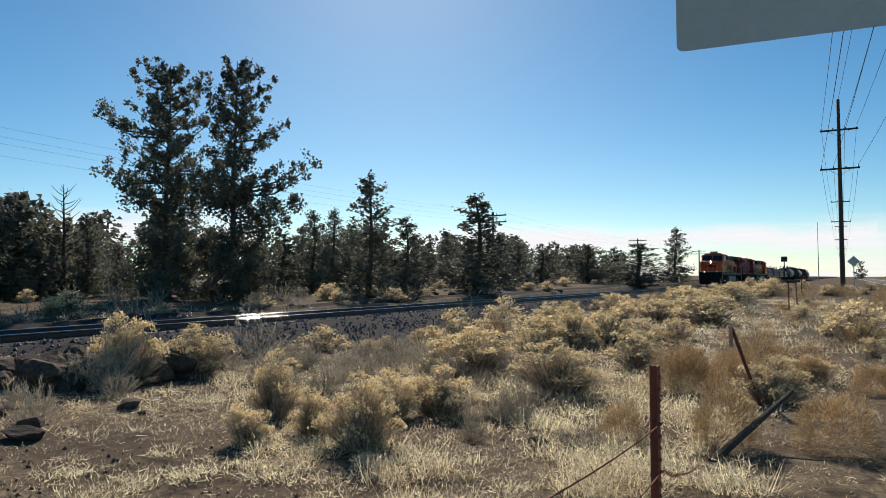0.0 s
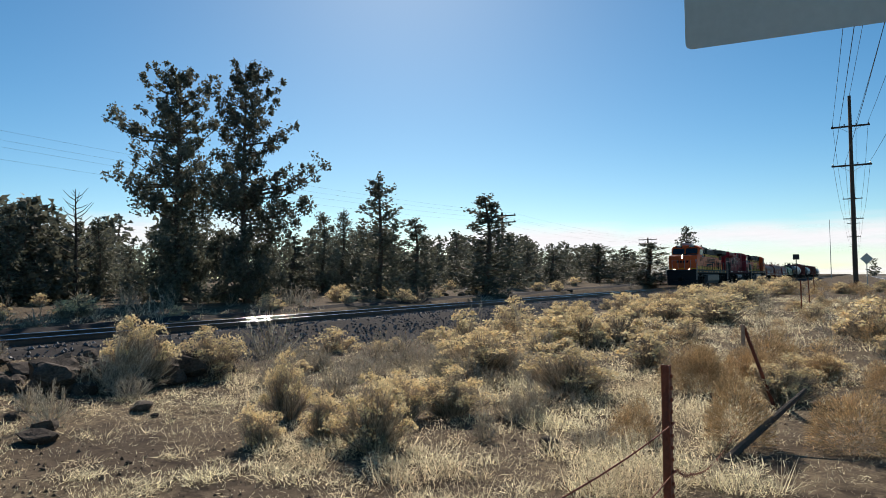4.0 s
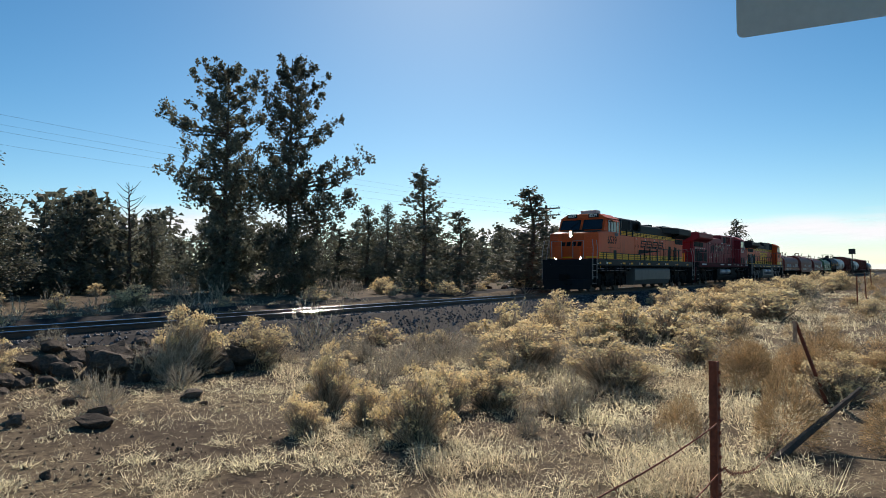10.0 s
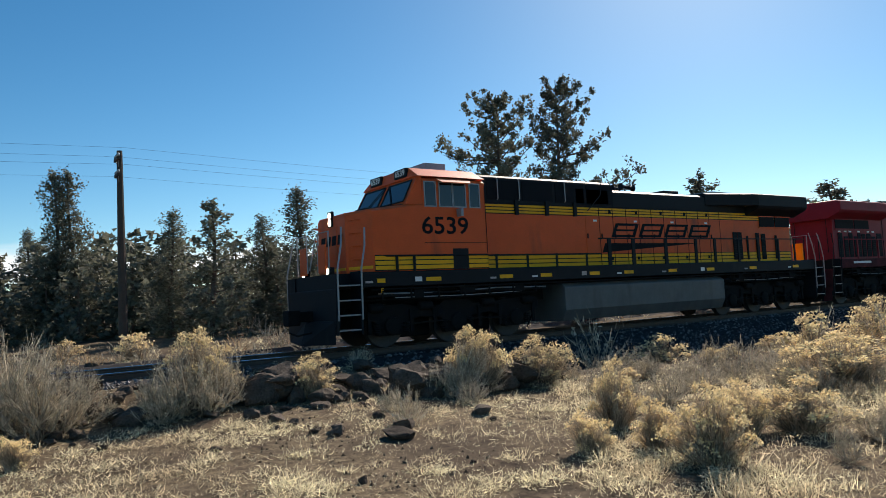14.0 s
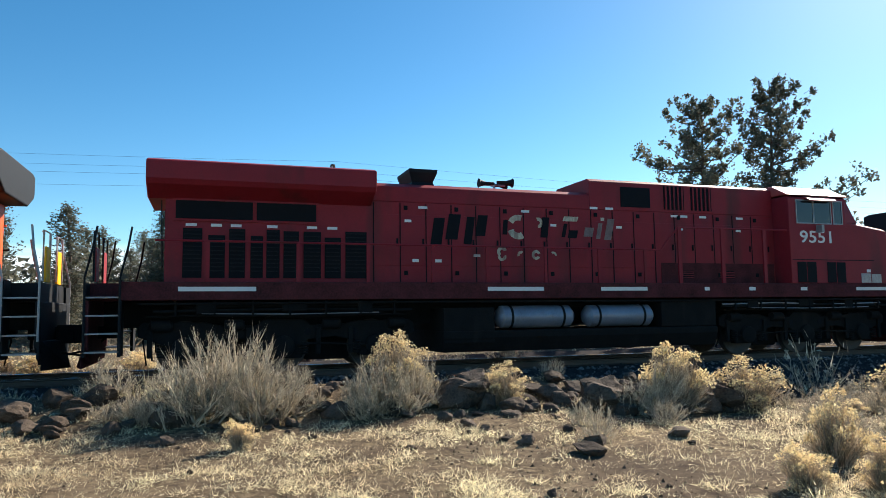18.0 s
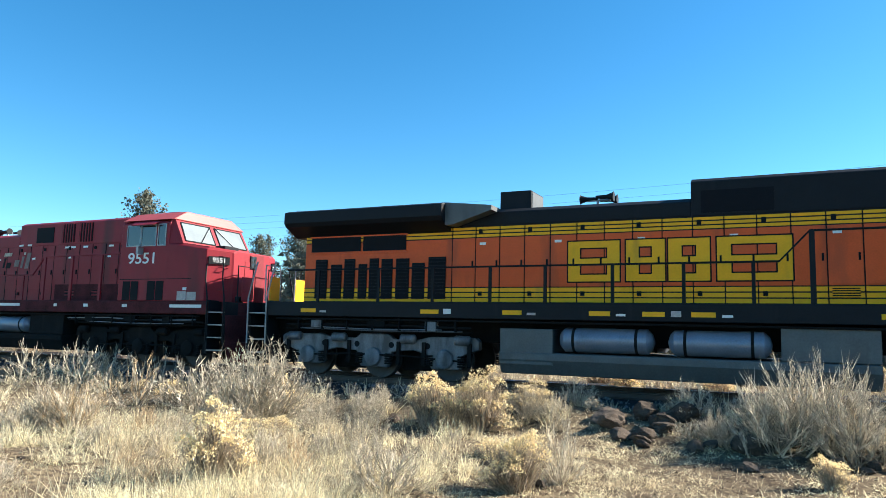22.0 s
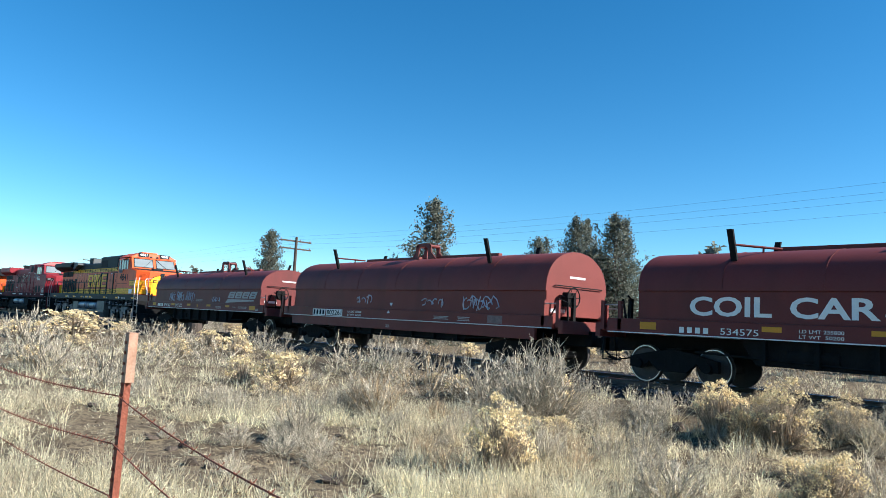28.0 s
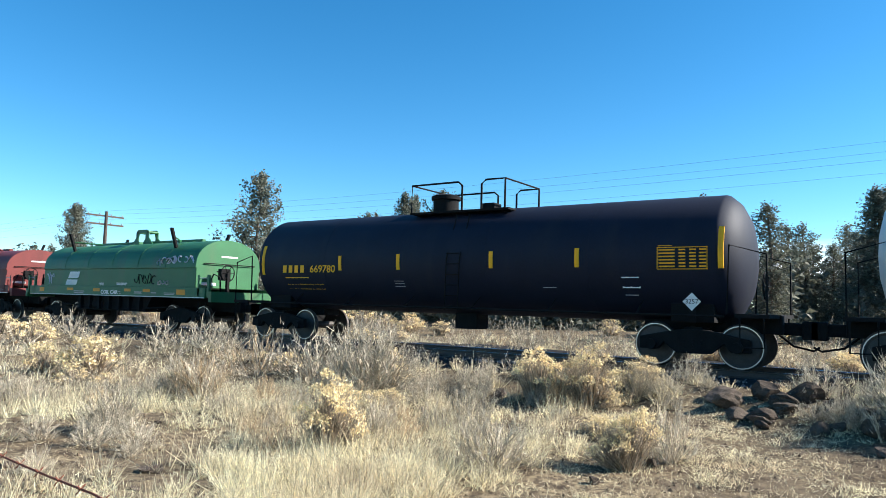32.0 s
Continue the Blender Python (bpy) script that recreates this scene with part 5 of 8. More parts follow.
def loco_truck(root, cx, material):
    """Three-axle truck: side frames with deep pedestals, journal boxes, springs, brake cylinders."""
    tr = part("truck_bolster", Shape().box(cx - 0.35, cx + 0.35, -0.95, 0.95, 0.62, 1.15), M_UNDER, root)
    for dx in (-1.98, 0, 1.98):
        wheelset(tr, cx + dx, 0.53)
    for dx in (-1.0, 1.0):
        part("traction_motor", Shape().box(cx + dx - 0.5, cx + dx + 0.5, -0.6, 0.6, 0.2, 0.85), M_UNDER, tr, bevel=0.05)
    for s in (-1, 1):
        y0, y1 = sorted((s * 0.96, s * 1.16))
        top = [(2.85, 0.98), (2.75, 1.06), (1.6, 1.06), (1.25, 0.98), (0.55, 0.98), (0.4, 1.1), (-0.4, 1.1), (-0.55, 0.98), (-1.25, 0.98), (-1.6, 1.06), (-2.75, 1.06), (-2.85, 0.98)]
        low = [(-2.85, 0.78), (-2.4, 0.62), (-2.35, 0.30), (-1.6, 0.30), (-1.52, 0.62), (-1.1, 0.72), (-0.5, 0.66), (-0.38, 0.28), (0.38, 0.28), (0.5, 0.66), (1.1, 0.72), (1.52, 0.62), (1.6, 0.30), (2.35, 0.30), (2.4, 0.62), (2.85, 0.78)]
        part("side_frame", Shape().prism_y([(cx + a, b) for a, b in low + top], y0, y1), material, tr, bevel=0.02)
        for dx in (-1.98, 0, 1.98):
            a, b = sorted((s * 1.16, s * 1.28))
            part("journal_box", Shape().lathe([(a, 0.2), (a + 0.03, 0.235), (b - 0.03, 0.215), (b, 0.13)] if s > 0 else [(a, 0.13), (a + 0.03, 0.215), (b - 0.03, 0.235), (b, 0.2)], 16, "y", (cx + dx, 0, 0.53)), material, tr, smooth=True)
            for o in (-0.42, 0.42):
                sp = Shape()
                for k in range(5):
                    sp.lathe([(0.36 + k * 0.055, 0.085), (0.36 + k * 0.055 + 0.018, 0.1), (0.36 + k * 0.055 + 0.04, 0.085)], 10, "z", (cx + dx + o, s * 1.16, 0))
                part("spring", sp, M_UNDER, tr)
        for o in (-2.4, -1.0, 1.0, 2.45):
            part("brake_cylinder", Shape().lathe([(-0.2, 0.08), (-0.19, 0.115), (0.15, 0.115), (0.2, 0.07)], 12, "x", (cx + o, s * 1.2, 0.99)), material, tr, smooth=True)
        for o in (-2.62, -1.42, -0.72, 0.72, 1.42, 2.62):
            part("brake_hanger", Shape().box(cx + o - 0.05, cx + o + 0.05, min(s * 1.165, s * 1.22), max(s * 1.165, s * 1.22), 0.36, 0.92), M_UNDER, tr, bevel=0.01)
        for o in (-1.5, -0.5, 0.5, 1.5):
            part("frame_window", Shape().lathe([(min(s * 1.161, s * 1.168), 0.075), (max(s * 1.161, s * 1.168), 0.075)], 12, "y", (cx + o, 0, 0.83)), M_DARKMARK, tr)
        part("brake_rod", Shape().tube([(cx - 2.4, s * 1.2, 0.5), (cx - 0.8, s * 1.22, 0.58), (cx + 0.8, s * 1.22, 0.58), (cx + 2.4, s * 1.2, 0.5)], 0.022, 5), M_UNDER, tr)
        part("sand_pipe", Shape().tube([(cx - 2.6, s * 1.2, 1.1), (cx - 2.75, s * 1.1, 0.7), (cx - 2.7, s * 0.8, 0.2)], 0.02), M_UNDER, tr)
        part("air_line", Shape().tube([(cx - 2.7, s * 1.22, 1.18), (cx - 0.6, s * 1.22, 1.2), (cx, s * 1.22, 1.14), (cx + 2.7, s * 1.22, 1.18)], 0.022), M_UNDER, tr)
    return tr


def step_well(root, x, d, s, rail_mat):
    """Corner stairs: treads between two stringers, with a bent grab rail."""
    y0, y1 = sorted((s * 1.0, s * 1.5))
    st = part("stairwell", Shape().box(x - 0.03, x + 0.03, y0, y1, 0.42, 1.9).box(x + d * 0.62 - 0.02, x + d * 0.62 + 0.02, y0, y1, 0.42, 1.85), M_BLK, root)
    for k in range(4):
        a, b = sorted((x, x + d * 0.62))
        part("tread", Shape().box(a, b, y0, y1, 0.5 + 0.35 * k, 0.53 + 0.35 * k), M_STEEL, st, "worn bright steel step edge")
    for o in (0.0, 0.62):
        part("grab_rail", Shape().tube([(x + d * o, s * 1.53, 0.75), (x + d * o, s * 1.55, 1.95), (x + d * (o - 0.12), s * 1.53, 2.5), (x + d * (o - 0.18), s * 1.45, 2.95)], 0.022, 6), rail_mat, st, "pale painted grab rail")


def coupler(root, x, d):
    part("coupler", Shape().box(min(x, x - d * 1.0), max(x, x - d * 1.0), -0.11, 0.11, 0.74, 1.0).box(x - 0.16, x + 0.16, -0.2, 0.16, 0.66, 1.04), M_UNDER, root, bevel=0.03)
    part("air_hose", Shape().tube([(x - d * 0.7, 0.4, 0.75), (x - d * 0.4, 0.42, 0.5), (x, 0.3, 0.42), (x + d * 0.12, 0.1, 0.5)], 0.025), M_UNDER, root)


def brand_block(root, xa, xb, z0, z1, slant, s, y, t, material, label, edge):
    """A plain block in a brand's colour: an upright frame with a cross bar, in place of a letter."""
    def slab(m, grow, ya, yb, name, parent):
        a, b = sorted((s * ya, s * yb))
        h, w = z1 - z0, t + 2 * grow
        def skew(x, z):
            return x + slant * (z - z0) / h, z
        sh = Shape()
        for p, q, u, v in ((xa - grow, xa + t + grow, z0 - grow, z1 + grow), (xb - t - grow, xb + grow, z0 - grow, z1 + grow), (xa + t + grow, xb - t - grow, z1 - 0.55 * t - grow, z1 + grow), (xa + t + grow, xb - t - grow, (z0 + z1) / 2 - 0.22 * t - grow, (z0 + z1) / 2 + 0.22 * t + grow), (xa + t + grow, xb - t - grow, z0 - grow, z0 + 0.55 * t + grow)):
            if q > p:
                sh.prism_y([skew(p, u), skew(q, u), skew(q, v), skew(p, v)], a, b)
        return part(name, sh, m, parent, label)
    block = slab(material, 0.0, y, y + 0.008, "emblem_block", root)
    if edge:
        slab(edge, 0.03, y, y + 0.004, "emblem_outline", block)
    return block


def ge_locomotive(paint, style):
    """Six-axle wide-nose diesel, 22.3 m over couplers. Rear coupler at x = 0, nose towards +x, rail top at z = 0."""
    gevo, red = style == "lead", style == "red"
    label = {"lead": "orange and black freight diesel locomotive with lit headlights", "red": "faded dark red freight diesel locomotive with patched lettering",
             "rear": "orange locomotive with yellow stripes and black roof"}[style]
    root = thing("locomotive", label, "locomotive", "diesel locomotives")
    roof = M_CPRED if red else M_BLK
    sill = M_GRIME if red else M_BLK
    truck_paint = M_SILVER if style == "rear" else M_UNDER
    rails = M_BLK if red else M_STEEL
    # underframe
    part("side_sill", Shape().box(1.0, 21.1, -1.52, 1.52, 1.50, 1.87), sill, root, bevel=0.02)
    part("centre_sill", Shape().box(0.6, 21.7, -0.5, 0.5, 0.95, 1.5), M_UNDER, root)
    for x, d in ((1.0, -1), (21.1, 1)):
        part("pilot_plate", Shape().prism_x([(-1.45, 0.62), (-1.05, 0.28), (1.05, 0.28), (1.45, 0.62), (1.5, 1.5), (-1.5, 1.5)], min(x + d * 0.55, x + d * 0.65), max(x + d * 0.55, x + d * 0.65)), M_UNDER if style == "rear" else sill, root, bevel=0.02)
        part("plow", Shape().add([(x + d * 0.66, -1.4, 0.2), (x + d * 0.66, 1.4, 0.2), (x + d * 0.66, 1.4, 0.75), (x + d * 0.66, -1.4, 0.75), (x + d * 0.95, 0, 0.16), (x + d * 0.8, 0, 0.72)],
                                 [(0, 4, 5, 3), (4, 1, 2, 5), (0, 3, 2, 1), (3, 5, 2), (0, 1, 4)]), sill, root)
        coupler(root, x + d * 1.15, d)
        part("end_platform", Shape().box(min(x, x + d * 0.6), max(x, x + d * 0.6), -1.0, 1.0, 1.5, 1.86), sill, root)
        for ya, yb in ((-0.78, -0.36), (0.36, 0.78)):
            part("end_gate", Shape().box(x + d * 0.55 - 0.02, x + d * 0.55 + 0.02, ya, yb, 1.9, 2.6), M_CPRED if red else M_ORANGE if gevo and d > 0 else M_YEL, root, bevel=0.01)
        for s in (-1, 1):
            step_well(root, x, d, s, rails)
            part("end_rail", Shape().tube([(x + d * 0.55, s * 0.95, 1.9), (x + d * 0.55, s * 0.97, 2.9), (x + d * 0.55, s * 0.35, 2.9), (x + d * 0.55, s * 0.33, 1.95)], 0.022), rails, root)
    # tank and reservoirs
    tank_mat = M_TANKGREY if not red else M_UNDER
    pr = [(-1.3, 0.3), (1.3, 0.3), (1.46, 0.62), (1.46, 1.28), (1.3, 1.4), (-1.3, 1.4), (-1.46, 1.28), (-1.46, 0.62)]
    if gevo:
        part("fuel_tank", Shape().prism_x(pr, 6.9, 14.5), tank_mat, root, bevel=0.03)
    else:
        part("fuel_tank", Shape().prism_x([(y, z if z < 1 else 0.78) for y, z in pr], 7.6, 15.0), tank_mat if style == "rear" else M_UNDER, root, bevel=0.03)
        part("equipment_box", Shape().box(13.35, 15.0, -1.42, 1.42, 0.79, 1.42), tank_mat, root, bevel=0.02)
        part("equipment_box", Shape().box(7.62, 8.85, -1.44, 1.44, 0.5, 1.30), tank_mat, root, bevel=0.02)
        for s in (-1, 1):
            for xa, xb in ((8.95, 10.98), (11.25, 13.2)):
                part("air_reservoir", Shape().lathe([(xa, 0.03), (xa + 0.04, 0.16), (xa + 0.14, 0.265), (xb - 0.14, 0.265), (xb - 0.04, 0.16), (xb, 0.03)], 22, "x", (0, s * 1.2, 1.08)), M_RESERVOIR, root, smooth=True)
                for xs in (xa + 0.35, xb - 0.35):
                    part("strap", Shape().lathe([(xs - 0.03, 0.272), (xs + 0.03, 0.272)], 22, "x", (0, s * 1.2, 1.08)), M_UNDER, root)
    for s in (-1, 1):
        part("pipe", Shape().tube([(1.3, s * 1.46, 1.43), (7, s * 1.46, 1.44), (15, s * 1.46, 1.43), (20.8, s * 1.46, 1.44)], 0.025), M_UNDER, root)
        part("pipe", Shape().tube([(15.2, s * 1.42, 1.33), (17, s * 1.42, 1.36), (18.6, s * 1.4, 1.3), (20.6, s * 1.42, 1.34)], 0.02), M_STEEL, root)
        for q, (xa, xb) in enumerate(((1.6, 6.9), (15.2, 20.9))):
            for k, (dy, z, rr, m) in enumerate(((1.40, 1.28, 0.03, M_UNDER), (1.36, 1.20, 0.018, truck_paint), (1.30, 1.36, 0.024, M_UNDER), (1.43, 1.235, 0.012, M_STEEL))):
                part("pipe", Shape().tube([(xa + 0.3 * k, s * dy, z), ((xa + xb) / 2, s * dy, z + 0.03 * (-1) ** k), (xb - 0.25 * k, s * dy, z - 0.01)], rr, 5), m, root)
            for k in range(7):
                x = xa + 0.4 + (xb - xa - 0.8) * k / 6
                part("pipe_hanger", Shape().box(x - 0.02, x + 0.02, min(s * 1.32, s * 1.46), max(s * 1.32, s * 1.46), 1.18, 1.5), M_UNDER, root)
            for k, (dx, wd, hh) in enumerate(((0.8, 0.35, 0.2), (2.5, 0.5, 0.16), (4.1, 0.3, 0.24))):
                part("valve_box", Shape().box(xa + dx, xa + dx + wd, min(s * 1.28, s * 1.44), max(s * 1.28, s * 1.44), 1.42 - hh, 1.42), truck_paint if k != 1 else M_UNDER, root, bevel=0.015)
    loco_truck(root, 4.15, truck_paint)
    loco_truck(root, 18.15, truck_paint)
    # hood: lower body, black upper deck, raised forward part
    top, lift = 4.2 if red else 4.34 if gevo else 4.16, 0.07 if gevo or red else 0.08
    up = 0.08 if gevo or red else 0.06      # cab windows and roof
    c0 = 17.25 if gevo else 17.45           # back wall of the cab
    c1 = c0 + 2.02                          # its front pillars
    nf = c1 + 1.84                          # blunt face of the nose
    h0 = 1.6 if gevo else 1.75
    hood = part("hood", Shape().prism_x([(-0.92, 1.87), (0.92, 1.87), (0.92, 3.74), (-0.92, 3.74)], h0, c0), paint, root)
    part("hood_roof", Shape().prism_x([(-0.925, 3.742), (0.925, 3.742), (0.925, top - 0.1), (0.72, top), (-0.72, top), (-0.925, top - 0.1)], h0 + 0.01, 11.698), roof, root, bevel=0.02)
    r0 = 11.7
    part("raised_hood_roof", Shape().prism_x([(-0.93, 3.742), (0.93, 3.742), (0.93, 4.40 + lift), (0.80, 4.48 + lift), (-0.80, 4.48 + lift), (-0.93, 4.40 + lift)], r0, c0 - 0.01), roof, root, bevel=0.02)
    # radiator wings
    w0, w1, wz = (1.15, 4.5, 4.42) if gevo else (1.4, 6.1, 4.38 if red else 4.30)
    part("radiator_wing", Shape().prism_x([(-0.93, 3.62), (0.93, 3.62), (1.42, 3.85), (1.5, 3.95), (1.5, wz - 0.06), (1.3, wz), (-1.3, wz), (-1.5, wz - 0.06), (-1.5, 3.95), (-1.42, 3.85)], w0, w1), roof, root, bevel=0.03)
    if gevo:
        part("wing_taper", Shape().add([(4.5, -1.5, 3.95), (4.5, 1.5, 3.95), (4.5, 1.5, 4.36), (4.5, 1.3, 4.42), (4.5, -1.3, 4.42), (4.5, -1.5, 4.36), (6.9, -0.95, 3.95), (6.9, 0.95, 3.95), (6.9, 0.95, 4.36), (6.9, 0.85, 4.40), (6.9, -0.85, 4.40), (6.9, -0.95, 4.36)],
                                       [(5, 4, 3, 2, 1, 0), (6, 7, 8, 9, 10, 11)] + [(k, (k + 1) % 6, (k + 1) % 6 + 6, k + 6) for k in range(6)]), roof, root)
        # added pale plate: sunlight on the sloping roof put in as lighter colour
        part("roof_panel", Shape().prism_y([(4.0, 4.424), (6.8, 4.41), (6.8, 4.45), (6.3, 4.50), (4.3, 4.47), (4.0, 4.44)], -0.84, 0.84), M_STEEL, root, "pale plate for the sunlit top of the radiator slope")
    elif red:
        part("wing_step", Shape().prism_x([(-1.2, 3.80), (1.2, 3.80), (1.2, 3.92), (-1.2, 3.92)], w0 + 0.05, w1 - 0.1), roof, root)
    else:
        # grey in place of the roof paint: sun on this end is in the colour
        part("wing_taper", Shape().prism_y([(6.1, 3.75), (6.3, 3.75), (7.3, 4.06), (7.3, top + 0.012), (6.1, wz)], -1.3, 1.3), M_TANKGREY, root, "radiator housing end, grey for its sunlit face")
    for s in (-1, 1):
        # sloped radiator intakes under the wings
        for xa, xb in ((1.6, 2.6), (2.66, 3.66)) if gevo else ((1.95, 3.5), (3.58, 4.85)):
            y0, y1 = s * 0.932, s * 0.945
            g = part("radiator_screen", flat_side(Shape(), xa, xb, s, 0.932, 3.22, 3.6, 0.02), M_DARKMARK, root)
            part("screen_frame", flat_side(flat_side(Shape(), xa - 0.05, xb + 0.05, s, 0.93, 3.6, 3.64, 0.035), xa - 0.05, xb + 0.05, s, 0.93, 3.17, 3.21, 0.035), paint, g)
        # louvred equipment doors
        for i, (xa, wd, zh) in enumerate(((2.55, 0.14, 2.9), (3.33, 0.28, 2.95), (3.74, 0.22, 2.98), (4.45, 0.12, 2.86), (4.85, 0.26, 3.0), (5.14, 0.27, 3.0)) if gevo else
                                          ((2.1, 0.38, 3.02), (2.6, 0.34, 2.88), (3.02, 0.33, 3.02), (3.46, 0.26, 2.88), (3.79, 0.28, 3.02), (4.15, 0.33, 3.0), (4.58, 0.38, 3.0), (5.04, 0.36, 2.88), (5.5, 0.48, 3.02))):
            lv = part("louvre_panel", flat_side(Shape(), xa, xa + wd, s, 0.932, 1.98, zh, 0.012), M_DARKMARK, root)
            sl = Shape()
            z = 2.12
            while z < zh - 0.05:
                flat_side(sl, xa + 0.02, xa + wd - 0.02, s, 0.944, z, z + 0.02, 0.012)
                z += 0.085
            part("slat", sl, M_BLK, lv)
        # hinged hood doors
        for i in range(18):
            xa = 6.15 + i * 0.62
            if xa + 0.6 > (13.0 if gevo else c0 - 0.05):
                break
            d = part("hood_door", flat_side(Shape(), xa, xa + 0.6, s, 0.921, 2.28, 3.45, 0.012), paint, root, bevel=0.006)
            part("door_seam", flat_side(Shape(), xa - 0.016, xa + 0.006, s, 0.925, 1.9, 3.72, 0.011), M_DARKMARK, d, "dark gap between the doors")
            for zl in (2.06, 3.56):
                if i % 2:
                    part("hasp", flat_side(Shape(), xa + 0.08, xa + 0.17, s, 0.93, zl, zl + 0.1, 0.02), M_DARKMARK, d)
            part("latch", flat_side(Shape(), xa + 0.52, xa + 0.56, s, 0.934, 2.75, 2.9, 0.02), M_DARKMARK, d)
            if i % 3 == 1:
                part("decal", flat_side(Shape(), xa + 0.1, xa + 0.26, s, 0.934, 3.28, 3.34, 0.003), M_WHITE, d, "small white notice")
        # stripes
        if not red:
            for z0, z1 in ((1.90, 2.26), (3.46, 3.73)):
                part("stripe_ground", flat_side(Shape(), h0 + 0.005, c0 - 0.005, s, 0.9205, z0 - 0.015, z1 + 0.01, 0.003), M_BLK, hood)
                for k in range(3):
                    h = (z1 - z0) / 3
                    part("stripe", flat_side(Shape(), h0 + 0.01, c0 - 0.01, s, 0.921, z0 + h * k + 0.014, z0 + h * (k + 1) - 0.014, 0.006), M_YEL, hood, "yellow painted stripe")
        else:
            part("stripe", flat_side(Shape(), h0 + 0.01, c0 - 0.01, s, 0.921, 1.9, 2.1, 0.004), M_CPRED, hood)
        # walkway rail
        y = s * 1.47
        rail_paint = M_BLK if not red else M_CPRED
        if gevo:
            for x, wide in ((12.55, 0.07), (11.47, 0.07), (9.91, 0.07), (8.35, 0.06), (7.3, 0.06), (5.92, 0.05), (4.71, 0.05), (3.4, 0.04), (2.3, 0.04)):
                part("stanchion", Shape().box(x - wide, x + wide, y - 0.02, y + 0.02, 1.86, 2.7), rail_paint, root)
            for x in (20.1, 19.6, 17.0, 15.9, 14.8, 13.6):
                part("stanchion", Shape().box(x - 0.035, x + 0.035, min(s * 1.515, s * 1.535), max(s * 1.515, s * 1.535), 1.86, 2.26), rail_paint, root)
            part("handrail", Shape().tube([(1.6, y, 2.7), (13.0, y, 2.7)], 0.022), rail_paint, root)
            part("lower_rail", Shape().tube([(13.0, s * 1.525, 2.24), (20.4, s * 1.525, 2.24)], 0.016), rail_paint, root)
        else:
            for x in (2.6, 4.4, 5.9, 7.37, 8.68, 10.16, 11.6, 12.9):
                part("stanchion", Shape().box(x - 0.035, x + 0.035, y - 0.02, y + 0.02, 1.86, 2.7), rail_paint, root)
            part("handrail", Shape().tube([(1.6, y, 2.7), (13.36, y, 2.7), (13.9, y, 3.28), (17.4, s * 1.45, 3.3)], 0.024), rail_paint, root)
            for x in (13.93, 15.25, 16.6):
                part("stanchion", Shape().box(x - 0.05, x + 0.05, y - 0.025, y + 0.025, 1.86, 3.28), rail_paint, root)
            for x in (14.27, 15.58):
                vent = part("step_vent", flat_side(Shape(), x, x + 0.47, s, 0.93, 2.02, 2.22, 0.012), M_DARKMARK, root)
                for k in range(4):
                    part("vent_slat", flat_side(Shape(), x, x + 0.47, s, 0.942, 2.035 + 0.047 * k, 2.055 + 0.047 * k, 0.012), M_YEL if not red else M_CPRED, vent)
        # blower and air intake grilles on the raised part
        for xa, xb, za, zb, bars in ((11.9, 13.3, 3.8, 4.28, 0), (15.37, 15.98, 3.78, 4.38, 5), (16.2, 16.6, 4.18, 4.4, 4), (16.75, 17.02, 3.84, 4.4, 2)) if not red else ((12.6, 13.48, 3.84, 4.36, 0), (13.9, 14.53, 3.82, 4.44, 5), (14.75, 15.4, 3.82, 4.44, 5)):
            if gevo and xa > 12:
                continue
            g = part("intake_grille", flat_side(Shape(), xa, xb, s, 0.932, za, zb, 0.012), M_DARKMARK, root)
            for k in range(bars):
                xk = xa + (xb - xa) * (k + 0.5) / bars
                part("grille_bar", flat_side(Shape(), xk - 0.02, xk + 0.02, s, 0.944, za, zb, 0.02), roof, g)
        if gevo:
            for k in range(4):
                xa = 16.75 - 1.3 * k
                part("intake_screen", flat_side(Shape(), xa - 1.18, xa, s, 0.932, 3.84, 4.42, 0.012), M_DARKMARK, root)
            for x in (16.4, 15.6, 13.8):
                part("grab_iron", Shape().tube([(x, s * 0.95, 3.84), (x, s * 0.99, 3.88), (x, s * 0.99, 4.42), (x, s * 0.95, 4.46)], 0.018, 5), M_STEEL, root, "pale grab iron")
            for x in (16.95, 15.72, 14.55, 13.4):
                part("hood_bracket", flat_side(Shape(), x - 0.06, x + 0.06, s, 0.932, 3.42, 3.85, 0.06), M_BLK, root)
            part("handrail", Shape().tube([(12.2, s * 0.97, 4.5), (12.3, s * 1.0, 4.1), (12.9, s * 1.0, 3.6)], 0.018, 5), M_BLK, root)
        if red:
            for xa in (11.7, 12.15, 14.1, 14.4, 15.0, 16.2, 9.8, 7.2, 2.15, 2.65, 3.05, 3.8, 4.65, 5.1):
                part("decal", flat_side(Shape(), xa, xa + 0.22, s, 0.936, 3.62 if xa > 14 else 3.75 if xa > 11 else 3.6 if xa > 6 else 3.06, 3.68 if xa > 14 else 3.81 if xa > 11 else 3.66 if xa > 6 else 3.12, 0.003), M_WHITE, root, "small white notice")
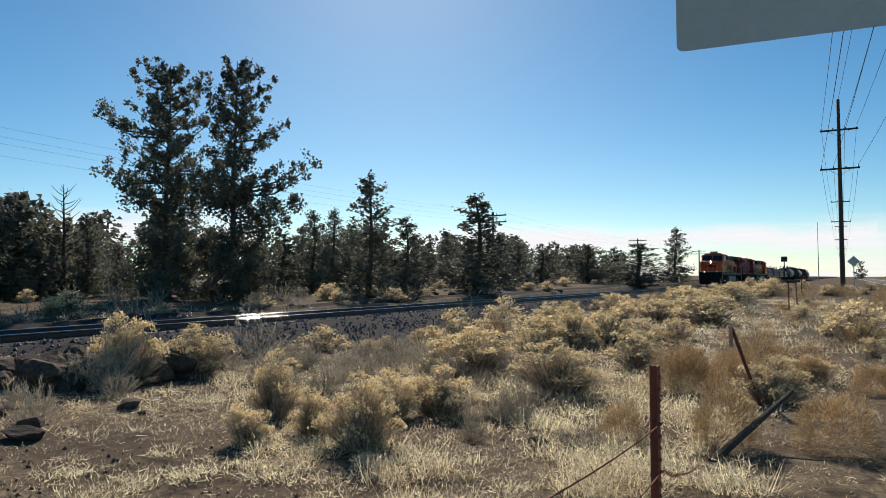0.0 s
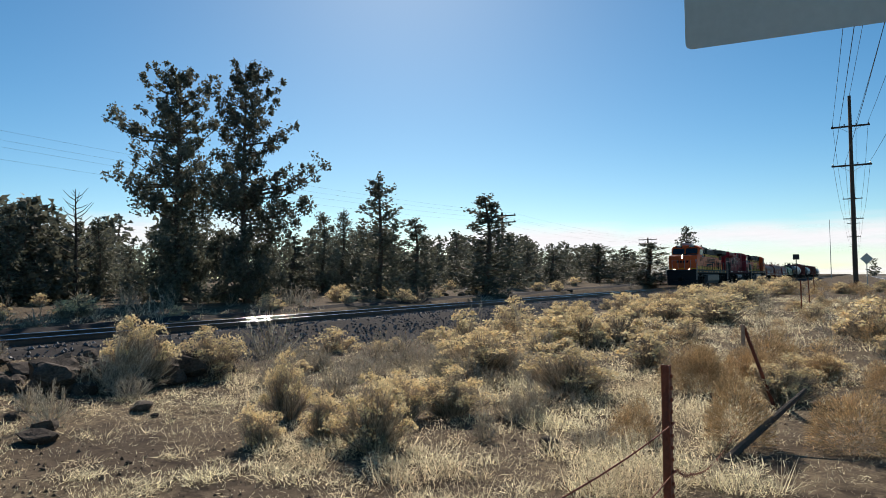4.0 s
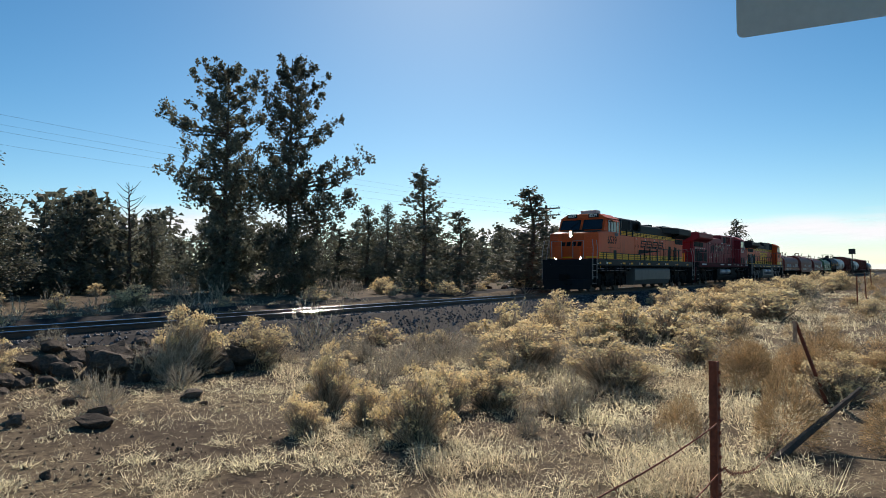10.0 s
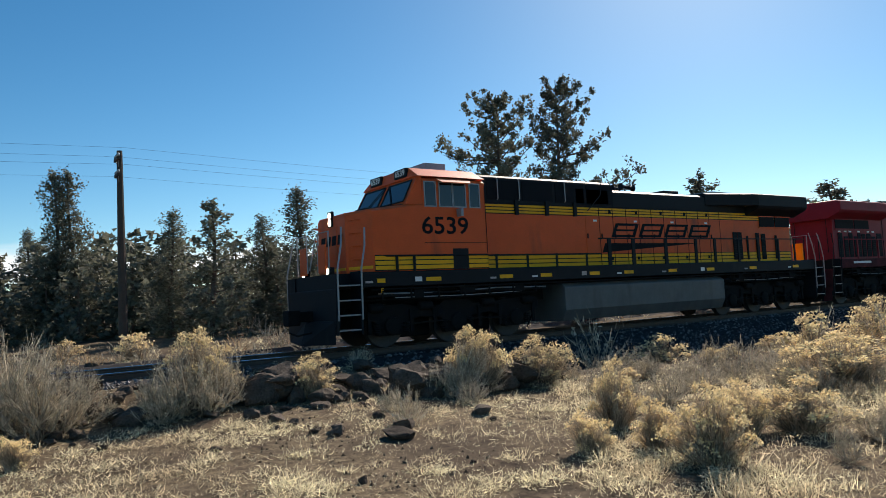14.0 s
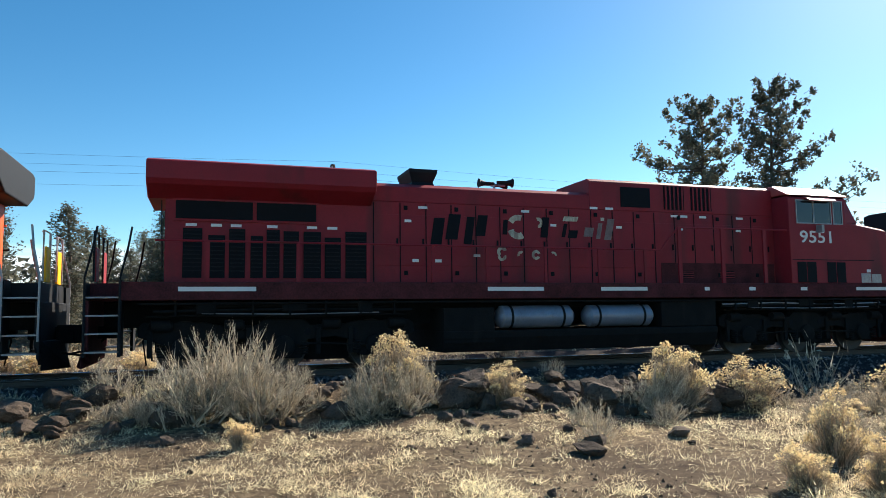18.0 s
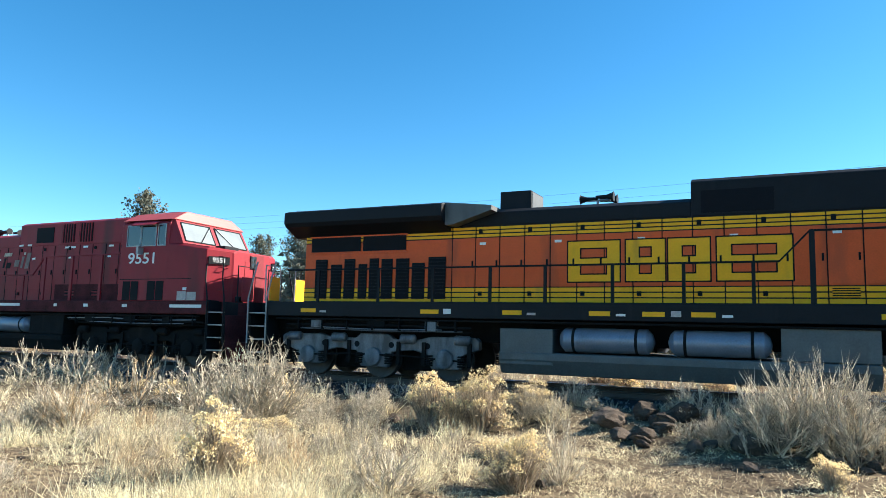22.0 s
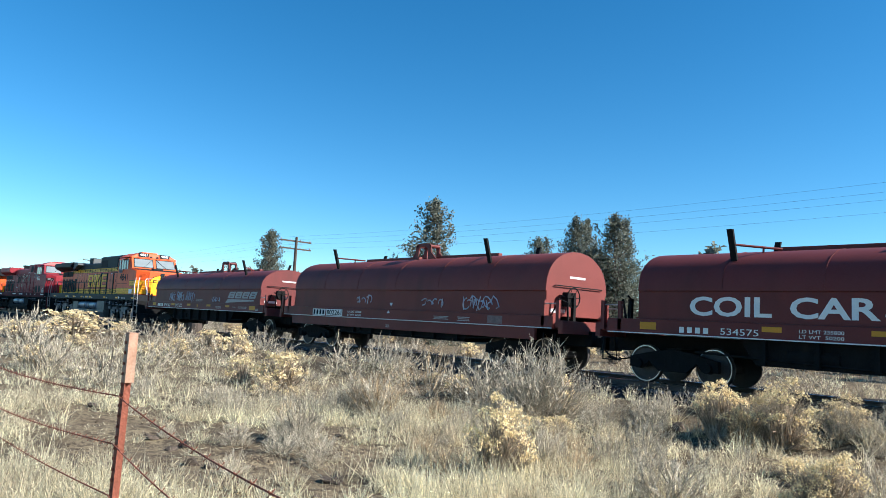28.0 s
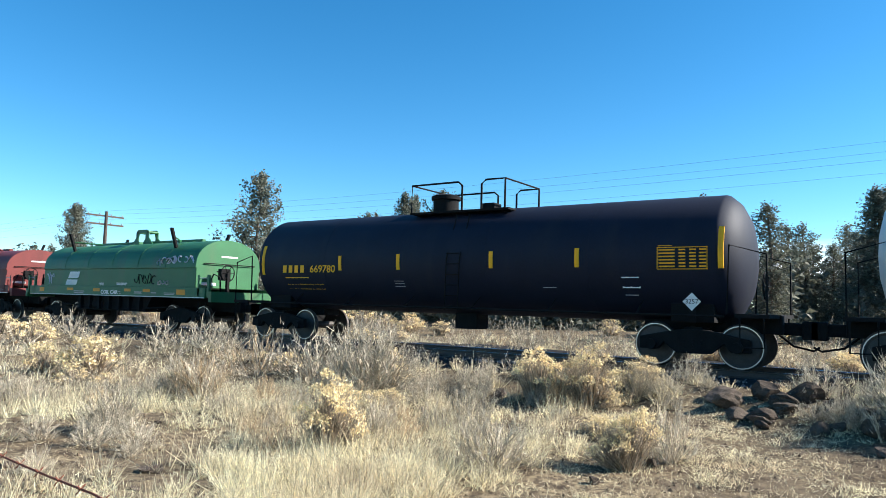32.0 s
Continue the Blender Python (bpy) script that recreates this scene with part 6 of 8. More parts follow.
        # sill reflectors
        for k, (x, wd) in enumerate({"lead": ((20.45, 0.22), (18.82, 0.46), (16.46, 0.46), (15.03, 0.42), (13.1, 0.42), (11.6, 0.42), (9.5, 0.42), (7.5, 0.42), (5.0, 0.42), (2.2, 0.4)),
                                     "rear": ((2.12, 0.47), (5.62, 0.48), (7.7, 0.46), (9.67, 0.45), (10.78, 0.45), (11.74, 0.46), (15.0, 0.46), (17.52, 0.46), (20.55, 0.46)),
                                     "red": ((2.05, 1.5), (8.66, 1.41), (11.6, 1.3), (19.65, 1.22), (16.0, 0.2), (17.7, 0.22), (14.6, 0.15))}[style]):
            part("reflector", flat_side(Shape(), x, x + wd, s, 1.521, 1.68 if red else 1.60, 1.77 if red else 1.70, 0.004), M_YEL if not red else M_WHITE, root, "yellow reflective sill marker" if not red else "white sill marker")
            if not red:
                part("decal", flat_side(Shape(), x + wd + 0.12, x + wd + 0.32, s, 1.521, 1.60, 1.72 if k % 3 == 1 else 1.65, 0.003), M_WHITE if k % 2 else M_FADED, root)
        if style == "rear":
            for k in range(3):
                part("stencil", flat_side(Shape(), 18.65 + 0.29 * k, 18.87 + 0.29 * k, s, 1.521, 1.6, 1.67, 0.003), M_FADED, root)
    # roof details
    if red:
        part("smokestack", Shape().add([(x, y, z) for z, g in ((top, 0.0), (top + 0.12, -0.04), (top + 0.34, 0.05), (top + 0.42, 0.05)) for x, y in ((7.15 - g, -0.5 - g), (7.75 + g, -0.5 - g), (7.75 + g, 0.5 + g), (7.15 - g, 0.5 + g))],
                                       [(3, 2, 1, 0), (12, 13, 14, 15)] + [(4 * q + k, 4 * q + (k + 1) % 4, 4 * q + 4 + (k + 1) % 4, 4 * q + 4 + k) for q in range(3) for k in range(4)]), M_BLK, root)
    else:
        sx = 7.75 if gevo else 7.2
        part("smokestack", Shape().box(sx, sx + 0.8, -0.48, 0.48, top - 0.02, top + (0.16 if gevo else 0.48)), M_BLK, root, bevel=0.02)
        # added grey plate that paints the light falling on the stack's end face
        part("stack_cover", Shape().box(sx + 0.802, sx + 0.812, -0.42, 0.42, top + 0.01, top + (0.14 if gevo else 0.45)), M_TANKGREY, root, "grey plate for the lit end of the stack")
    hx0 = 10.0 if gevo else 9.5
    horn = part("horn", Shape().tube([(hx0, 0, top), (hx0, 0, top + 0.22)], 0.035).tube([(hx0 - 0.3, 0, top + 0.22), (hx0 + 0.3, 0, top + 0.22)], 0.025), M_STEEL, root)
    for o in (-0.2, 0, 0.2):
        part("bell", Shape().lathe([(hx0, 0.04), (hx0 + 0.25, 0.05), (hx0 + 0.40, 0.10), (hx0 + 0.42, 0.12)] if o else [(hx0 - 0.42, 0.12), (hx0 - 0.40, 0.10), (hx0 - 0.25, 0.05), (hx0, 0.04)], 12, "x", (0, o, top + 0.26)), M_BLK, horn)
    for k in range(7):
        part("lift_lug", Shape().box(2.2 + k * 2.2, 2.3 + k * 2.2, 0.6, 0.66, (top if 2.2 + k * 2.2 < 11.6 else 4.48) - 0.01, (top if 2.2 + k * 2.2 < 11.6 else 4.48) + 0.07), M_BLK, root)
    # cab
    part("cab", Shape().prism_x([(-1.5, 1.872), (1.5, 1.872), (1.5, 4.1 + up), (1.42, 4.16 + up), (-1.42, 4.16 + up), (-1.5, 4.1 + up)], c0, c1 - 0.02), paint, root, bevel=0.02)
    # the red unit's roof takes the lighter red that has sunlight in it
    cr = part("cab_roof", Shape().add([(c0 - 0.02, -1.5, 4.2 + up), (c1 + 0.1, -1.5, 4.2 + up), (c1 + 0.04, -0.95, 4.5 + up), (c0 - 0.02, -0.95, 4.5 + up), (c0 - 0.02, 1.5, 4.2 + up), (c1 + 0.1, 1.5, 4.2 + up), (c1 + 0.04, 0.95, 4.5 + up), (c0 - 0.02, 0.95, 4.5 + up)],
                                     [(0, 1, 2, 3), (5, 4, 7, 6), (3, 2, 6, 7), (0, 3, 7, 4), (1, 5, 6, 2), (0, 4, 5, 1)]), M_CPRED_SUNLIT if red else paint, root, bevel=0.02)
    part("air_conditioner", Shape().box(c0 + 0.55, c0 + 1.25, -0.5, 0.5, 4.55, 4.86 if gevo else 4.70), M_STEEL if gevo else paint, cr, bevel=0.03)
    # nose, lofted between the cab front and the blunt face
    secs = [(c1 - 0.05, 1.5, 3.62), (c1 + 1.45, 1.495, 3.41), (nf - 0.04, 0.85, 3.38), (nf, 0.8, 3.36)]
    vs, fs = [], []
    for x, w, zt in secs:
        vs += [(x, -w, 1.87), (x, w, 1.87), (x, w, zt - 0.07), (x, w - 0.1, zt), (x, -w + 0.1, zt), (x, -w, zt - 0.07)]
    for i in range(3):
        fs += [(i * 6 + k, i * 6 + (k + 1) % 6, i * 6 + 6 + (k + 1) % 6, i * 6 + 6 + k) for k in range(6)]
    fs += [tuple(range(5, -1, -1)), tuple(range(18, 24))]
    nose = part("nose", Shape().add(vs, fs), paint, root, bevel=0.02)
    # sloped windshield panel between nose and roof
    ws = part("windshield_panel", Shape().add([(c1 - 0.03, -1.49, 3.56), (c1 + 0.46, -1.42, 3.56), (c1 + 0.46, 1.42, 3.56), (c1 - 0.03, 1.49, 3.56), (c1 - 0.03, -1.45, 4.2 + up), (c1 + 0.06, -1.4, 4.2 + up), (c1 + 0.06, 1.4, 4.2 + up), (c1 - 0.03, 1.45, 4.2 + up)],
                                              [(0, 3, 2, 1), (0, 1, 5, 4), (1, 2, 6, 5), (2, 3, 7, 6), (3, 0, 4, 7), (4, 5, 6, 7)]), paint, root)
    nrm = Vector((0.64 + up, 0, 0.40)).normalized()
    zw = 4.12 + up

    def on_panel(z):
        return c1 + 0.46 - 0.4 * (z - 3.56) / (0.64 + up) + 0.003
    for s in (-1, 1):
        q = [(on_panel(3.64), s * 0.1, 3.64), (on_panel(3.64), s * 1.3, 3.64), (on_panel(zw), s * 1.25, zw), (on_panel(zw), s * 0.1, zw)]
        off = [tuple(Vector(v) + nrm * 0.012) for v in q]
        wn_ = part("windshield", Shape().add(q + off, [(0, 1, 2, 3), (4, 5, 6, 7), (0, 1, 5, 4), (1, 2, 6, 5), (2, 3, 7, 6), (3, 0, 4, 7)]), M_GLASS if gevo else M_SKYGLASS, ws)
        for i in range(4):
            part("windshield_frame", Shape().tube([Vector(off[i]), Vector(off[(i + 1) % 4])], 0.02, 5), M_BLK, wn_)
        part("wiper", Shape().tube([Vector(off[3]) + nrm * 0.02, Vector(off[0]).lerp(Vector(off[1]), 0.5) + nrm * 0.02], 0.012, 4), M_UNDER, wn_)
        # cab side windows
        for xa, xb in ((c0 + 0.27, c0 + 0.82), (c0 + 0.87, c0 + 1.44), (c0 + 1.56, c0 + 1.84)) if red else ((c0 + 0.22, c0 + 0.52), (c0 + 0.68, c0 + 1.05), (c0 + 1.10, c0 + 1.48), (c0 + 1.62, c0 + 1.93)):
            wd = part("cab_window", flat_side(Shape(), xa, xb, s, 1.501, 3.44 + up, 4.04 + up, 0.006), M_GLASS, root)
            fr = Shape()
            for a, b, c, d in ((xa - 0.03, xb + 0.03, 3.41 + up, 3.44 + up), (xa - 0.03, xb + 0.03, 4.04 + up, 4.07 + up), (xa - 0.03, xa, 3.44 + up, 4.04 + up), (xb, xb + 0.03, 3.44 + up, 4.04 + up)):
                flat_side(fr, a, b, s, 1.501, c, d, 0.02)
            part("window_frame", fr, M_STEEL, wd, "bright metal window frame")
        part("sun_visor", Shape().add([(c0 + 0.5, s * 1.5, 4.14 + up), (c0 + 1.6, s * 1.5, 4.14 + up), (c0 + 1.5, s * 1.68, 4.02 + up), (c0 + 0.6, s * 1.68, 4.02 + up), (c0 + 0.5, s * 1.5, 4.16 + up), (c0 + 1.6, s * 1.5, 4.16 + up), (c0 + 1.5, s * 1.68, 4.04 + up), (c0 + 0.6, s * 1.68, 4.04 + up)],
                                      [(0, 1, 2, 3), (4, 5, 6, 7), (0, 1, 5, 4), (1, 2, 6, 5), (2, 3, 7, 6), (3, 0, 4, 7)]), paint, root)
        part("mirror", Shape().box(c0 + 0.9, c0 + 0.98, min(s * 1.52, s * 1.72), max(s * 1.52, s * 1.72), 3.25, 3.45), M_STEEL, root)
        if not red:
            part("stripe_ground", flat_side(Shape(), c0 + 0.005, c1 + 1.43, s, 1.5005, 1.885, 2.275, 0.003), M_BLK, root)
            if style == "rear":
                part("stripe_ground", flat_side(Shape(), c1 + 0.38, c1 + 1.42, s, 1.497, 2.41, 2.76, 0.006), M_BLK, nose)
            for k in range(3):
                part("stripe", flat_side(Shape(), c0 + 0.01, c1 + 1.42, s, 1.501, 1.9 + 0.12 * k + 0.012, 1.9 + 0.12 * k + 0.108, 0.006), M_YEL, root, "yellow painted stripe")
                if style == "rear":
                    part("stripe", flat_side(Shape(), c1 + 0.4, c1 + 1.41, s, 1.4985, 2.43 + 0.105 * k, 2.43 + 0.105 * k + 0.09, 0.008), M_YEL, nose, "yellow painted stripe")
        else:
            for xa in (17.65, 18.68):
                for xb in (xa, xa + 0.34):
                    part("vent_grille", flat_side(Shape(), xb, xb + 0.31, s, 1.501, 1.89, 2.45, 0.008), M_DARKMARK, root)
            for xa, za in ((19.89, 2.15), (20.27, 2.13)):
                part("notice_board", flat_side(Shape(), xa, xa + 0.35, s, 1.499, 1.89, za, 0.008), M_FADED, root, "weathered white stencilled notice")
            part("notice_board", flat_side(Shape(), 20.1, 20.24, s, 1.499, 2.18, 2.26, 0.008), M_WHITE, root)
            part("cab_seam", flat_side(Shape(), c0 + 0.05, 20.4, s, 1.5005, 2.50, 2.52, 0.004), M_DARKMARK, root)
        if style == "rear":
            part("notice_board", flat_side(Shape(), c1 + 0.42, c1 + 1.0, s, 1.5, 1.93, 2.2, 0.012), M_WHITE, root, "white stencilled notice")
        if not red:
            part("cab_seam", flat_side(Shape(), c0 + 0.04, c0 + 2.0, s, 1.5005, 2.56, 2.575, 0.004), M_DARKMARK, root)
            part("door_edge", flat_side(Shape(), c0 + 0.01, c0 + 0.03, s, 1.5005, 2.3, 4.1, 0.004), M_DARKMARK, root)
        if gevo:
            part("cab_door", flat_side(Shape(), c1 - 1.36, c1 - 0.87, s, 1.502, 1.88, 2.42, 0.009), M_BLK, root)
            letters("lettering", "F", 0.18, M_YEL, root, UP(20.55, s * 1.53, 1.4))
    # front face: head lamps, number boards, ditch lights, grab irons
    hl_z = 3.30 if gevo else 3.08
    hx = nf + 0.02
    hl = part("headlight", Shape().box(hx - 0.06, hx + 0.02, -0.13, 0.13, hl_z - 0.2, hl_z + 0.2), M_BLK, root, bevel=0.02)
    for dz in (-0.09, 0.09):
        part("lens", Shape().lathe([(hx + 0.02, 0.085), (hx + 0.022, 0.08), (hx + 0.023, 0.02)], 14, "x", (0, 0, hl_z + dz)), M_LAMP if gevo else M_GLASS, hl)
    for s in (-1, 1):
        if red:
            d, n = Vector((0.477, -0.879 * s, 0)) * 0.3, Vector((0.879, 0.477 * s, 0)) * 0.035
            o = Vector((c1 + 1.63, s * 1.18, 0))
            cs = [o - d - n, o + d - n, o + d + n, o - d + n]
            nb = part("number_board", Shape().add([(c.x, c.y, 2.93) for c in cs] + [(c.x, c.y, 3.15) for c in cs], [(3, 2, 1, 0), (4, 5, 6, 7), (0, 1, 5, 4), (1, 2, 6, 5), (2, 3, 7, 6), (3, 0, 4, 7)]), M_BLK, root)
            letters("board_number", "9551", 0.2, M_WHITE, nb, pose(o.x + n.x * 1.1, o.y + n.y * 1.1, 3.04, 90, 0, 90 + 28.5 * s))
        else:
            nb = part("number_board", Shape().box(c1 - 0.1, c1 + 0.12, min(s * 0.35, s * 0.98), max(s * 0.35, s * 0.98), 4.26 + up, 4.5 + up), M_BLK, root, bevel=0.02)
            letters("board_number", {"lead": "6539", "red": "9551", "rear": "4841"}[style], 0.22, M_WHITE, nb, pose(c1 + 0.124, s * 0.665, 4.38 + up, 90, 0, 90), squeeze=1.15, bold=0.02)
        dl = part("ditch_light", Shape().box(21.45, 21.6, s * 0.74 - 0.1, s * 0.74 + 0.1, 1.84, 2.04), M_BLK, root, bevel=0.02)
        part("lens", Shape().lathe([(21.6, 0.08), (21.602, 0.075), (21.603, 0.02)], 14, "x", (0, s * 0.74, 1.94)), M_LAMP if gevo else M_GLASS, dl)
        for k in range(4):
            z = 2.2 + 0.32 * k
            part("grab_iron", Shape().tube([(nf - 0.1, s * 0.95, z), (nf, s * 1.02, z), (nf - 0.08, s * 1.16, z), (nf - 0.22, s * 1.18, z)], 0.014, 5), paint, nose)
        part("hood_end_ladder", Shape().tube([(1.7, s * 0.7, 2.2), (1.66, s * 0.7, 3.7)], 0.014, 5), rails, root)
    part("nose_door", Shape().box(nf, nf + 0.015, -0.34, 0.34, 1.95, 3.1), paint, nose, bevel=0.008)
    part("bell_housing", Shape().box(c1 + 0.6, c1 + 1.0, -0.3, 0.3, 3.45, 3.6), M_BLK, nose, bevel=0.02)
    part("nose_top_panel", Shape().add([(c1 + 0.47, -1.36, 3.552), (c1 + 1.42, -1.36, 3.425), (c1 + 1.42, 1.36, 3.425), (c1 + 0.47, 1.36, 3.552), (c1 + 0.47, -1.36, 3.562), (c1 + 1.42, -1.36, 3.435), (c1 + 1.42, 1.36, 3.435), (c1 + 0.47, 1.36, 3.562)],
                                       [(0, 1, 2, 3), (4, 5, 6, 7), (0, 1, 5, 4), (1, 2, 6, 5), (2, 3, 7, 6), (3, 0, 4, 7)]), M_BLK if not red else M_CPRED, nose, "dull dark anti-glare panel")
    if not red:
        # front striping and emblem, plain shapes in their colours
        part("nose_stripe", Shape().box(nf + 0.016, nf + 0.022, -0.78, 0.78, 1.95, 2.35 if style == "rear" else 2.02), M_YEL, nose, "yellow nose band")
        for s in (-1, 1):
            q = [(c1 + 1.47, s * 1.48, 1.95), (nf - 0.03, s * 0.86, 1.95), (nf - 0.03, s * 0.86, 2.34 if style == "rear" else 2.02), (c1 + 1.47, s * 1.48, 2.3 if style == "rear" else 2.02)]
            o = Vector((0.006, s * 0.004, 0))
            part("nose_stripe", Shape().add(q + [tuple(Vector(v) + o) for v in q], [(0, 1, 2, 3), (4, 5, 6, 7), (0, 1, 5, 4), (1, 2, 6, 5), (2, 3, 7, 6), (3, 0, 4, 7)]), M_YEL, nose, "yellow nose band")
        if style == "rear":
            for grow, xo, m, lb in ((0.035, 0.018, M_DARKMARK, "dark ring round the disc"), (0.0, 0.024, M_YEL, "oval yellow brand disc")):
                pts = [((0.72 + grow) * math.cos(2 * math.pi * k / 36), 2.72 + (0.40 + grow) * math.sin(2 * math.pi * k / 36)) for k in range(36)]
                part("emblem_disc", Shape().prism_x(pts, nf + 0.004, nf + xo), m, nose, lb)
            for k in range(4):
                y = -0.56 + 0.3 * k
                part("emblem", Shape().box(nf + 0.025, nf + 0.029, y, y + 0.22, 2.66, 2.70).box(nf + 0.025, nf + 0.029, y, y + 0.22, 2.80, 2.84).box(nf + 0.025, nf + 0.029, y, y + 0.06, 2.70, 2.80), M_DARKMARK, nose, "dark brand block")
            for s in (-1, 1):
                for k in range(4):
                    z = 2.36 + 0.105 * k
                    q = [(c1 + 1.46, s * 1.48, z), (nf - 0.03, s * 0.86, z), (nf - 0.03, s * 0.86, z + 0.085), (c1 + 1.46, s * 1.48, z + 0.085)]
                    o = Vector((0.006, s * 0.004, 0))
                    part("nose_stripe", Shape().add(q + [tuple(Vector(v) + o) for v in q], [(0, 1, 2, 3), (4, 5, 6, 7), (0, 1, 5, 4), (1, 2, 6, 5), (2, 3, 7, 6), (3, 0, 4, 7)]), M_YEL, nose, "yellow nose stripe")
                    part("nose_line", Shape().box(nf + 0.016, nf + 0.02, min(s * 0.6, s * 0.79), max(s * 0.6, s * 0.79), z, z + 0.085), M_YEL, nose)
                part("nose_rail", Shape().tube([(21.62, s * 0.98, 1.9), (21.5, s * 1.0, 2.3), (nf - 0.02, s * 1.02, 2.75), (nf - 0.05, s * 0.9, 2.9)], 0.024), M_WHITE, root, "white bent hand rail")
                part("number_light", Shape().box(c1 + 0.05, c1 + 0.1, s * 0.2 - 0.08, s * 0.2 + 0.08, 4.3, 4.4), M_BLK, root)
        else:
            for k in range(4):
                y = -0.62 + 0.33 * k
                part("emblem", Shape().prism_x([(y, 2.62), (y + 0.24, 2.62), (y + 0.3, 2.86), (y + 0.06, 2.86)], nf + 0.016, nf + 0.022), M_DARKMARK, nose, "dark brand block")
    # numbers and emblems on the sides
    for s in (-1, 1):
        num = {"lead": "6539", "red": "9551", "rear": "4841"}[style]
        x = c0 + {"lead": 1.34, "red": 0.94, "rear": 1.35}[style]
        letters("road_number", num, {"lead": 0.62, "red": 0.46, "rear": 0.62}[style], M_WHITE if red else M_DARKMARK, root, UP(x, s * 1.503, {"lead": 2.99, "red": 3.12, "rear": 2.945}[style]), squeeze={"lead": 1.2, "red": 1.33, "rear": 1.36}[style], bold=0.012)
        y0, y1 = sorted((s * 0.938, s * 0.944))
        if style == "rear":
            for k, (xa, xb) in enumerate(((9.05, 10.2), (10.34, 11.16), (11.23, 12.06), (12.2, 13.6))):
                brand_block(root, xa, xb, 2.38, 3.28, 0.0, s, 0.937, 0.27, M_YEL, "yellow brand block with a dark outline", M_DARKMARK)
        elif gevo:
            for k in range(4):
                xa = 10.75 - 1.28 * k
                brand_block(root, xa, xa + 1.1, 2.79, 3.24, -0.24 * s, s, 0.937, 0.14, M_DARKMARK, "dark slanted brand block", None)
            part("emblem_swoosh", Shape().prism_y([(7.35, 2.60), (12.3, 2.30), (12.15, 2.60)], y0, y1), M_DARKMARK, root, "dark tapering brand stroke")
        else:
            # flaking cream fragments of painted-over lettering
            for cx, cz, r0, r1, a0, a1 in ((9.72, 3.24, 0.14, 0.30, 200, 300), (9.72, 3.24, 0.16, 0.30, 70, 150), (10.25, 3.36, 0.05, 0.13, -90, 110), (9.28, 2.63, 0.05, 0.13, 20, 240), (9.28, 2.52, 0.04, 0.11, 180, 380), (10.18, 2.57, 0.05, 0.12, 20, 330), (10.64, 2.56, 0.05, 0.1, 0, 120), (9.78, 2.56, 0.04, 0.1, 60, 200)):
                n = 10
                ring = [(cx + r1 * math.cos(radians(a0 + (a1 - a0) * k / n)), cz + r1 * math.sin(radians(a0 + (a1 - a0) * k / n))) for k in range(n + 1)]
                ring += [(cx + r0 * math.cos(radians(a0 + (a1 - a0) * k / n)), cz + r0 * math.sin(radians(a0 + (a1 - a0) * k / n))) for k in range(n, -1, -1)]
                part("patched_lettering", Shape().prism_y(ring, y0, y1), M_CREAM, root, "flaking cream lettering fragment")
            for xa, xb, z0, z1, sk, m in ((10.92, 11.32, 3.42, 3.54, 0.05, M_CREAM), (10.88, 10.98, 3.02, 3.36, 0.08, M_DARKMARK), (11.05, 11.3, 3.0, 3.2, 0.05, M_DARKMARK), (9.3, 9.42, 3.05, 3.4, 0.03, M_DARKMARK), (10.3, 10.5, 3.0, 3.5, 0.06, M_DARKMARK), (11.5, 11.75, 3.05, 3.28, 0.05, M_DUSKY), (11.85, 11.97, 3.0, 3.4, 0.08, M_DUSKY),
                                      (12.08, 12.28, 2.98, 3.52, 0.12, M_DUSKY), (7.48, 7.75, 2.75, 3.4, 0.1, M_DARKMARK), (7.85, 8.15, 2.9, 3.5, 0.1, M_DARKMARK), (8.3, 8.5, 2.8, 3.45, 0.1, M_DARKMARK), (8.6, 8.85, 3.0, 3.5, 0.08, M_DARKMARK), (12.0, 12.1, 3.46, 3.54, 0.0, M_CREAM), (8.55, 8.72, 2.5, 2.56, 0, M_FADED), (7.05, 7.2, 2.36, 2.43, 0, M_WHITE), (7.6, 7.75, 2.36, 2.43, 0, M_WHITE)):
                part("patched_lettering", Shape().prism_y([(xa, z0), (xb, z0), (xb + sk, z1), (xa + sk, z1)], y0, y1), m, root, "painted-over lettering patch")
            part("grime_panel", flat_side(Shape(), 13.75, c0 - 0.05, s, 0.9335, 1.89, 2.42, 0.003), M_GRIME, root, "brown grimy lower panel")
    return root


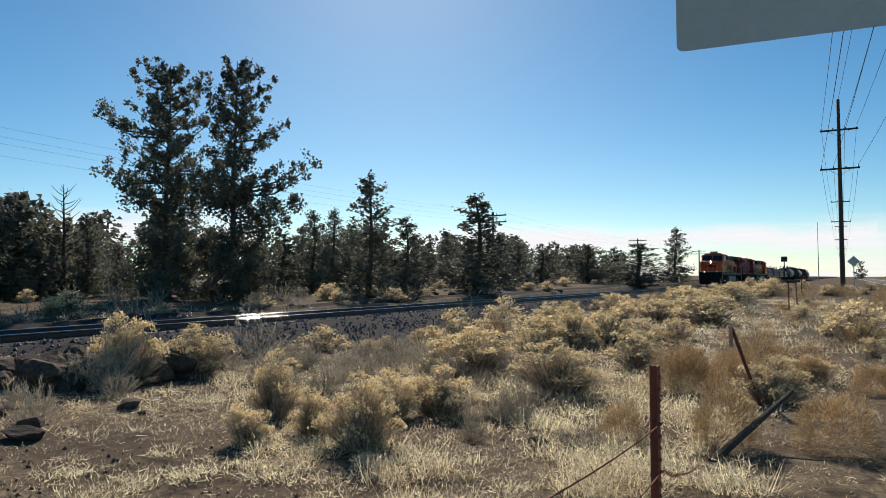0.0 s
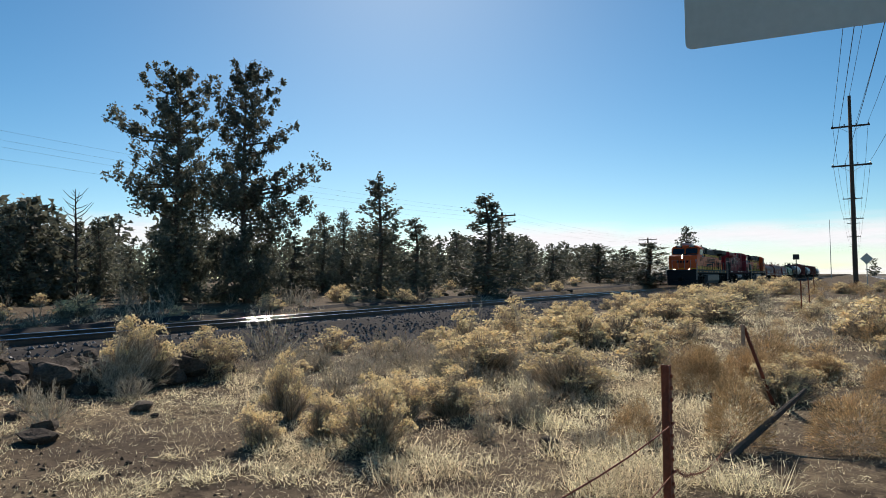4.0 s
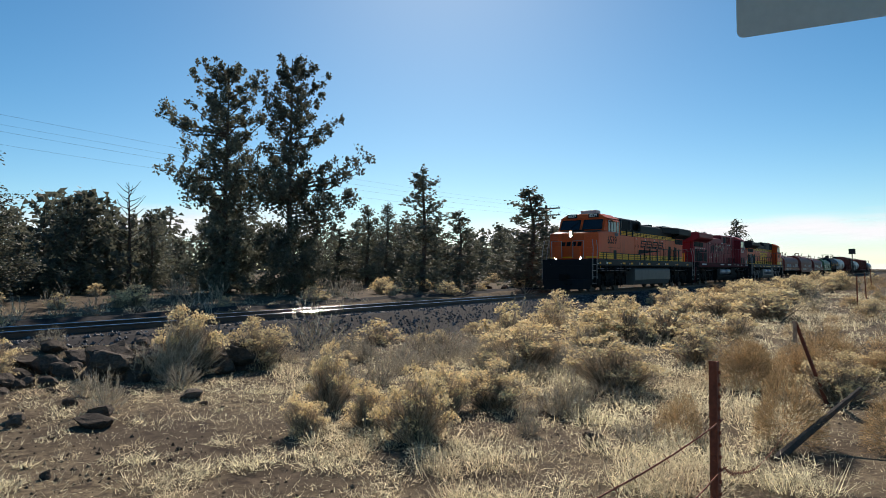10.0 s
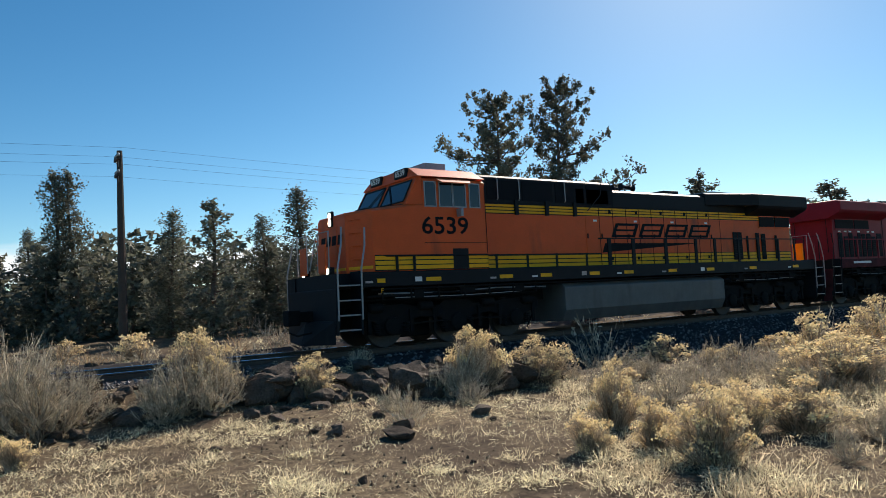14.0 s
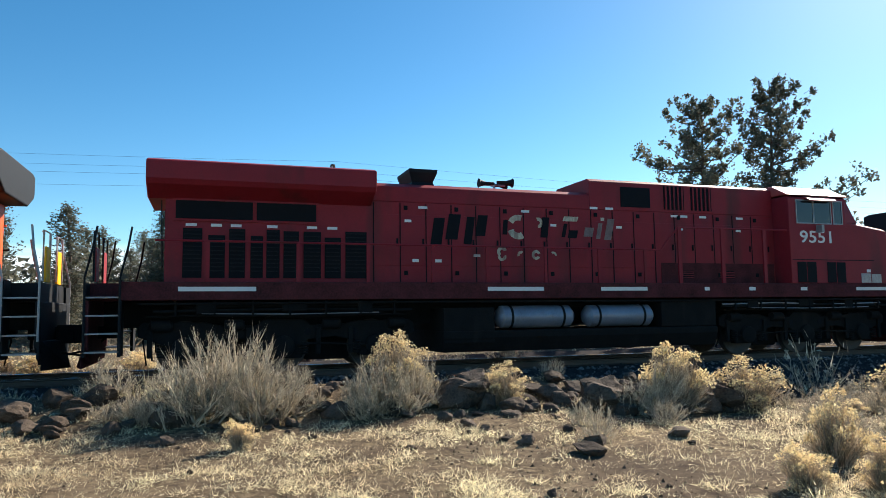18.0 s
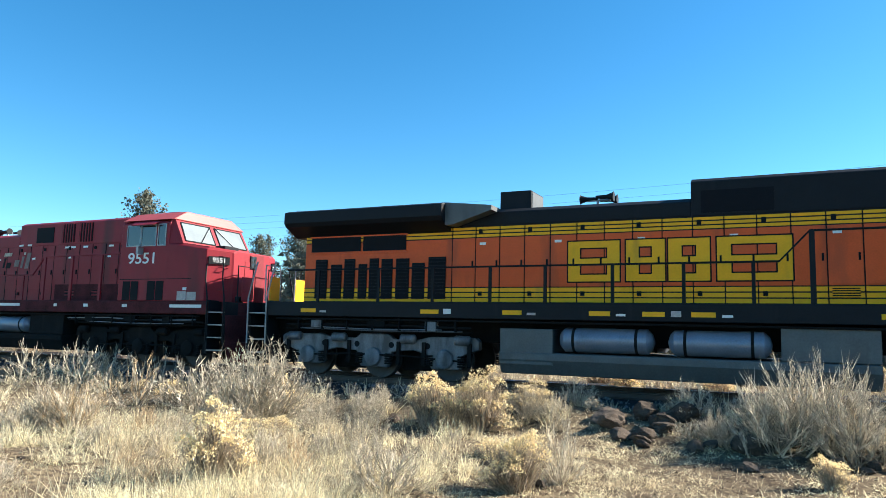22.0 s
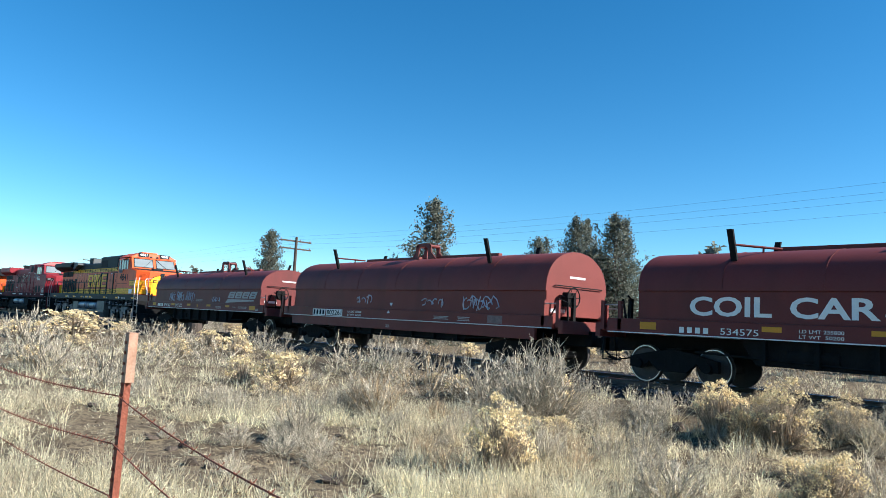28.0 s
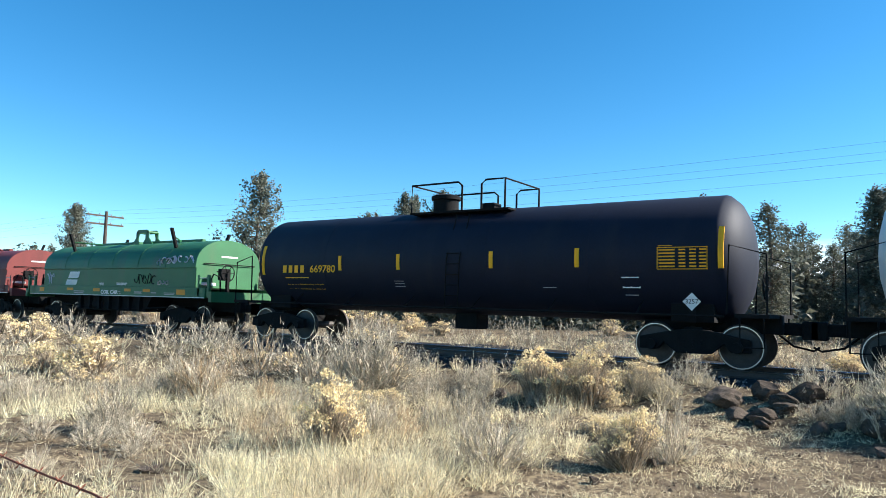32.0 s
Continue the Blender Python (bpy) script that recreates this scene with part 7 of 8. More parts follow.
# ---- freight cars ----
def freight_truck(root, cx, r=0.42):
    tr = part("truck_bolster", Shape().box(cx - 0.2, cx + 0.2, -1.0, 1.0, 0.5, 0.85), M_UNDER, root, bevel=0.02)
    for dx in (-0.89, 0.89):
        wheelset(tr, cx + dx, r, 0.76)
    for s in (-1, 1):
        y0, y1 = sorted((s * 0.93, s * 1.07))
        outline = [(-1.15, 0.36), (-0.75, 0.36), (-0.62, 0.52), (-0.36, 0.30), (0.36, 0.30), (0.62, 0.52), (0.75, 0.36), (1.15, 0.36), (1.15, 0.62), (0.7, 0.72), (0.3, 0.8), (-0.3, 0.8), (-0.7, 0.72), (-1.15, 0.62)]
        part("side_frame", Shape().prism_y([(cx + a, b) for a, b in outline], y0, y1), M_UNDER, tr, bevel=0.02)
        for dx in (-0.89, 0.89):
            a, b = sorted((s * 0.94, s * 1.14))
            part("bearing_cap", Shape().lathe([(a, 0.13), (b, 0.11)] if s > 0 else [(a, 0.11), (b, 0.13)], 14, "y", (cx + dx, 0, r)), M_UNDER, tr)
        for o in (-0.18, 0, 0.18):
            coils = [(0.38 + 0.06 * k + q, rr) for k in range(4) for q, rr in ((0, 0.07), (0.02, 0.085), (0.05, 0.07))]
            part("spring", Shape().lathe(coils, 8, "z", (cx + o, s * 1.0, 0)), M_UNDER, tr)
    return tr


def hand_brake(root, x, y, z, m):
    hb = part("brake_wheel", Shape().tube([(x, y + 0.28 * math.cos(a), z + 0.28 * math.sin(a)) for a in [2 * math.pi * k / 16 for k in range(17)]], 0.02, 5), M_UNDER, root)
    for k in range(3):
        a = math.pi * k / 3
        part("spoke", Shape().tube([(x, y - 0.27 * math.cos(a), z - 0.27 * math.sin(a)), (x, y + 0.27 * math.cos(a), z + 0.27 * math.sin(a))], 0.012, 4), M_UNDER, hb)


def coil_car(length, paint, label, marks, top=3.2, trucks=(2.5, 2.55), deep=False, ends=(1.75, 1.48), yellow=()):
    """Low car with one long arched hood, lifting loops and end platforms. Ends at x = 0 and length."""
    root = thing("coil_car", label, "freight car", "coil cars")
    L = length
    e0, e1 = ends[0], L - ends[1]
    part("centre_sill", Shape().box(0.5, L - 0.5, -0.35, 0.35, 0.72, 1.15), M_UNDER, root)
    part("deck", Shape().box(0.75, L - 0.75, -1.42, 1.42, 1.2, 1.32), paint, root)
    part("underframe", Shape().prism_y([(4.6, 0.62), (L - 4.6, 0.62), (L - 4.2, 1.2), (4.2, 1.2)], -1.28, 1.28), M_UNDER, root, bevel=0.01)
    for k in range(7):
        x = 4.8 + (L - 9.6) * k / 6
        part("cross_bearer", Shape().box(x - 0.05, x + 0.05, -1.42, 1.42, 0.66, 1.19), M_UNDER, root)
    part("brake_reservoir", Shape().lathe([(5.2, 0.05), (5.25, 0.19), (6.25, 0.19), (6.3, 0.05)], 14, "x", (0, -1.15, 0.85)), M_UNDER, root, smooth=True)
    part("brake_pipe", Shape().tube([(3.2, -1.3, 0.82), (6.5, -1.3, 0.70), (L - 6.0, -1.3, 0.68), (L - 3.2, -1.3, 0.82)], 0.025, 5), M_UNDER, root)
    for s in (-1, 1):
        y0, y1 = sorted((s * 1.36, s * 1.5))
        part("side_sill", Shape().box(0.95, L - 0.95, y0, y1, 1.17, 1.52), paint, root, bevel=0.01)
        part("sill_stripe", flat_side(Shape(), 0.97, L - 0.97, s, 1.501, 1.175, 1.198, 0.004), M_WHITE, root, "thin white sill line")
        if deep:
            part("lower_sill", Shape().box(1.6, L - 1.6, min(s * 1.36, s * 1.46), max(s * 1.36, s * 1.46), 0.84, 1.168), paint, root, bevel=0.01)
    # hood: upright sides under an overlapping arched top
    prof = [(-1.37, 1.524), (1.37, 1.524), (1.37, 2.2), (1.41, 2.2), (1.41, 2.24)]
    n = 16
    for k in range(1, n):
        a = math.pi * k / n
        prof.append((1.40 * math.cos(a), 2.26 + (top - 2.26) * math.sin(a) ** 0.85))
    prof += [(-1.41, 2.24), (-1.41, 2.2), (-1.37, 2.2)]
    hood = part("hood", Shape().prism_x(prof, e0, e1), paint, root, smooth=True, bevel=0.012)
    for k in range(1, 6):
        x = e0 + (e1 - e0) * k / 6
        part("rib", Shape().tube([(x, y * 1.004, z + 0.004) for y, z in prof[4:-2]], 0.006, 5), paint, hood)
    for s in (-1, 1):
        part("lip", Shape().box(e0 - 0.02, e1 + 0.02, min(s * 1.372, s * 1.42), max(s * 1.372, s * 1.42), 1.525, 1.57), paint, hood)
    # lifting portal, ridge beam and guide arms on top
    mid = (e0 + e1) / 2
    for y in (-0.2, 0.2):
        pts = [(mid - 0.75, top - 0.05), (mid - 0.42, top - 0.05), (mid + 0.42, top - 0.05), (mid + 0.75, top - 0.05), (mid + 0.42, top + 0.24), (mid + 0.42, top + 0.46), (mid + 0.32, top + 0.55), (mid - 0.32, top + 0.55), (mid - 0.42, top + 0.46), (mid - 0.42, top + 0.24)]
        outer = [pts[0], (mid - 0.26, top - 0.05), (mid - 0.26, top + 0.30), (mid - 0.42, top + 0.24)]
        port = Shape().prism_y(outer, y - 0.02, y + 0.02).prism_y([(2 * mid - a, b) for a, b in outer[::-1]], y - 0.02, y + 0.02)
        port.prism_y([(mid - 0.42, top + 0.24), (mid - 0.26, top + 0.30), (mid - 0.2, top + 0.42), (mid + 0.2, top + 0.42), (mid + 0.26, top + 0.30), (mid + 0.42, top + 0.24), (mid + 0.42, top + 0.46), (mid + 0.3, top + 0.56), (mid - 0.3, top + 0.56), (mid - 0.42, top + 0.46)], y - 0.02, y + 0.02)
        part("lifting_portal", port, paint, hood)
    for x in (mid - 0.33, mid + 0.36):
        part("portal_tube", Shape().tube([(x, -0.22, top + 0.46), (x, 0.22, top + 0.46)], 0.05, 8), paint, hood)
    part("lifting_beam", Shape().box(mid - 3.6, mid - 0.4, -0.09, 0.09, top - 0.04, top + 0.1).box(mid + 0.4, mid + 3.6, -0.09, 0.09, top - 0.04, top + 0.1), paint, hood, bevel=0.01)
    for d in (-1, 1):
        x = mid + d * 4.15 * (0.82 if L < 14 else 1.0)
        for s in (-1, 1):
            part("guide_arm", Shape().add([(x + u, s * (yy + out), z) for yy in (0.93, 1.0) for u, z, out in ((-0.07, top - 0.5, 0), (0.07, top - 0.5, 0), (0.07, top + 0.40, 0.3), (-0.07, top + 0.40, 0.3))], [(0, 1, 2, 3), (7, 6, 5, 4), (0, 4, 5, 1), (1, 5, 6, 2), (2, 6, 7, 3), (3, 7, 4, 0)]), M_UNDER, hood, "dark outward-leaning guide arm")
            part("guide_brace", Shape().tube([(x, s * 1.1, top + 0.07), (x - d * 0.75, s * 0.3, top + 0.02)], 0.03, 5).tube([(x - d * 0.45, s * 0.58, top + 0.03), (x - d * 0.45, s * 0.6, top - 0.25)], 0.025, 5), paint, hood)
    # end platforms
    for x, d, ex in ((0.0, -1, e0), (L, 1, e1)):
        coupler(root, x, d)
        part("end_beam", Shape().box(min(x - d * 0.75, x - d * 0.6), max(x - d * 0.75, x - d * 0.6), -1.5, 1.5, 1.05, 1.4), paint, root)
        part("end_platform", Shape().box(min(x - d * 0.75, ex), max(x - d * 0.75, ex), -1.35, 1.35, 1.34, 1.38), M_RUST, root)
        hand_brake(root, x - d * 1.0, -0.55, 2.05, M_UNDER) if d > 0 else None
        part("brake_post", Shape().box(x - d * 1.0 - 0.05, x - d * 1.0 + 0.05, -0.6, -0.5, 1.2, 2.05), M_UNDER, root)
        for s in (-1, 1):
            for o in (0.8, 1.3):
                part("end_post", Shape().box(x - d * o - 0.05, x - d * o + 0.05, min(s * 1.42, s * 1.5), max(s * 1.42, s * 1.5), 1.24, 1.95), paint, root)
            part("grab_rail", Shape().tube([(x - d * 0.8, s * 1.47, 1.85), (x - d * 1.35, s * 1.47, 1.85)], 0.016, 5), M_STEEL, root)
            part("stirrup_step", Shape().tube([(x - d * 0.85, s * 1.5, 1.05), (x - d * 0.85, s * 1.5, 0.5), (x - d * 1.25, s * 1.5, 0.5), (x - d * 1.25, s * 1.5, 1.05)], 0.02, 5), M_UNDER, root)
        part("end_grab_bar", Shape().tube([(ex + d * 0.02, -1.1, 2.35), (ex + d * 0.07, -1.08, 2.38), (ex + d * 0.07, 1.08, 2.38), (ex + d * 0.02, 1.1, 2.35)], 0.016, 5), M_UNDER, hood)
        part("notice", Shape().box(min(ex, ex + d * 0.005), max(ex, ex + d * 0.005), -0.35, 0.35, 2.62, 2.68), M_WHITE, hood)
        part("notice", Shape().box(min(ex, ex + d * 0.005), max(ex, ex + d * 0.005), -1.2, -0.55, 1.62, 1.72), M_WHITE, hood)
        part("brake_rigging", Shape().tube([(x - d * 0.9, -0.9, 1.4), (x - d * 0.9, -0.95, 1.9), (x - d * 1.1, -1.05, 2.0), (x - d * 1.3, -1.2, 1.45)], 0.03, 6).tube([(x - d * 1.05, -0.55, 1.4), (x - d * 1.05, -0.55, 2.0), (x - d * 1.15, -0.9, 2.1)], 0.025, 6), M_UNDER, root)
        part("brake_housing", Shape().box(min(x - d * 1.02, x - d * 1.22), max(x - d * 1.02, x - d * 1.22), -0.8, -0.4, 1.8, 2.2), M_UNDER, root, bevel=0.03) if d > 0 else None
    freight_truck(root, trucks[0], 0.45)
    freight_truck(root, L - trucks[1], 0.45)
    for x, wd, hh in yellow:
        part("reflector", flat_side(Shape(), x, x + wd, -1, 1.501, 1.45 - hh, 1.45, 0.005), M_AMBER, root, "amber reflective marker")
    marks(root, e0, e1)
    return root


def bar(root, x, z, w, h, m=None, y=-1.404, label=""):
    return part("marking", flat_side(Shape(), x, x + w, -1, -y, z, z + h, 0.004), m or M_WHITE, root, label)


def scrawl(root, x, z, w, h, seed, y=-1.402, m=None):
    """Sprayed scribble, not legible: a row of hooked and looping strokes over a long underline."""
    rs = np.random.RandomState(seed)
    n = max(3, int(w / 0.26))
    sc = Shape()
    for k in range(n):
        cx, cz, cw, ch = x + w * (k + 0.5) / n, z + h * (0.5 + rs.uniform(-0.1, 0.1)), w / n * rs.uniform(0.45, 0.62), h * rs.uniform(0.38, 0.55)
        a0, turn, lean = rs.uniform(0, 6.28), rs.uniform(2.6, 5.6) * (1 if rs.rand() < 0.5 else -1), rs.uniform(-0.3, 0.3)
        sharp = rs.rand() < 0.45
        pts = []
        for j in range(5 if sharp else 9):
            a = a0 + turn * j / (4 if sharp else 8)
            q = rs.uniform(0.5, 1.0) if sharp else 0.85
            pts.append((cx + cw * q * math.cos(a) + lean * ch * math.sin(a), y, cz + ch * q * math.sin(a)))
        sc.tube(pts, 0.022, 4)
        if rs.rand() < 0.6:
            sc.tube([(cx + rs.uniform(-cw, cw), y, cz - ch), (cx + rs.uniform(-cw, cw), y, cz + ch)], 0.02, 4)
    part("sprayed_scrawl", sc, m or M_GRAFF, root, "pale sprayed scrawl")


# pen strokes of hand-sprayed capitals in a unit box
PEN = {
    "M": ["0,0 .1,1 .5,.35 .9,1.05 1,0"], "A": ["0,0 .5,1 .95,-.05", "-.05,.35 .95,.42"], "K": ["0,0 .05,1", "1,1 .1,.45 1,-.05"],
    "E": ["1,.95 .1,1 0,.5 .05,0 1,.05", ".05,.52 .75,.55"], "S": ["1,.85 .5,1.05 .05,.75 .5,.5 .95,.25 .5,-.05 0,.15"],
    "O": ["0.5,1 .05,.7 .1,.2 .5,0 .9,.2 .95,.7 .5,1"], "1": ["0,.7 .5,1 .5,0", "0,0 1,.02"], "N": ["0,-.05 .05,1 .9,0 1,1.05"],
    "G": ["1,.85 .5,1 .05,.6 .1,.15 .6,0 1,.2 1,.5 .6,.5"], "R": ["0,0 .05,1 .8,.95 .85,.6 .1,.5 1,-.1"], "Y": ["0,1 .45,.5 1,1.05", ".45,.5 .2,-.25"],
    "!": ["0.6,1.15 .4,.35", ".35,.08 .3,0"],
}


def sprayed_words(root, text, x, z, w, h):
    """Freehand capitals, one mesh each, uneven in height and lean."""
    rs = np.random.RandomState(12)
    n = len(text)
    for i, ch in enumerate(text):
        if ch == " ":
            continue
        cx, cw, hh = x + w * i / n, w / n * (0.92 if ch in "MAN" else 0.74), h * rs.uniform(0.8, 1.08)
        cz, lean, sc = z + rs.uniform(-0.02, 0.03), rs.uniform(0.05, 0.3), Shape()
        for line in PEN[ch]:
            pts = [[float(q) for q in p.split(",")] for p in line.split()]
            sc.tube([(cx + cw * p + lean * hh * q * 0.3 + rs.normal() * 0.006, HOOD_Y, cz + hh * q + rs.normal() * 0.008) for p, q in pts], rs.uniform(0.017, 0.024), 4)
        part("sprayed_letter", sc, M_GRAFF, root, "pale sprayed letter")


def stencil(root, text, x, z, w, h, m=None, y=-1.502, bold=0.0, slant=0.0, name="lettering"):
    """Upright characters fitted to a width and height, from their lower corner."""
    ob = letters(name, text, 1.0, m or M_WHITE, root, Matrix(), bold=bold, slant=slant)
    xs, zs = [v.co.x for v in ob.data.vertices], [v.co.y for v in ob.data.vertices]
    kx, kz = w / (max(xs) - min(xs)), h / (max(zs) - min(zs))
    ob.data.transform(Matrix.Translation((-min(xs) * kx, -min(zs) * kz, 0)) @ Matrix.Diagonal((kx, kz, 0.5, 1)))
    ob.matrix_basis = pose(x, y, z, 90, 0, 0)
    return ob


def owner_bars(root, x, z, w, h, m=None, y=-1.502):
    """An owner's mark as four plain bars."""
    for k in range(4):
        bar(root, x + w * k / 4, z, w / 4 * 0.6, h, m or M_WHITE, y)


def fine_print(root, x, z, w, h, rows, y=-1.502, m=None):
    """Small stencilled lines that cannot be read."""
    for k in range(rows):
        bar(root, x + 0.04 * (k % 2), z + h * (rows - 1 - k) / rows, w * (1 - 0.12 * (k % 2)), h / rows * 0.45, m or M_FADED, y)


def slanted_brand(root, x0, x1, z0, z1, m):
    """Four slanted blocks over a tapering stroke."""
    w = (x1 - x0 - 0.2) / 4
    for k in range(4):
        brand_block(root, x0 + w * k, x0 + w * k + w * 0.86, z0 + 0.24, z1, 0.2, -1, 1.374, 0.15, m, "pale slanted brand block", None)
    part("emblem_swoosh", Shape().prism_y([(x0 - 0.2, z0 + 0.02), (x1 - 0.4, z0 + 0.12), (x1 - 0.45, z0 + 0.18), (x0, z0 + 0.2)], -1.38, -1.374), m, root, "pale tapering brand stroke")


HOOD_Y = -1.374


def marks_one(root, e0, e1):
    sprayed_words(root, "MAKE SOME1 ANGRY!", 3.9, 1.62, 3.45, 0.40)
    scrawl(root, 9.4, 1.6, 1.0, 0.24, 2, HOOD_Y)
    slanted_brand(root, 11.2, 14.3, 1.55, 2.1, M_FADED)
    owner_bars(root, 2.54, 1.26, 0.82, 0.15)
    stencil(root, "534362", 3.5, 1.26, 0.88, 0.15, name="car_number")
    stencil(root, "LD LMT 235400", 5.12, 1.36, 0.86, 0.07)
    stencil(root, "LT WT  50600", 5.12, 1.25, 0.86, 0.07)
    fine_print(root, 7.5, 1.6, 0.8, 0.13, 3, HOOD_Y)
    fine_print(root, 10.18, 1.28, 0.65, 0.12, 3)
    fine_print(root, 12.0, 1.36, 0.38, 0.05, 1)
    fine_print(root, 12.6, 1.33, 0.9, 0.1, 2)
    fine_print(root, 14.3, 1.25, 0.3, 0.12, 2)


def marks_two(root, e0, e1):
    for xa, xb in ((3.24, 4.14), (4.21, 5.3)):
        part("number_panel", flat_side(Shape(), xa, xb, -1, 1.501, 1.22, 1.46, 0.004), M_WHITE, root, "white number panel")
    owner_bars(root, 3.3, 1.25, 0.86, 0.18, M_DARKMARK, -1.506)
    stencil(root, "802261", 4.25, 1.25, 1.0, 0.18, M_DARKMARK, -1.506, 0.02, name="car_number")
    stencil(root, "LD LMT 225800", 5.65, 1.36, 0.86, 0.07)
    stencil(root, "LT WT  60200", 5.65, 1.24, 0.86, 0.07)
    for x, z, w, h, q in ((5.95, 1.7, 1.0, 0.3, 3), (9.7, 1.62, 1.1, 0.34, 4), (11.7, 1.58, 1.5, 0.5, 5), (11.8, 1.62, 1.2, 0.36, 15)):
        scrawl(root, x, z, w, h, q, HOOD_Y)
    part("marking", Shape().prism_y([(8.0, 1.76), (8.09, 1.64), (8.18, 1.76)], -1.38, -1.374), M_WHITE, root)
    part("marking", Shape().prism_y([(8.03, 1.40), (8.21, 1.40), (8.12, 1.50)], -1.506, -1.502), M_WHITE, root)
    fine_print(root, 7.95, 0.92, 0.2, 0.1, 3, -1.464)
    fine_print(root, 10.5, 1.28, 0.7, 0.12, 3)
    fine_print(root, 11.6, 1.26, 0.55, 0.15, 3)
    part("notice_board", flat_side(Shape(), 12.9, 13.5, -1, 1.501, 1.23, 1.46, 0.004), M_DUSKY, root, "dull blue-grey stencil board")


def marks_three(root, e0, e1):
    stencil(root, "COIL", 3.1, 1.64, 1.86, 0.44, None, HOOD_Y, 0.025)
    stencil(root, "CAR", 5.33, 1.64, 1.66, 0.44, None, HOOD_Y, 0.025)
    stencil(root, "e -XL", 7.12, 1.8, 1.2, 0.27, None, HOOD_Y, 0.015)
    bar(root, 7.07, 1.72, 1.33, 0.05, None, HOOD_Y)
    for x in (7.15, 7.3, 8.2, 8.33):
        part("marking", Shape().lathe([(HOOD_Y - 0.005, 0.045), (HOOD_Y, 0.045)], 10, "y", (x, 0, 1.66)), M_WHITE, root)
    stencil(root, "INSULATED", 8.68, 1.82, 1.17, 0.12, M_YEL, HOOD_Y, 0.01)
    bar(root, 8.68, 1.785, 1.17, 0.02, M_YEL, HOOD_Y)
    fine_print(root, 8.76, 1.6, 0.86, 0.12, 2, HOOD_Y)
    scrawl(root, 9.6, 1.5, 0.55, 0.26, 7, HOOD_Y, M_WHITE)
    owner_bars(root, 2.92, 1.24, 0.78, 0.13)
    stencil(root, "534575", 3.9, 1.24, 0.84, 0.14, name="car_number")
    stencil(root, "LD LMT 235800", 5.56, 1.35, 0.84, 0.07)
    stencil(root, "LT WT  50200", 5.56, 1.24, 0.84, 0.07)
    fine_print(root, 10.25, 1.3, 0.66, 0.09, 2)
    fine_print(root, 11.3, 1.58, 0.5, 0.12, 2, HOOD_Y)
    stencil(root, "NEW 11-97", 11.95, 1.29, 0.4, 0.05)
    fine_print(root, 12.66, 1.30, 0.85, 0.07, 2)
    fine_print(root, 14.1, 1.28, 0.5, 0.09, 2)
    # round emblem: a pale ring and a cross in a disc, as plain shapes
    cx, cz = 12.75, 1.96
    n = 44
    def ring(r0, r1, ya, yb):
        vs = [(cx + r * math.cos(2 * math.pi * k / n), yy, cz + r * math.sin(2 * math.pi * k / n)) for yy in (ya, yb) for r in (r0, r1) for k in range(n)]
        fs = []
        for k in range(n):
            j = (k + 1) % n
            fs += [(k, j, n + j, n + k), (2 * n + k, 3 * n + k, 3 * n + j, 2 * n + j), (n + k, n + j, 3 * n + j, 3 * n + k), (k, 2 * n + k, 2 * n + j, j)]
        return Shape().add(vs, fs)
    part("round_emblem", ring(0.31, 0.44, -1.419, -1.36), M_WHITE, root, "round white emblem ring")
    part("emblem_cross", Shape().box(cx - 0.09, cx + 0.09, -1.418, -1.36, cz - 0.29, cz + 0.29).box(cx - 0.29, cx + 0.29, -1.42, -1.36, cz - 0.09, cz + 0.09), M_WHITE, root, "white emblem cross")
    for k in range(22):
        a = 2 * math.pi * k / 22
        if abs(math.sin(a)) > 0.12:
            part("emblem_tick", Shape().tube([(cx + 0.34 * math.cos(a), -1.421, cz + 0.34 * math.sin(a)), (cx + 0.41 * math.cos(a), -1.421, cz + 0.41 * math.sin(a))], 0.014, 4), M_BROWN, root)
    fine_print(root, cx - 0.26, cz - 0.04, 0.52, 0.08, 1, -1.421, M_BROWN)


def marks_green(root, e0, e1):
    for z0, z1, xa, xb in ((1.54, 1.78, 3.55, 4.35), (1.84, 2.1, 3.75, 4.5)):
        brand_block(root, xa, xb, z0, z1, 0.12, -1, 1.374, 0.2, M_WHITE, "white brand block", None)
    stencil(root, "COIL CAR", 6.4, 1.24, 1.15, 0.15, None, -1.502, 0.02)
    fine_print(root, 7.6, 1.26, 0.12, 0.12, 2)
    fine_print(root, 4.45, 1.24, 0.78, 0.14, 2)
    fine_print(root, 6.02, 1.56, 0.34, 0.14, 2, HOOD_Y, M_WHITE)
    fine_print(root, 7.2, 1.58, 0.72, 0.12, 2, HOOD_Y, M_WHITE)
    scrawl(root, 8.35, 1.6, 1.35, 0.42, 8, HOOD_Y, M_DARKMARK)
    scrawl(root, 9.8, 1.6, 0.7, 0.16, 18, HOOD_Y, M_FADED)
    scrawl(root, 9.75, 2.3, 1.1, 0.28, 9, -1.40, M_GRAFF)
    scrawl(root, 10.6, 2.36, 1.25, 0.26, 10, -1.385, M_GRAFF)
    scrawl(root, 2.1, 1.6, 0.5, 0.5, 11, HOOD_Y, M_GRAFF)
    fine_print(root, 8.6, 1.28, 0.48, 0.09, 3)
    fine_print(root, 9.64, 1.3, 0.3, 0.07, 1)
    fine_print(root, 10.4, 1.26, 0.62, 0.1, 2)


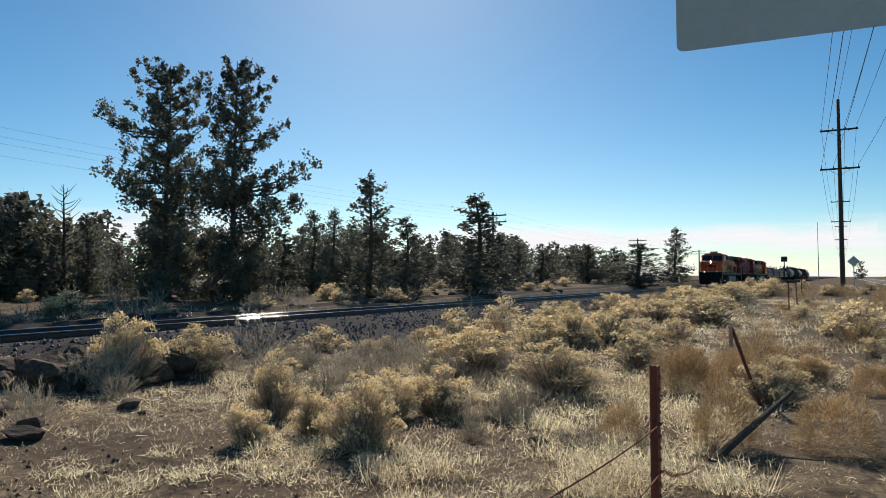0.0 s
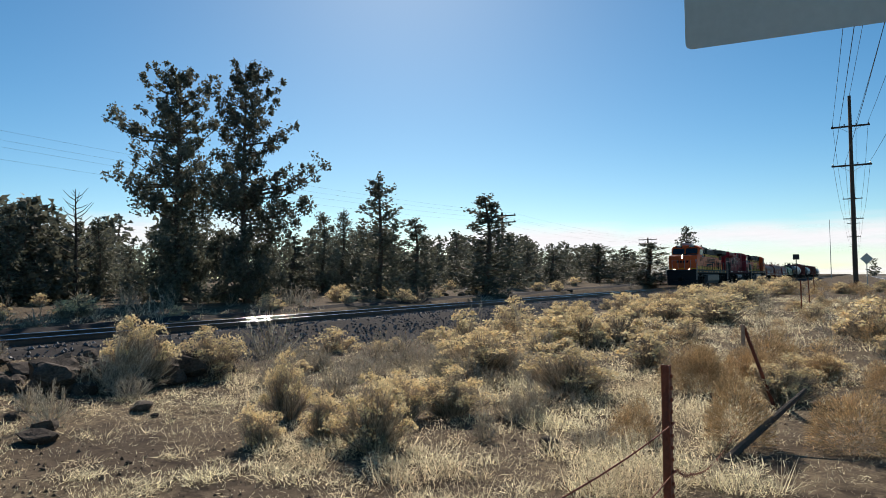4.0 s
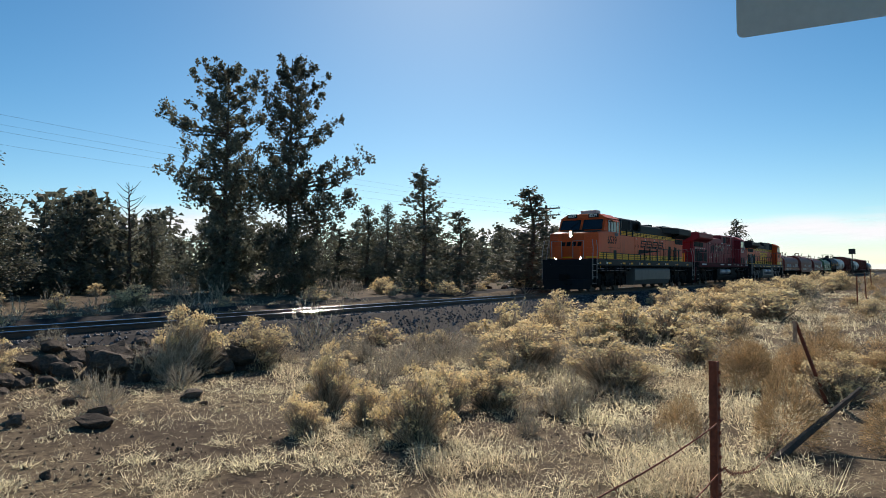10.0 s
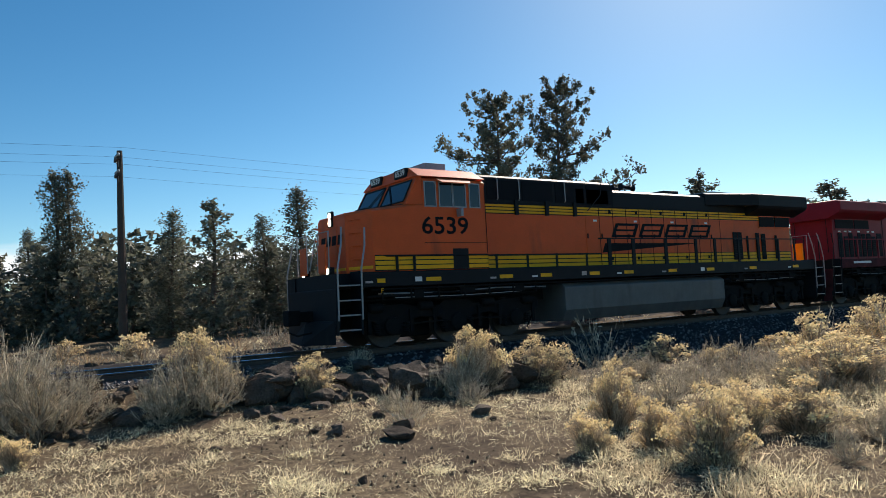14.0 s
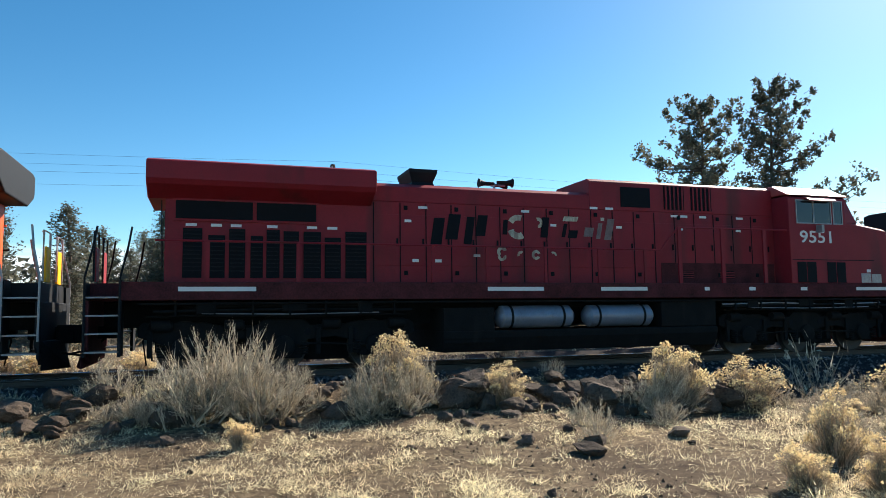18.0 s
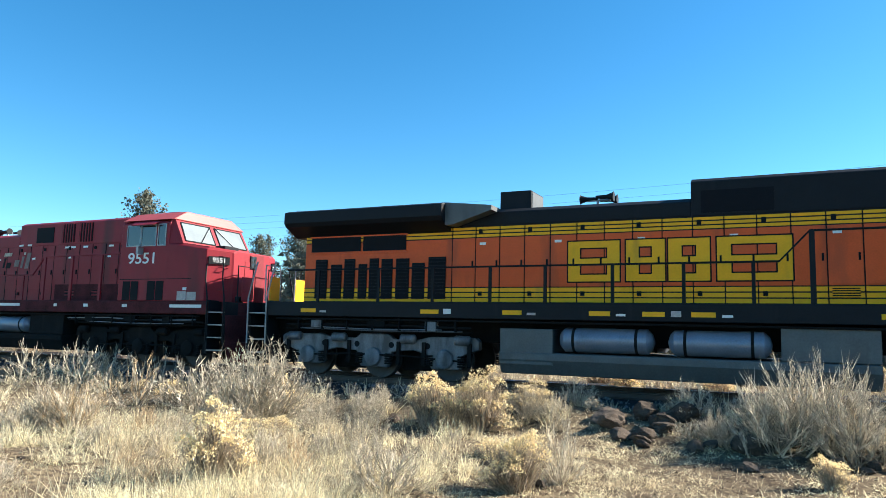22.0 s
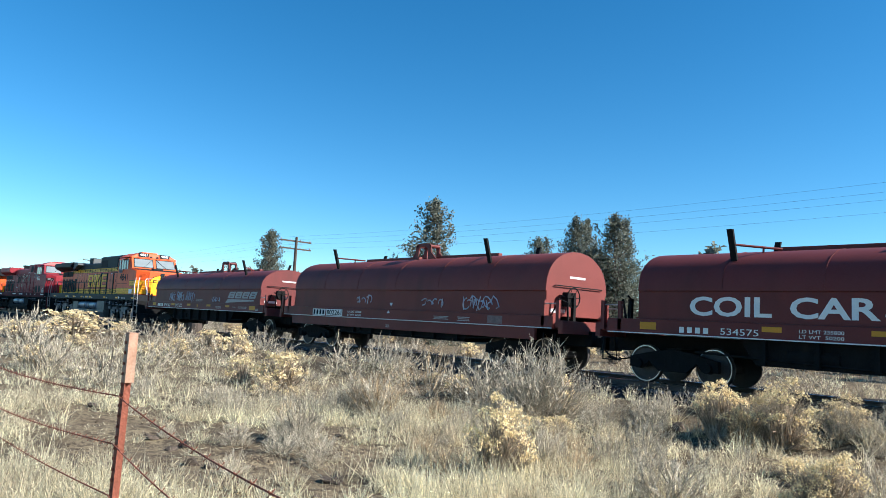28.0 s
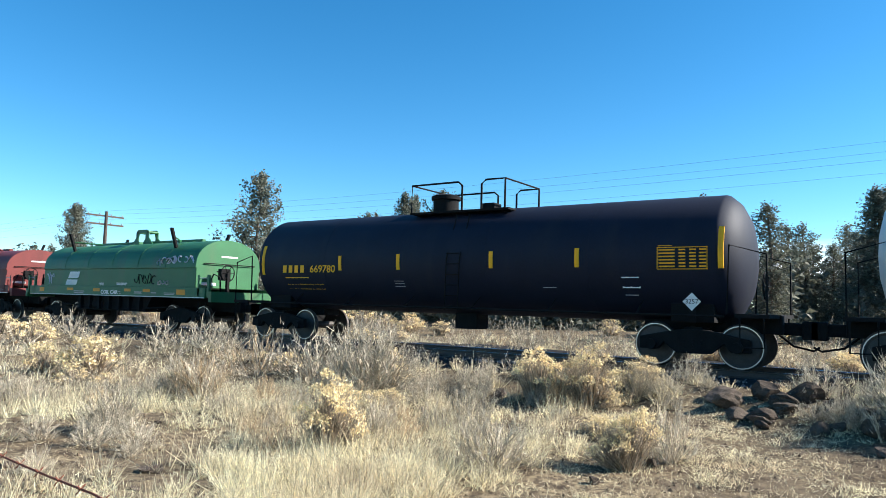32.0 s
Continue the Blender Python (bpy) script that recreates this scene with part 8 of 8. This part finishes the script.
def tank_car(length, paint, label, black):
    """Cylinder tank on stub sills, dished heads, top platform with railings. Ends at x = 0 and length."""
    root = thing("tank_car", label, "tank car", "tank cars")
    L, r, zc = length, 1.42, 2.36
    a, b = 1.05, L - 1.05
    prof = [(a, 0.02), (a + 0.03, 0.45), (a + 0.13, 0.9), (a + 0.3, 1.22), (a + 0.5, r - 0.02), (a + 0.56, r), (b - 0.56, r), (b - 0.5, r - 0.02), (b - 0.3, 1.22), (b - 0.13, 0.9), (b - 0.03, 0.45), (b, 0.02)]
    tank = part("tank", Shape().lathe(prof, 48, "x", (0, 0, zc)), paint, root, smooth=True)
    for k in range(1, 5):
        x = a + 0.6 + (b - a - 1.2) * k / 5
        part("weld_ring", Shape().lathe([(x - 0.012, r + 0.003), (x + 0.012, r + 0.003)], 48, "x", (0, 0, zc)), paint, tank)
    for x, d in ((0.0, -1), (L, 1)):
        coupler(root, x, d)
        part("stub_sill", Shape().box(min(x - d * 0.5, x - d * 3.4), max(x - d * 0.5, x - d * 3.4), -0.35, 0.35, 0.75, 1.15), M_UNDER, root, bevel=0.02)
        part("saddle", Shape().box(min(x - d * 1.7, x - d * 2.6), max(x - d * 1.7, x - d * 2.6), -1.0, 1.0, 0.95, 1.35), M_UNDER, root, bevel=0.02)
        part("end_platform", Shape().box(min(x - d * 0.55, x - d * 1.2), max(x - d * 0.55, x - d * 1.2), -1.5, 1.5, 1.08, 1.16), M_UNDER, root)
        for s in (-1, 1):
            part("end_rail", Shape().tube([(x - d * 0.6, s * 1.48, 1.16), (x - d * 0.6, s * 1.48, 2.35), (x - d * 1.3, s * 1.48, 2.55), (x - d * 1.35, s * 1.48, 1.16)], 0.022, 5), M_UNDER, root)
            part("stirrup_step", Shape().tube([(x - d * 0.65, s * 1.5, 1.08), (x - d * 0.65, s * 1.5, 0.5), (x - d * 1.1, s * 1.5, 0.5), (x - d * 1.1, s * 1.5, 1.08)], 0.02, 5), M_UNDER, root)
        hand_brake(root, x - d * 0.75, -0.7, 1.75, M_UNDER) if d > 0 else None
    freight_truck(root, 2.12, 0.46)
    freight_truck(root, L - 2.12, 0.46)
    for s in (-1, 1):
        part("running_rail", Shape().tube([(1.4, s * 1.5, 1.1), (L - 1.4, s * 1.5, 1.1)], 0.025, 5), M_UNDER, root)
        for k in range(6):
            x = 3.2 + (L - 6.4) * k / 5
            part("rail_bracket", Shape().tube([(x, s * 1.5, 1.1), (x, s * 1.05, 1.4)], 0.018, 4), M_UNDER, root)
    # top works
    m = L / 2 + 0.15
    top = zc + r
    part("platform", Shape().box(m - 1.5, m + 1.6, -0.95, 0.95, top - 0.14, top - 0.09), M_UNDER, root)
    part("manway", Shape().lathe([(top - 0.2, 0.36), (top + 0.34, 0.36), (top + 0.36, 0.42), (top + 0.46, 0.42), (top + 0.5, 0.3)], 20, "z", (m - 0.95, 0, 0)), M_UNDER, root, smooth=True)
    part("valve_box", Shape().box(m + 0.35, m + 0.75, -0.2, 0.2, top - 0.1, top + 0.18), M_UNDER, root, bevel=0.02)
    for s in (-1, 1):
        for x0, x1, d in ((m - 1.45, m + 0.2, 1), (m + 0.8, m + 1.5, -1)):
            xa, xb = (x0, x1) if d > 0 else (x1, x0)
            part("railing", Shape().tube([(xa, s * 0.95, top - 0.1), (xa, s * 0.95, top + 0.66), (xb - d * 0.12, s * 0.95, top + 0.66), (xb, s * 0.95, top + 0.56), (xb, s * 0.95, top - 0.1)], 0.028, 6), M_UNDER, root)
        lad = part("ladder", Shape().tube([(m + 0.1, s * 1.0, top - 0.2), (m + 0.1, s * 1.47, zc), (m + 0.1, s * 1.5, 1.05)], 0.02, 4).tube([(m + 0.5, s * 1.0, top - 0.2), (m + 0.5, s * 1.47, zc), (m + 0.5, s * 1.5, 1.05)], 0.02, 4), M_UNDER, root)
        for k in range(6):
            part("rung", Shape().tube([(m + 0.1, s * 1.49, 1.15 + 0.27 * k), (m + 0.5, s * 1.49, 1.15 + 0.27 * k)], 0.014, 4), M_UNDER, lad)
    for xa in (m - 1.45, m + 1.5):
        part("railing", Shape().tube([(xa, -0.95, top + 0.66), (xa, 0.95, top + 0.66)], 0.024, 5), M_UNDER, root)
    part("bottom_outlet", Shape().box(m - 0.35, m + 0.35, -0.3, 0.3, 0.55, 1.05), M_UNDER, root, bevel=0.03)
    if black:
        def on_tank(z):
            return -math.sqrt(max(0.05, r * r - (z - zc) ** 2))
        for x, z0, z1 in ((1.70, 1.96, 2.86), (4.92, 2.08, 2.50), (7.03, 2.09, 2.51), (9.94, 2.11, 2.53), (12.22, 2.12, 2.56), (15.37, 2.08, 2.95)):
            st = Shape()
            for k in range(6):
                q0, q1 = z0 + (z1 - z0) * k / 6, z0 + (z1 - z0) * (k + 1) / 6
                st.add([(x, on_tank(q0) - 0.012, q0), (x + 0.11, on_tank(q0) - 0.012, q0), (x + 0.11, on_tank(q1) - 0.012, q1), (x, on_tank(q1) - 0.012, q1), (x, on_tank(q0) + 0.02, q0), (x + 0.11, on_tank(q0) + 0.02, q0), (x + 0.11, on_tank(q1) + 0.02, q1), (x, on_tank(q1) + 0.02, q1)],
                       [(0, 1, 2, 3), (7, 6, 5, 4), (0, 4, 5, 1), (1, 5, 6, 2), (2, 6, 7, 3), (3, 7, 4, 0)])
            part("reflective_stripe", st, M_YEL, root, "yellow reflective stripe")
        stencil(root, "669780", 3.8, 2.02, 1.0, 0.22, M_YEL, -r - 0.004, 0.01, name="car_number")
        owner_bars(root, 2.66, 2.02, 0.98, 0.22, M_YEL, -r - 0.002)
        fine_print(root, 2.7, 1.86, 0.98, 0.06, 1, on_tank(1.86) - 0.012, M_YEL)
        stencil(root, "LD LMT 190200 LB 86 300 KG", 2.72, 1.66, 1.5, 0.06, M_YEL, on_tank(1.66) - 0.012)
        stencil(root, "LT WT  72800 LB 33 000 KG", 2.76, 1.53, 1.46, 0.06, M_YEL, on_tank(1.53) - 0.012)
        for k in range(3):
            fine_print(root, 6.9, 1.64 + 0.07 * k, 0.34, 0.03, 1, on_tank(1.64 + 0.07 * k) - 0.012)
        fine_print(root, 11.36, 1.65, 0.34, 0.03, 1, on_tank(1.65) - 0.012)
        # yellow inspection table: a thin frame with ruled rows
        for z in (2.06, 2.52):
            bar(root, 14.12, z, 1.05, 0.016, M_YEL, on_tank(z) - 0.012)
        for k in range(6):
            z = 2.11 + 0.07 * k
            for x, w in ((14.16, 0.34), (14.58, 0.14), (14.8, 0.14), (15.0, 0.14)):
                bar(root, x, z, w, 0.03, M_YEL, on_tank(z) - 0.012)
        for x in (14.12, 15.15):
            bar(root, x, 2.06, 0.016, 0.47, M_YEL, -r - 0.002)
        fine_print(root, 14.14, 2.56, 0.3, 0.03, 1, -r - 0.002, M_YEL)
        for z in (1.66, 1.88):
            bar(root, 13.31, z, 0.4, 0.025, M_WHITE, on_tank(z) - 0.012)
        for x in (13.31, 13.49, 13.69):
            bar(root, x, 1.66, 0.022, 0.24, M_WHITE, on_tank(1.66) - 0.014)
        fine_print(root, 13.34, 1.5, 0.3, 0.12, 3, on_tank(1.5) - 0.012)
        x, z = 14.79, 1.39
        y = on_tank(z) - 0.16
        part("placard", Shape().prism_y([(x - 0.19, z), (x, z - 0.19), (x + 0.19, z), (x, z + 0.19)], y, y + 0.006), M_WHITE, root, "white diamond hazard placard")
        part("placard_bracket", Shape().box(x - 0.08, x + 0.08, y + 0.007, y + 0.03, 0.95, 1.4), M_UNDER, root)
        letters("placard_number", "3257", 0.14, M_DARKMARK, root, UP(x, y - 0.003, z))
    return root


def hopper_car(length, paint, label):
    """Ribbed covered hopper with sloped ends, seen far down the train."""
    root = thing("hopper_car", label, "freight car", "hopper cars")
    L = length
    part("body", Shape().prism_y([(3.2, 1.1), (L - 3.2, 1.1), (L - 1.0, 2.4), (L - 1.0, 4.1), (1.0, 4.1), (1.0, 2.4)], -1.5, 1.5), paint, root, bevel=0.03)
    part("roof", Shape().prism_x([(-1.5, 4.1), (1.5, 4.1), (0.9, 4.4), (-0.9, 4.4)], 0.95, L - 0.95), paint, root)
    part("side_sill", Shape().box(0.7, L - 0.7, -1.5, 1.5, 1.0, 1.25), paint, root)
    for k in range(11):
        x = 1.4 + (L - 2.8) * k / 10
        for s in (-1, 1):
            part("rib", flat_side(Shape(), x - 0.05, x + 0.05, s, 1.5, 1.25, 4.05, 0.08), paint, root)
    for x, d in ((0.0, -1), (L, 1)):
        coupler(root, x, d)
    freight_truck(root, 2.0, 0.46)
    freight_truck(root, L - 2.0, 0.46)
    return root


# coupled in order, front of the train first: (vehicle, place of its local origin behind the leading coupler, turn)
TRAIN = [(ge_locomotive(M_ORANGE, "lead"), 22.45, 180), (ge_locomotive(M_CPRED, "red"), 22.45, 0), (ge_locomotive(M_ORANGE, "rear"), 44.65, 0)]
TRAIN.append((coil_car(16.0, M_BROWN, "brown arched coil car with pale sprayed scrawls", marks_one, yellow=((1.78, 0.47, 0.16), (4.54, 0.44, 0.11), (6.68, 0.45, 0.11), (9.13, 0.46, 0.1), (11.27, 0.44, 0.1), (13.73, 0.57, 0.18), (7.96, 0.12, 0.15))), 67.2, 0))
TRAIN.append((coil_car(16.3, M_BROWN2, "red-brown arched coil car with a white number panel", marks_two, top=3.4, trucks=(2.69, 2.7), deep=True, ends=(1.58, 1.3)), 83.15, 0))
TRAIN.append((coil_car(16.0, M_BROWN, "brown arched coil car with a round white emblem", marks_three, yellow=((1.89, 0.43, 0.17), (4.81, 0.41, 0.11), (6.87, 0.44, 0.1), (9.22, 0.45, 0.1), (11.38, 0.47, 0.1), (13.58, 0.45, 0.18))), 99.3, 0))
TRAIN.append((coil_car(13.6, M_GREENP, "faded green arched coil car with white markings", marks_green, top=3.25, trucks=(2.6, 2.85), ends=(1.82, 1.63), yellow=((1.77, 0.37, 0.16), (3.94, 0.46, 0.1), (5.86, 0.46, 0.12), (7.97, 0.4, 0.1), (9.14, 0.43, 0.11), (11.12, 0.48, 0.18))), 115.35, 0))
TRAIN.append((tank_car(16.9, M_TANKBLK, "long black tank car with yellow stencils", True), 128.95, 0))
TRAIN.append((tank_car(16.2, M_TANKWHT, "white tank car with a grey underframe", False), 146.0, 0))
_q = 162.2
for _k in range(7):
    if _k in (0, 3, 4):
        TRAIN.append((hopper_car(16.5, M_BROWN2 if _k else M_BROWN, "brown ribbed covered hopper car"), _q, 0))
        _q += 16.5
    else:
        TRAIN.append((tank_car(16.2, M_TANKBLK if _k % 2 else M_TANKWHT, "plain tank car far down the train", False), _q, 0))
        _q += 16.2


def travelled(t):
    return 6.24 * t + 0.0506 * t * t


def motions():
    for ob, q, turn in TRAIN:
        walk(ob, [(t, pose(103.67 - travelled(t) + q, RAIL_Y, RAIL_Z, 0, 0, turn)) for t in range(0, 33)])
    # wheels roll with the train, 75 degrees from row to row
    near = {ob: turn for ob, q, turn in TRAIN[:9]}
    for w, x, r in WHEELS:
        root = w.parent.parent
        if root not in near:
            continue
        step = radians(75) * r
        n = int(travelled(32.0) / step)
        times = [(math.sqrt(6.24 ** 2 + 4 * 0.0506 * step * k) - 6.24) / (2 * 0.0506) for k in range(n + 1)] + [32.0]
        way = 1 if near[root] else -1
        walk(w, [(t, pose(x, 0, r, 0, way * math.degrees(travelled(t) / r), 0)) for t in times])




motions()
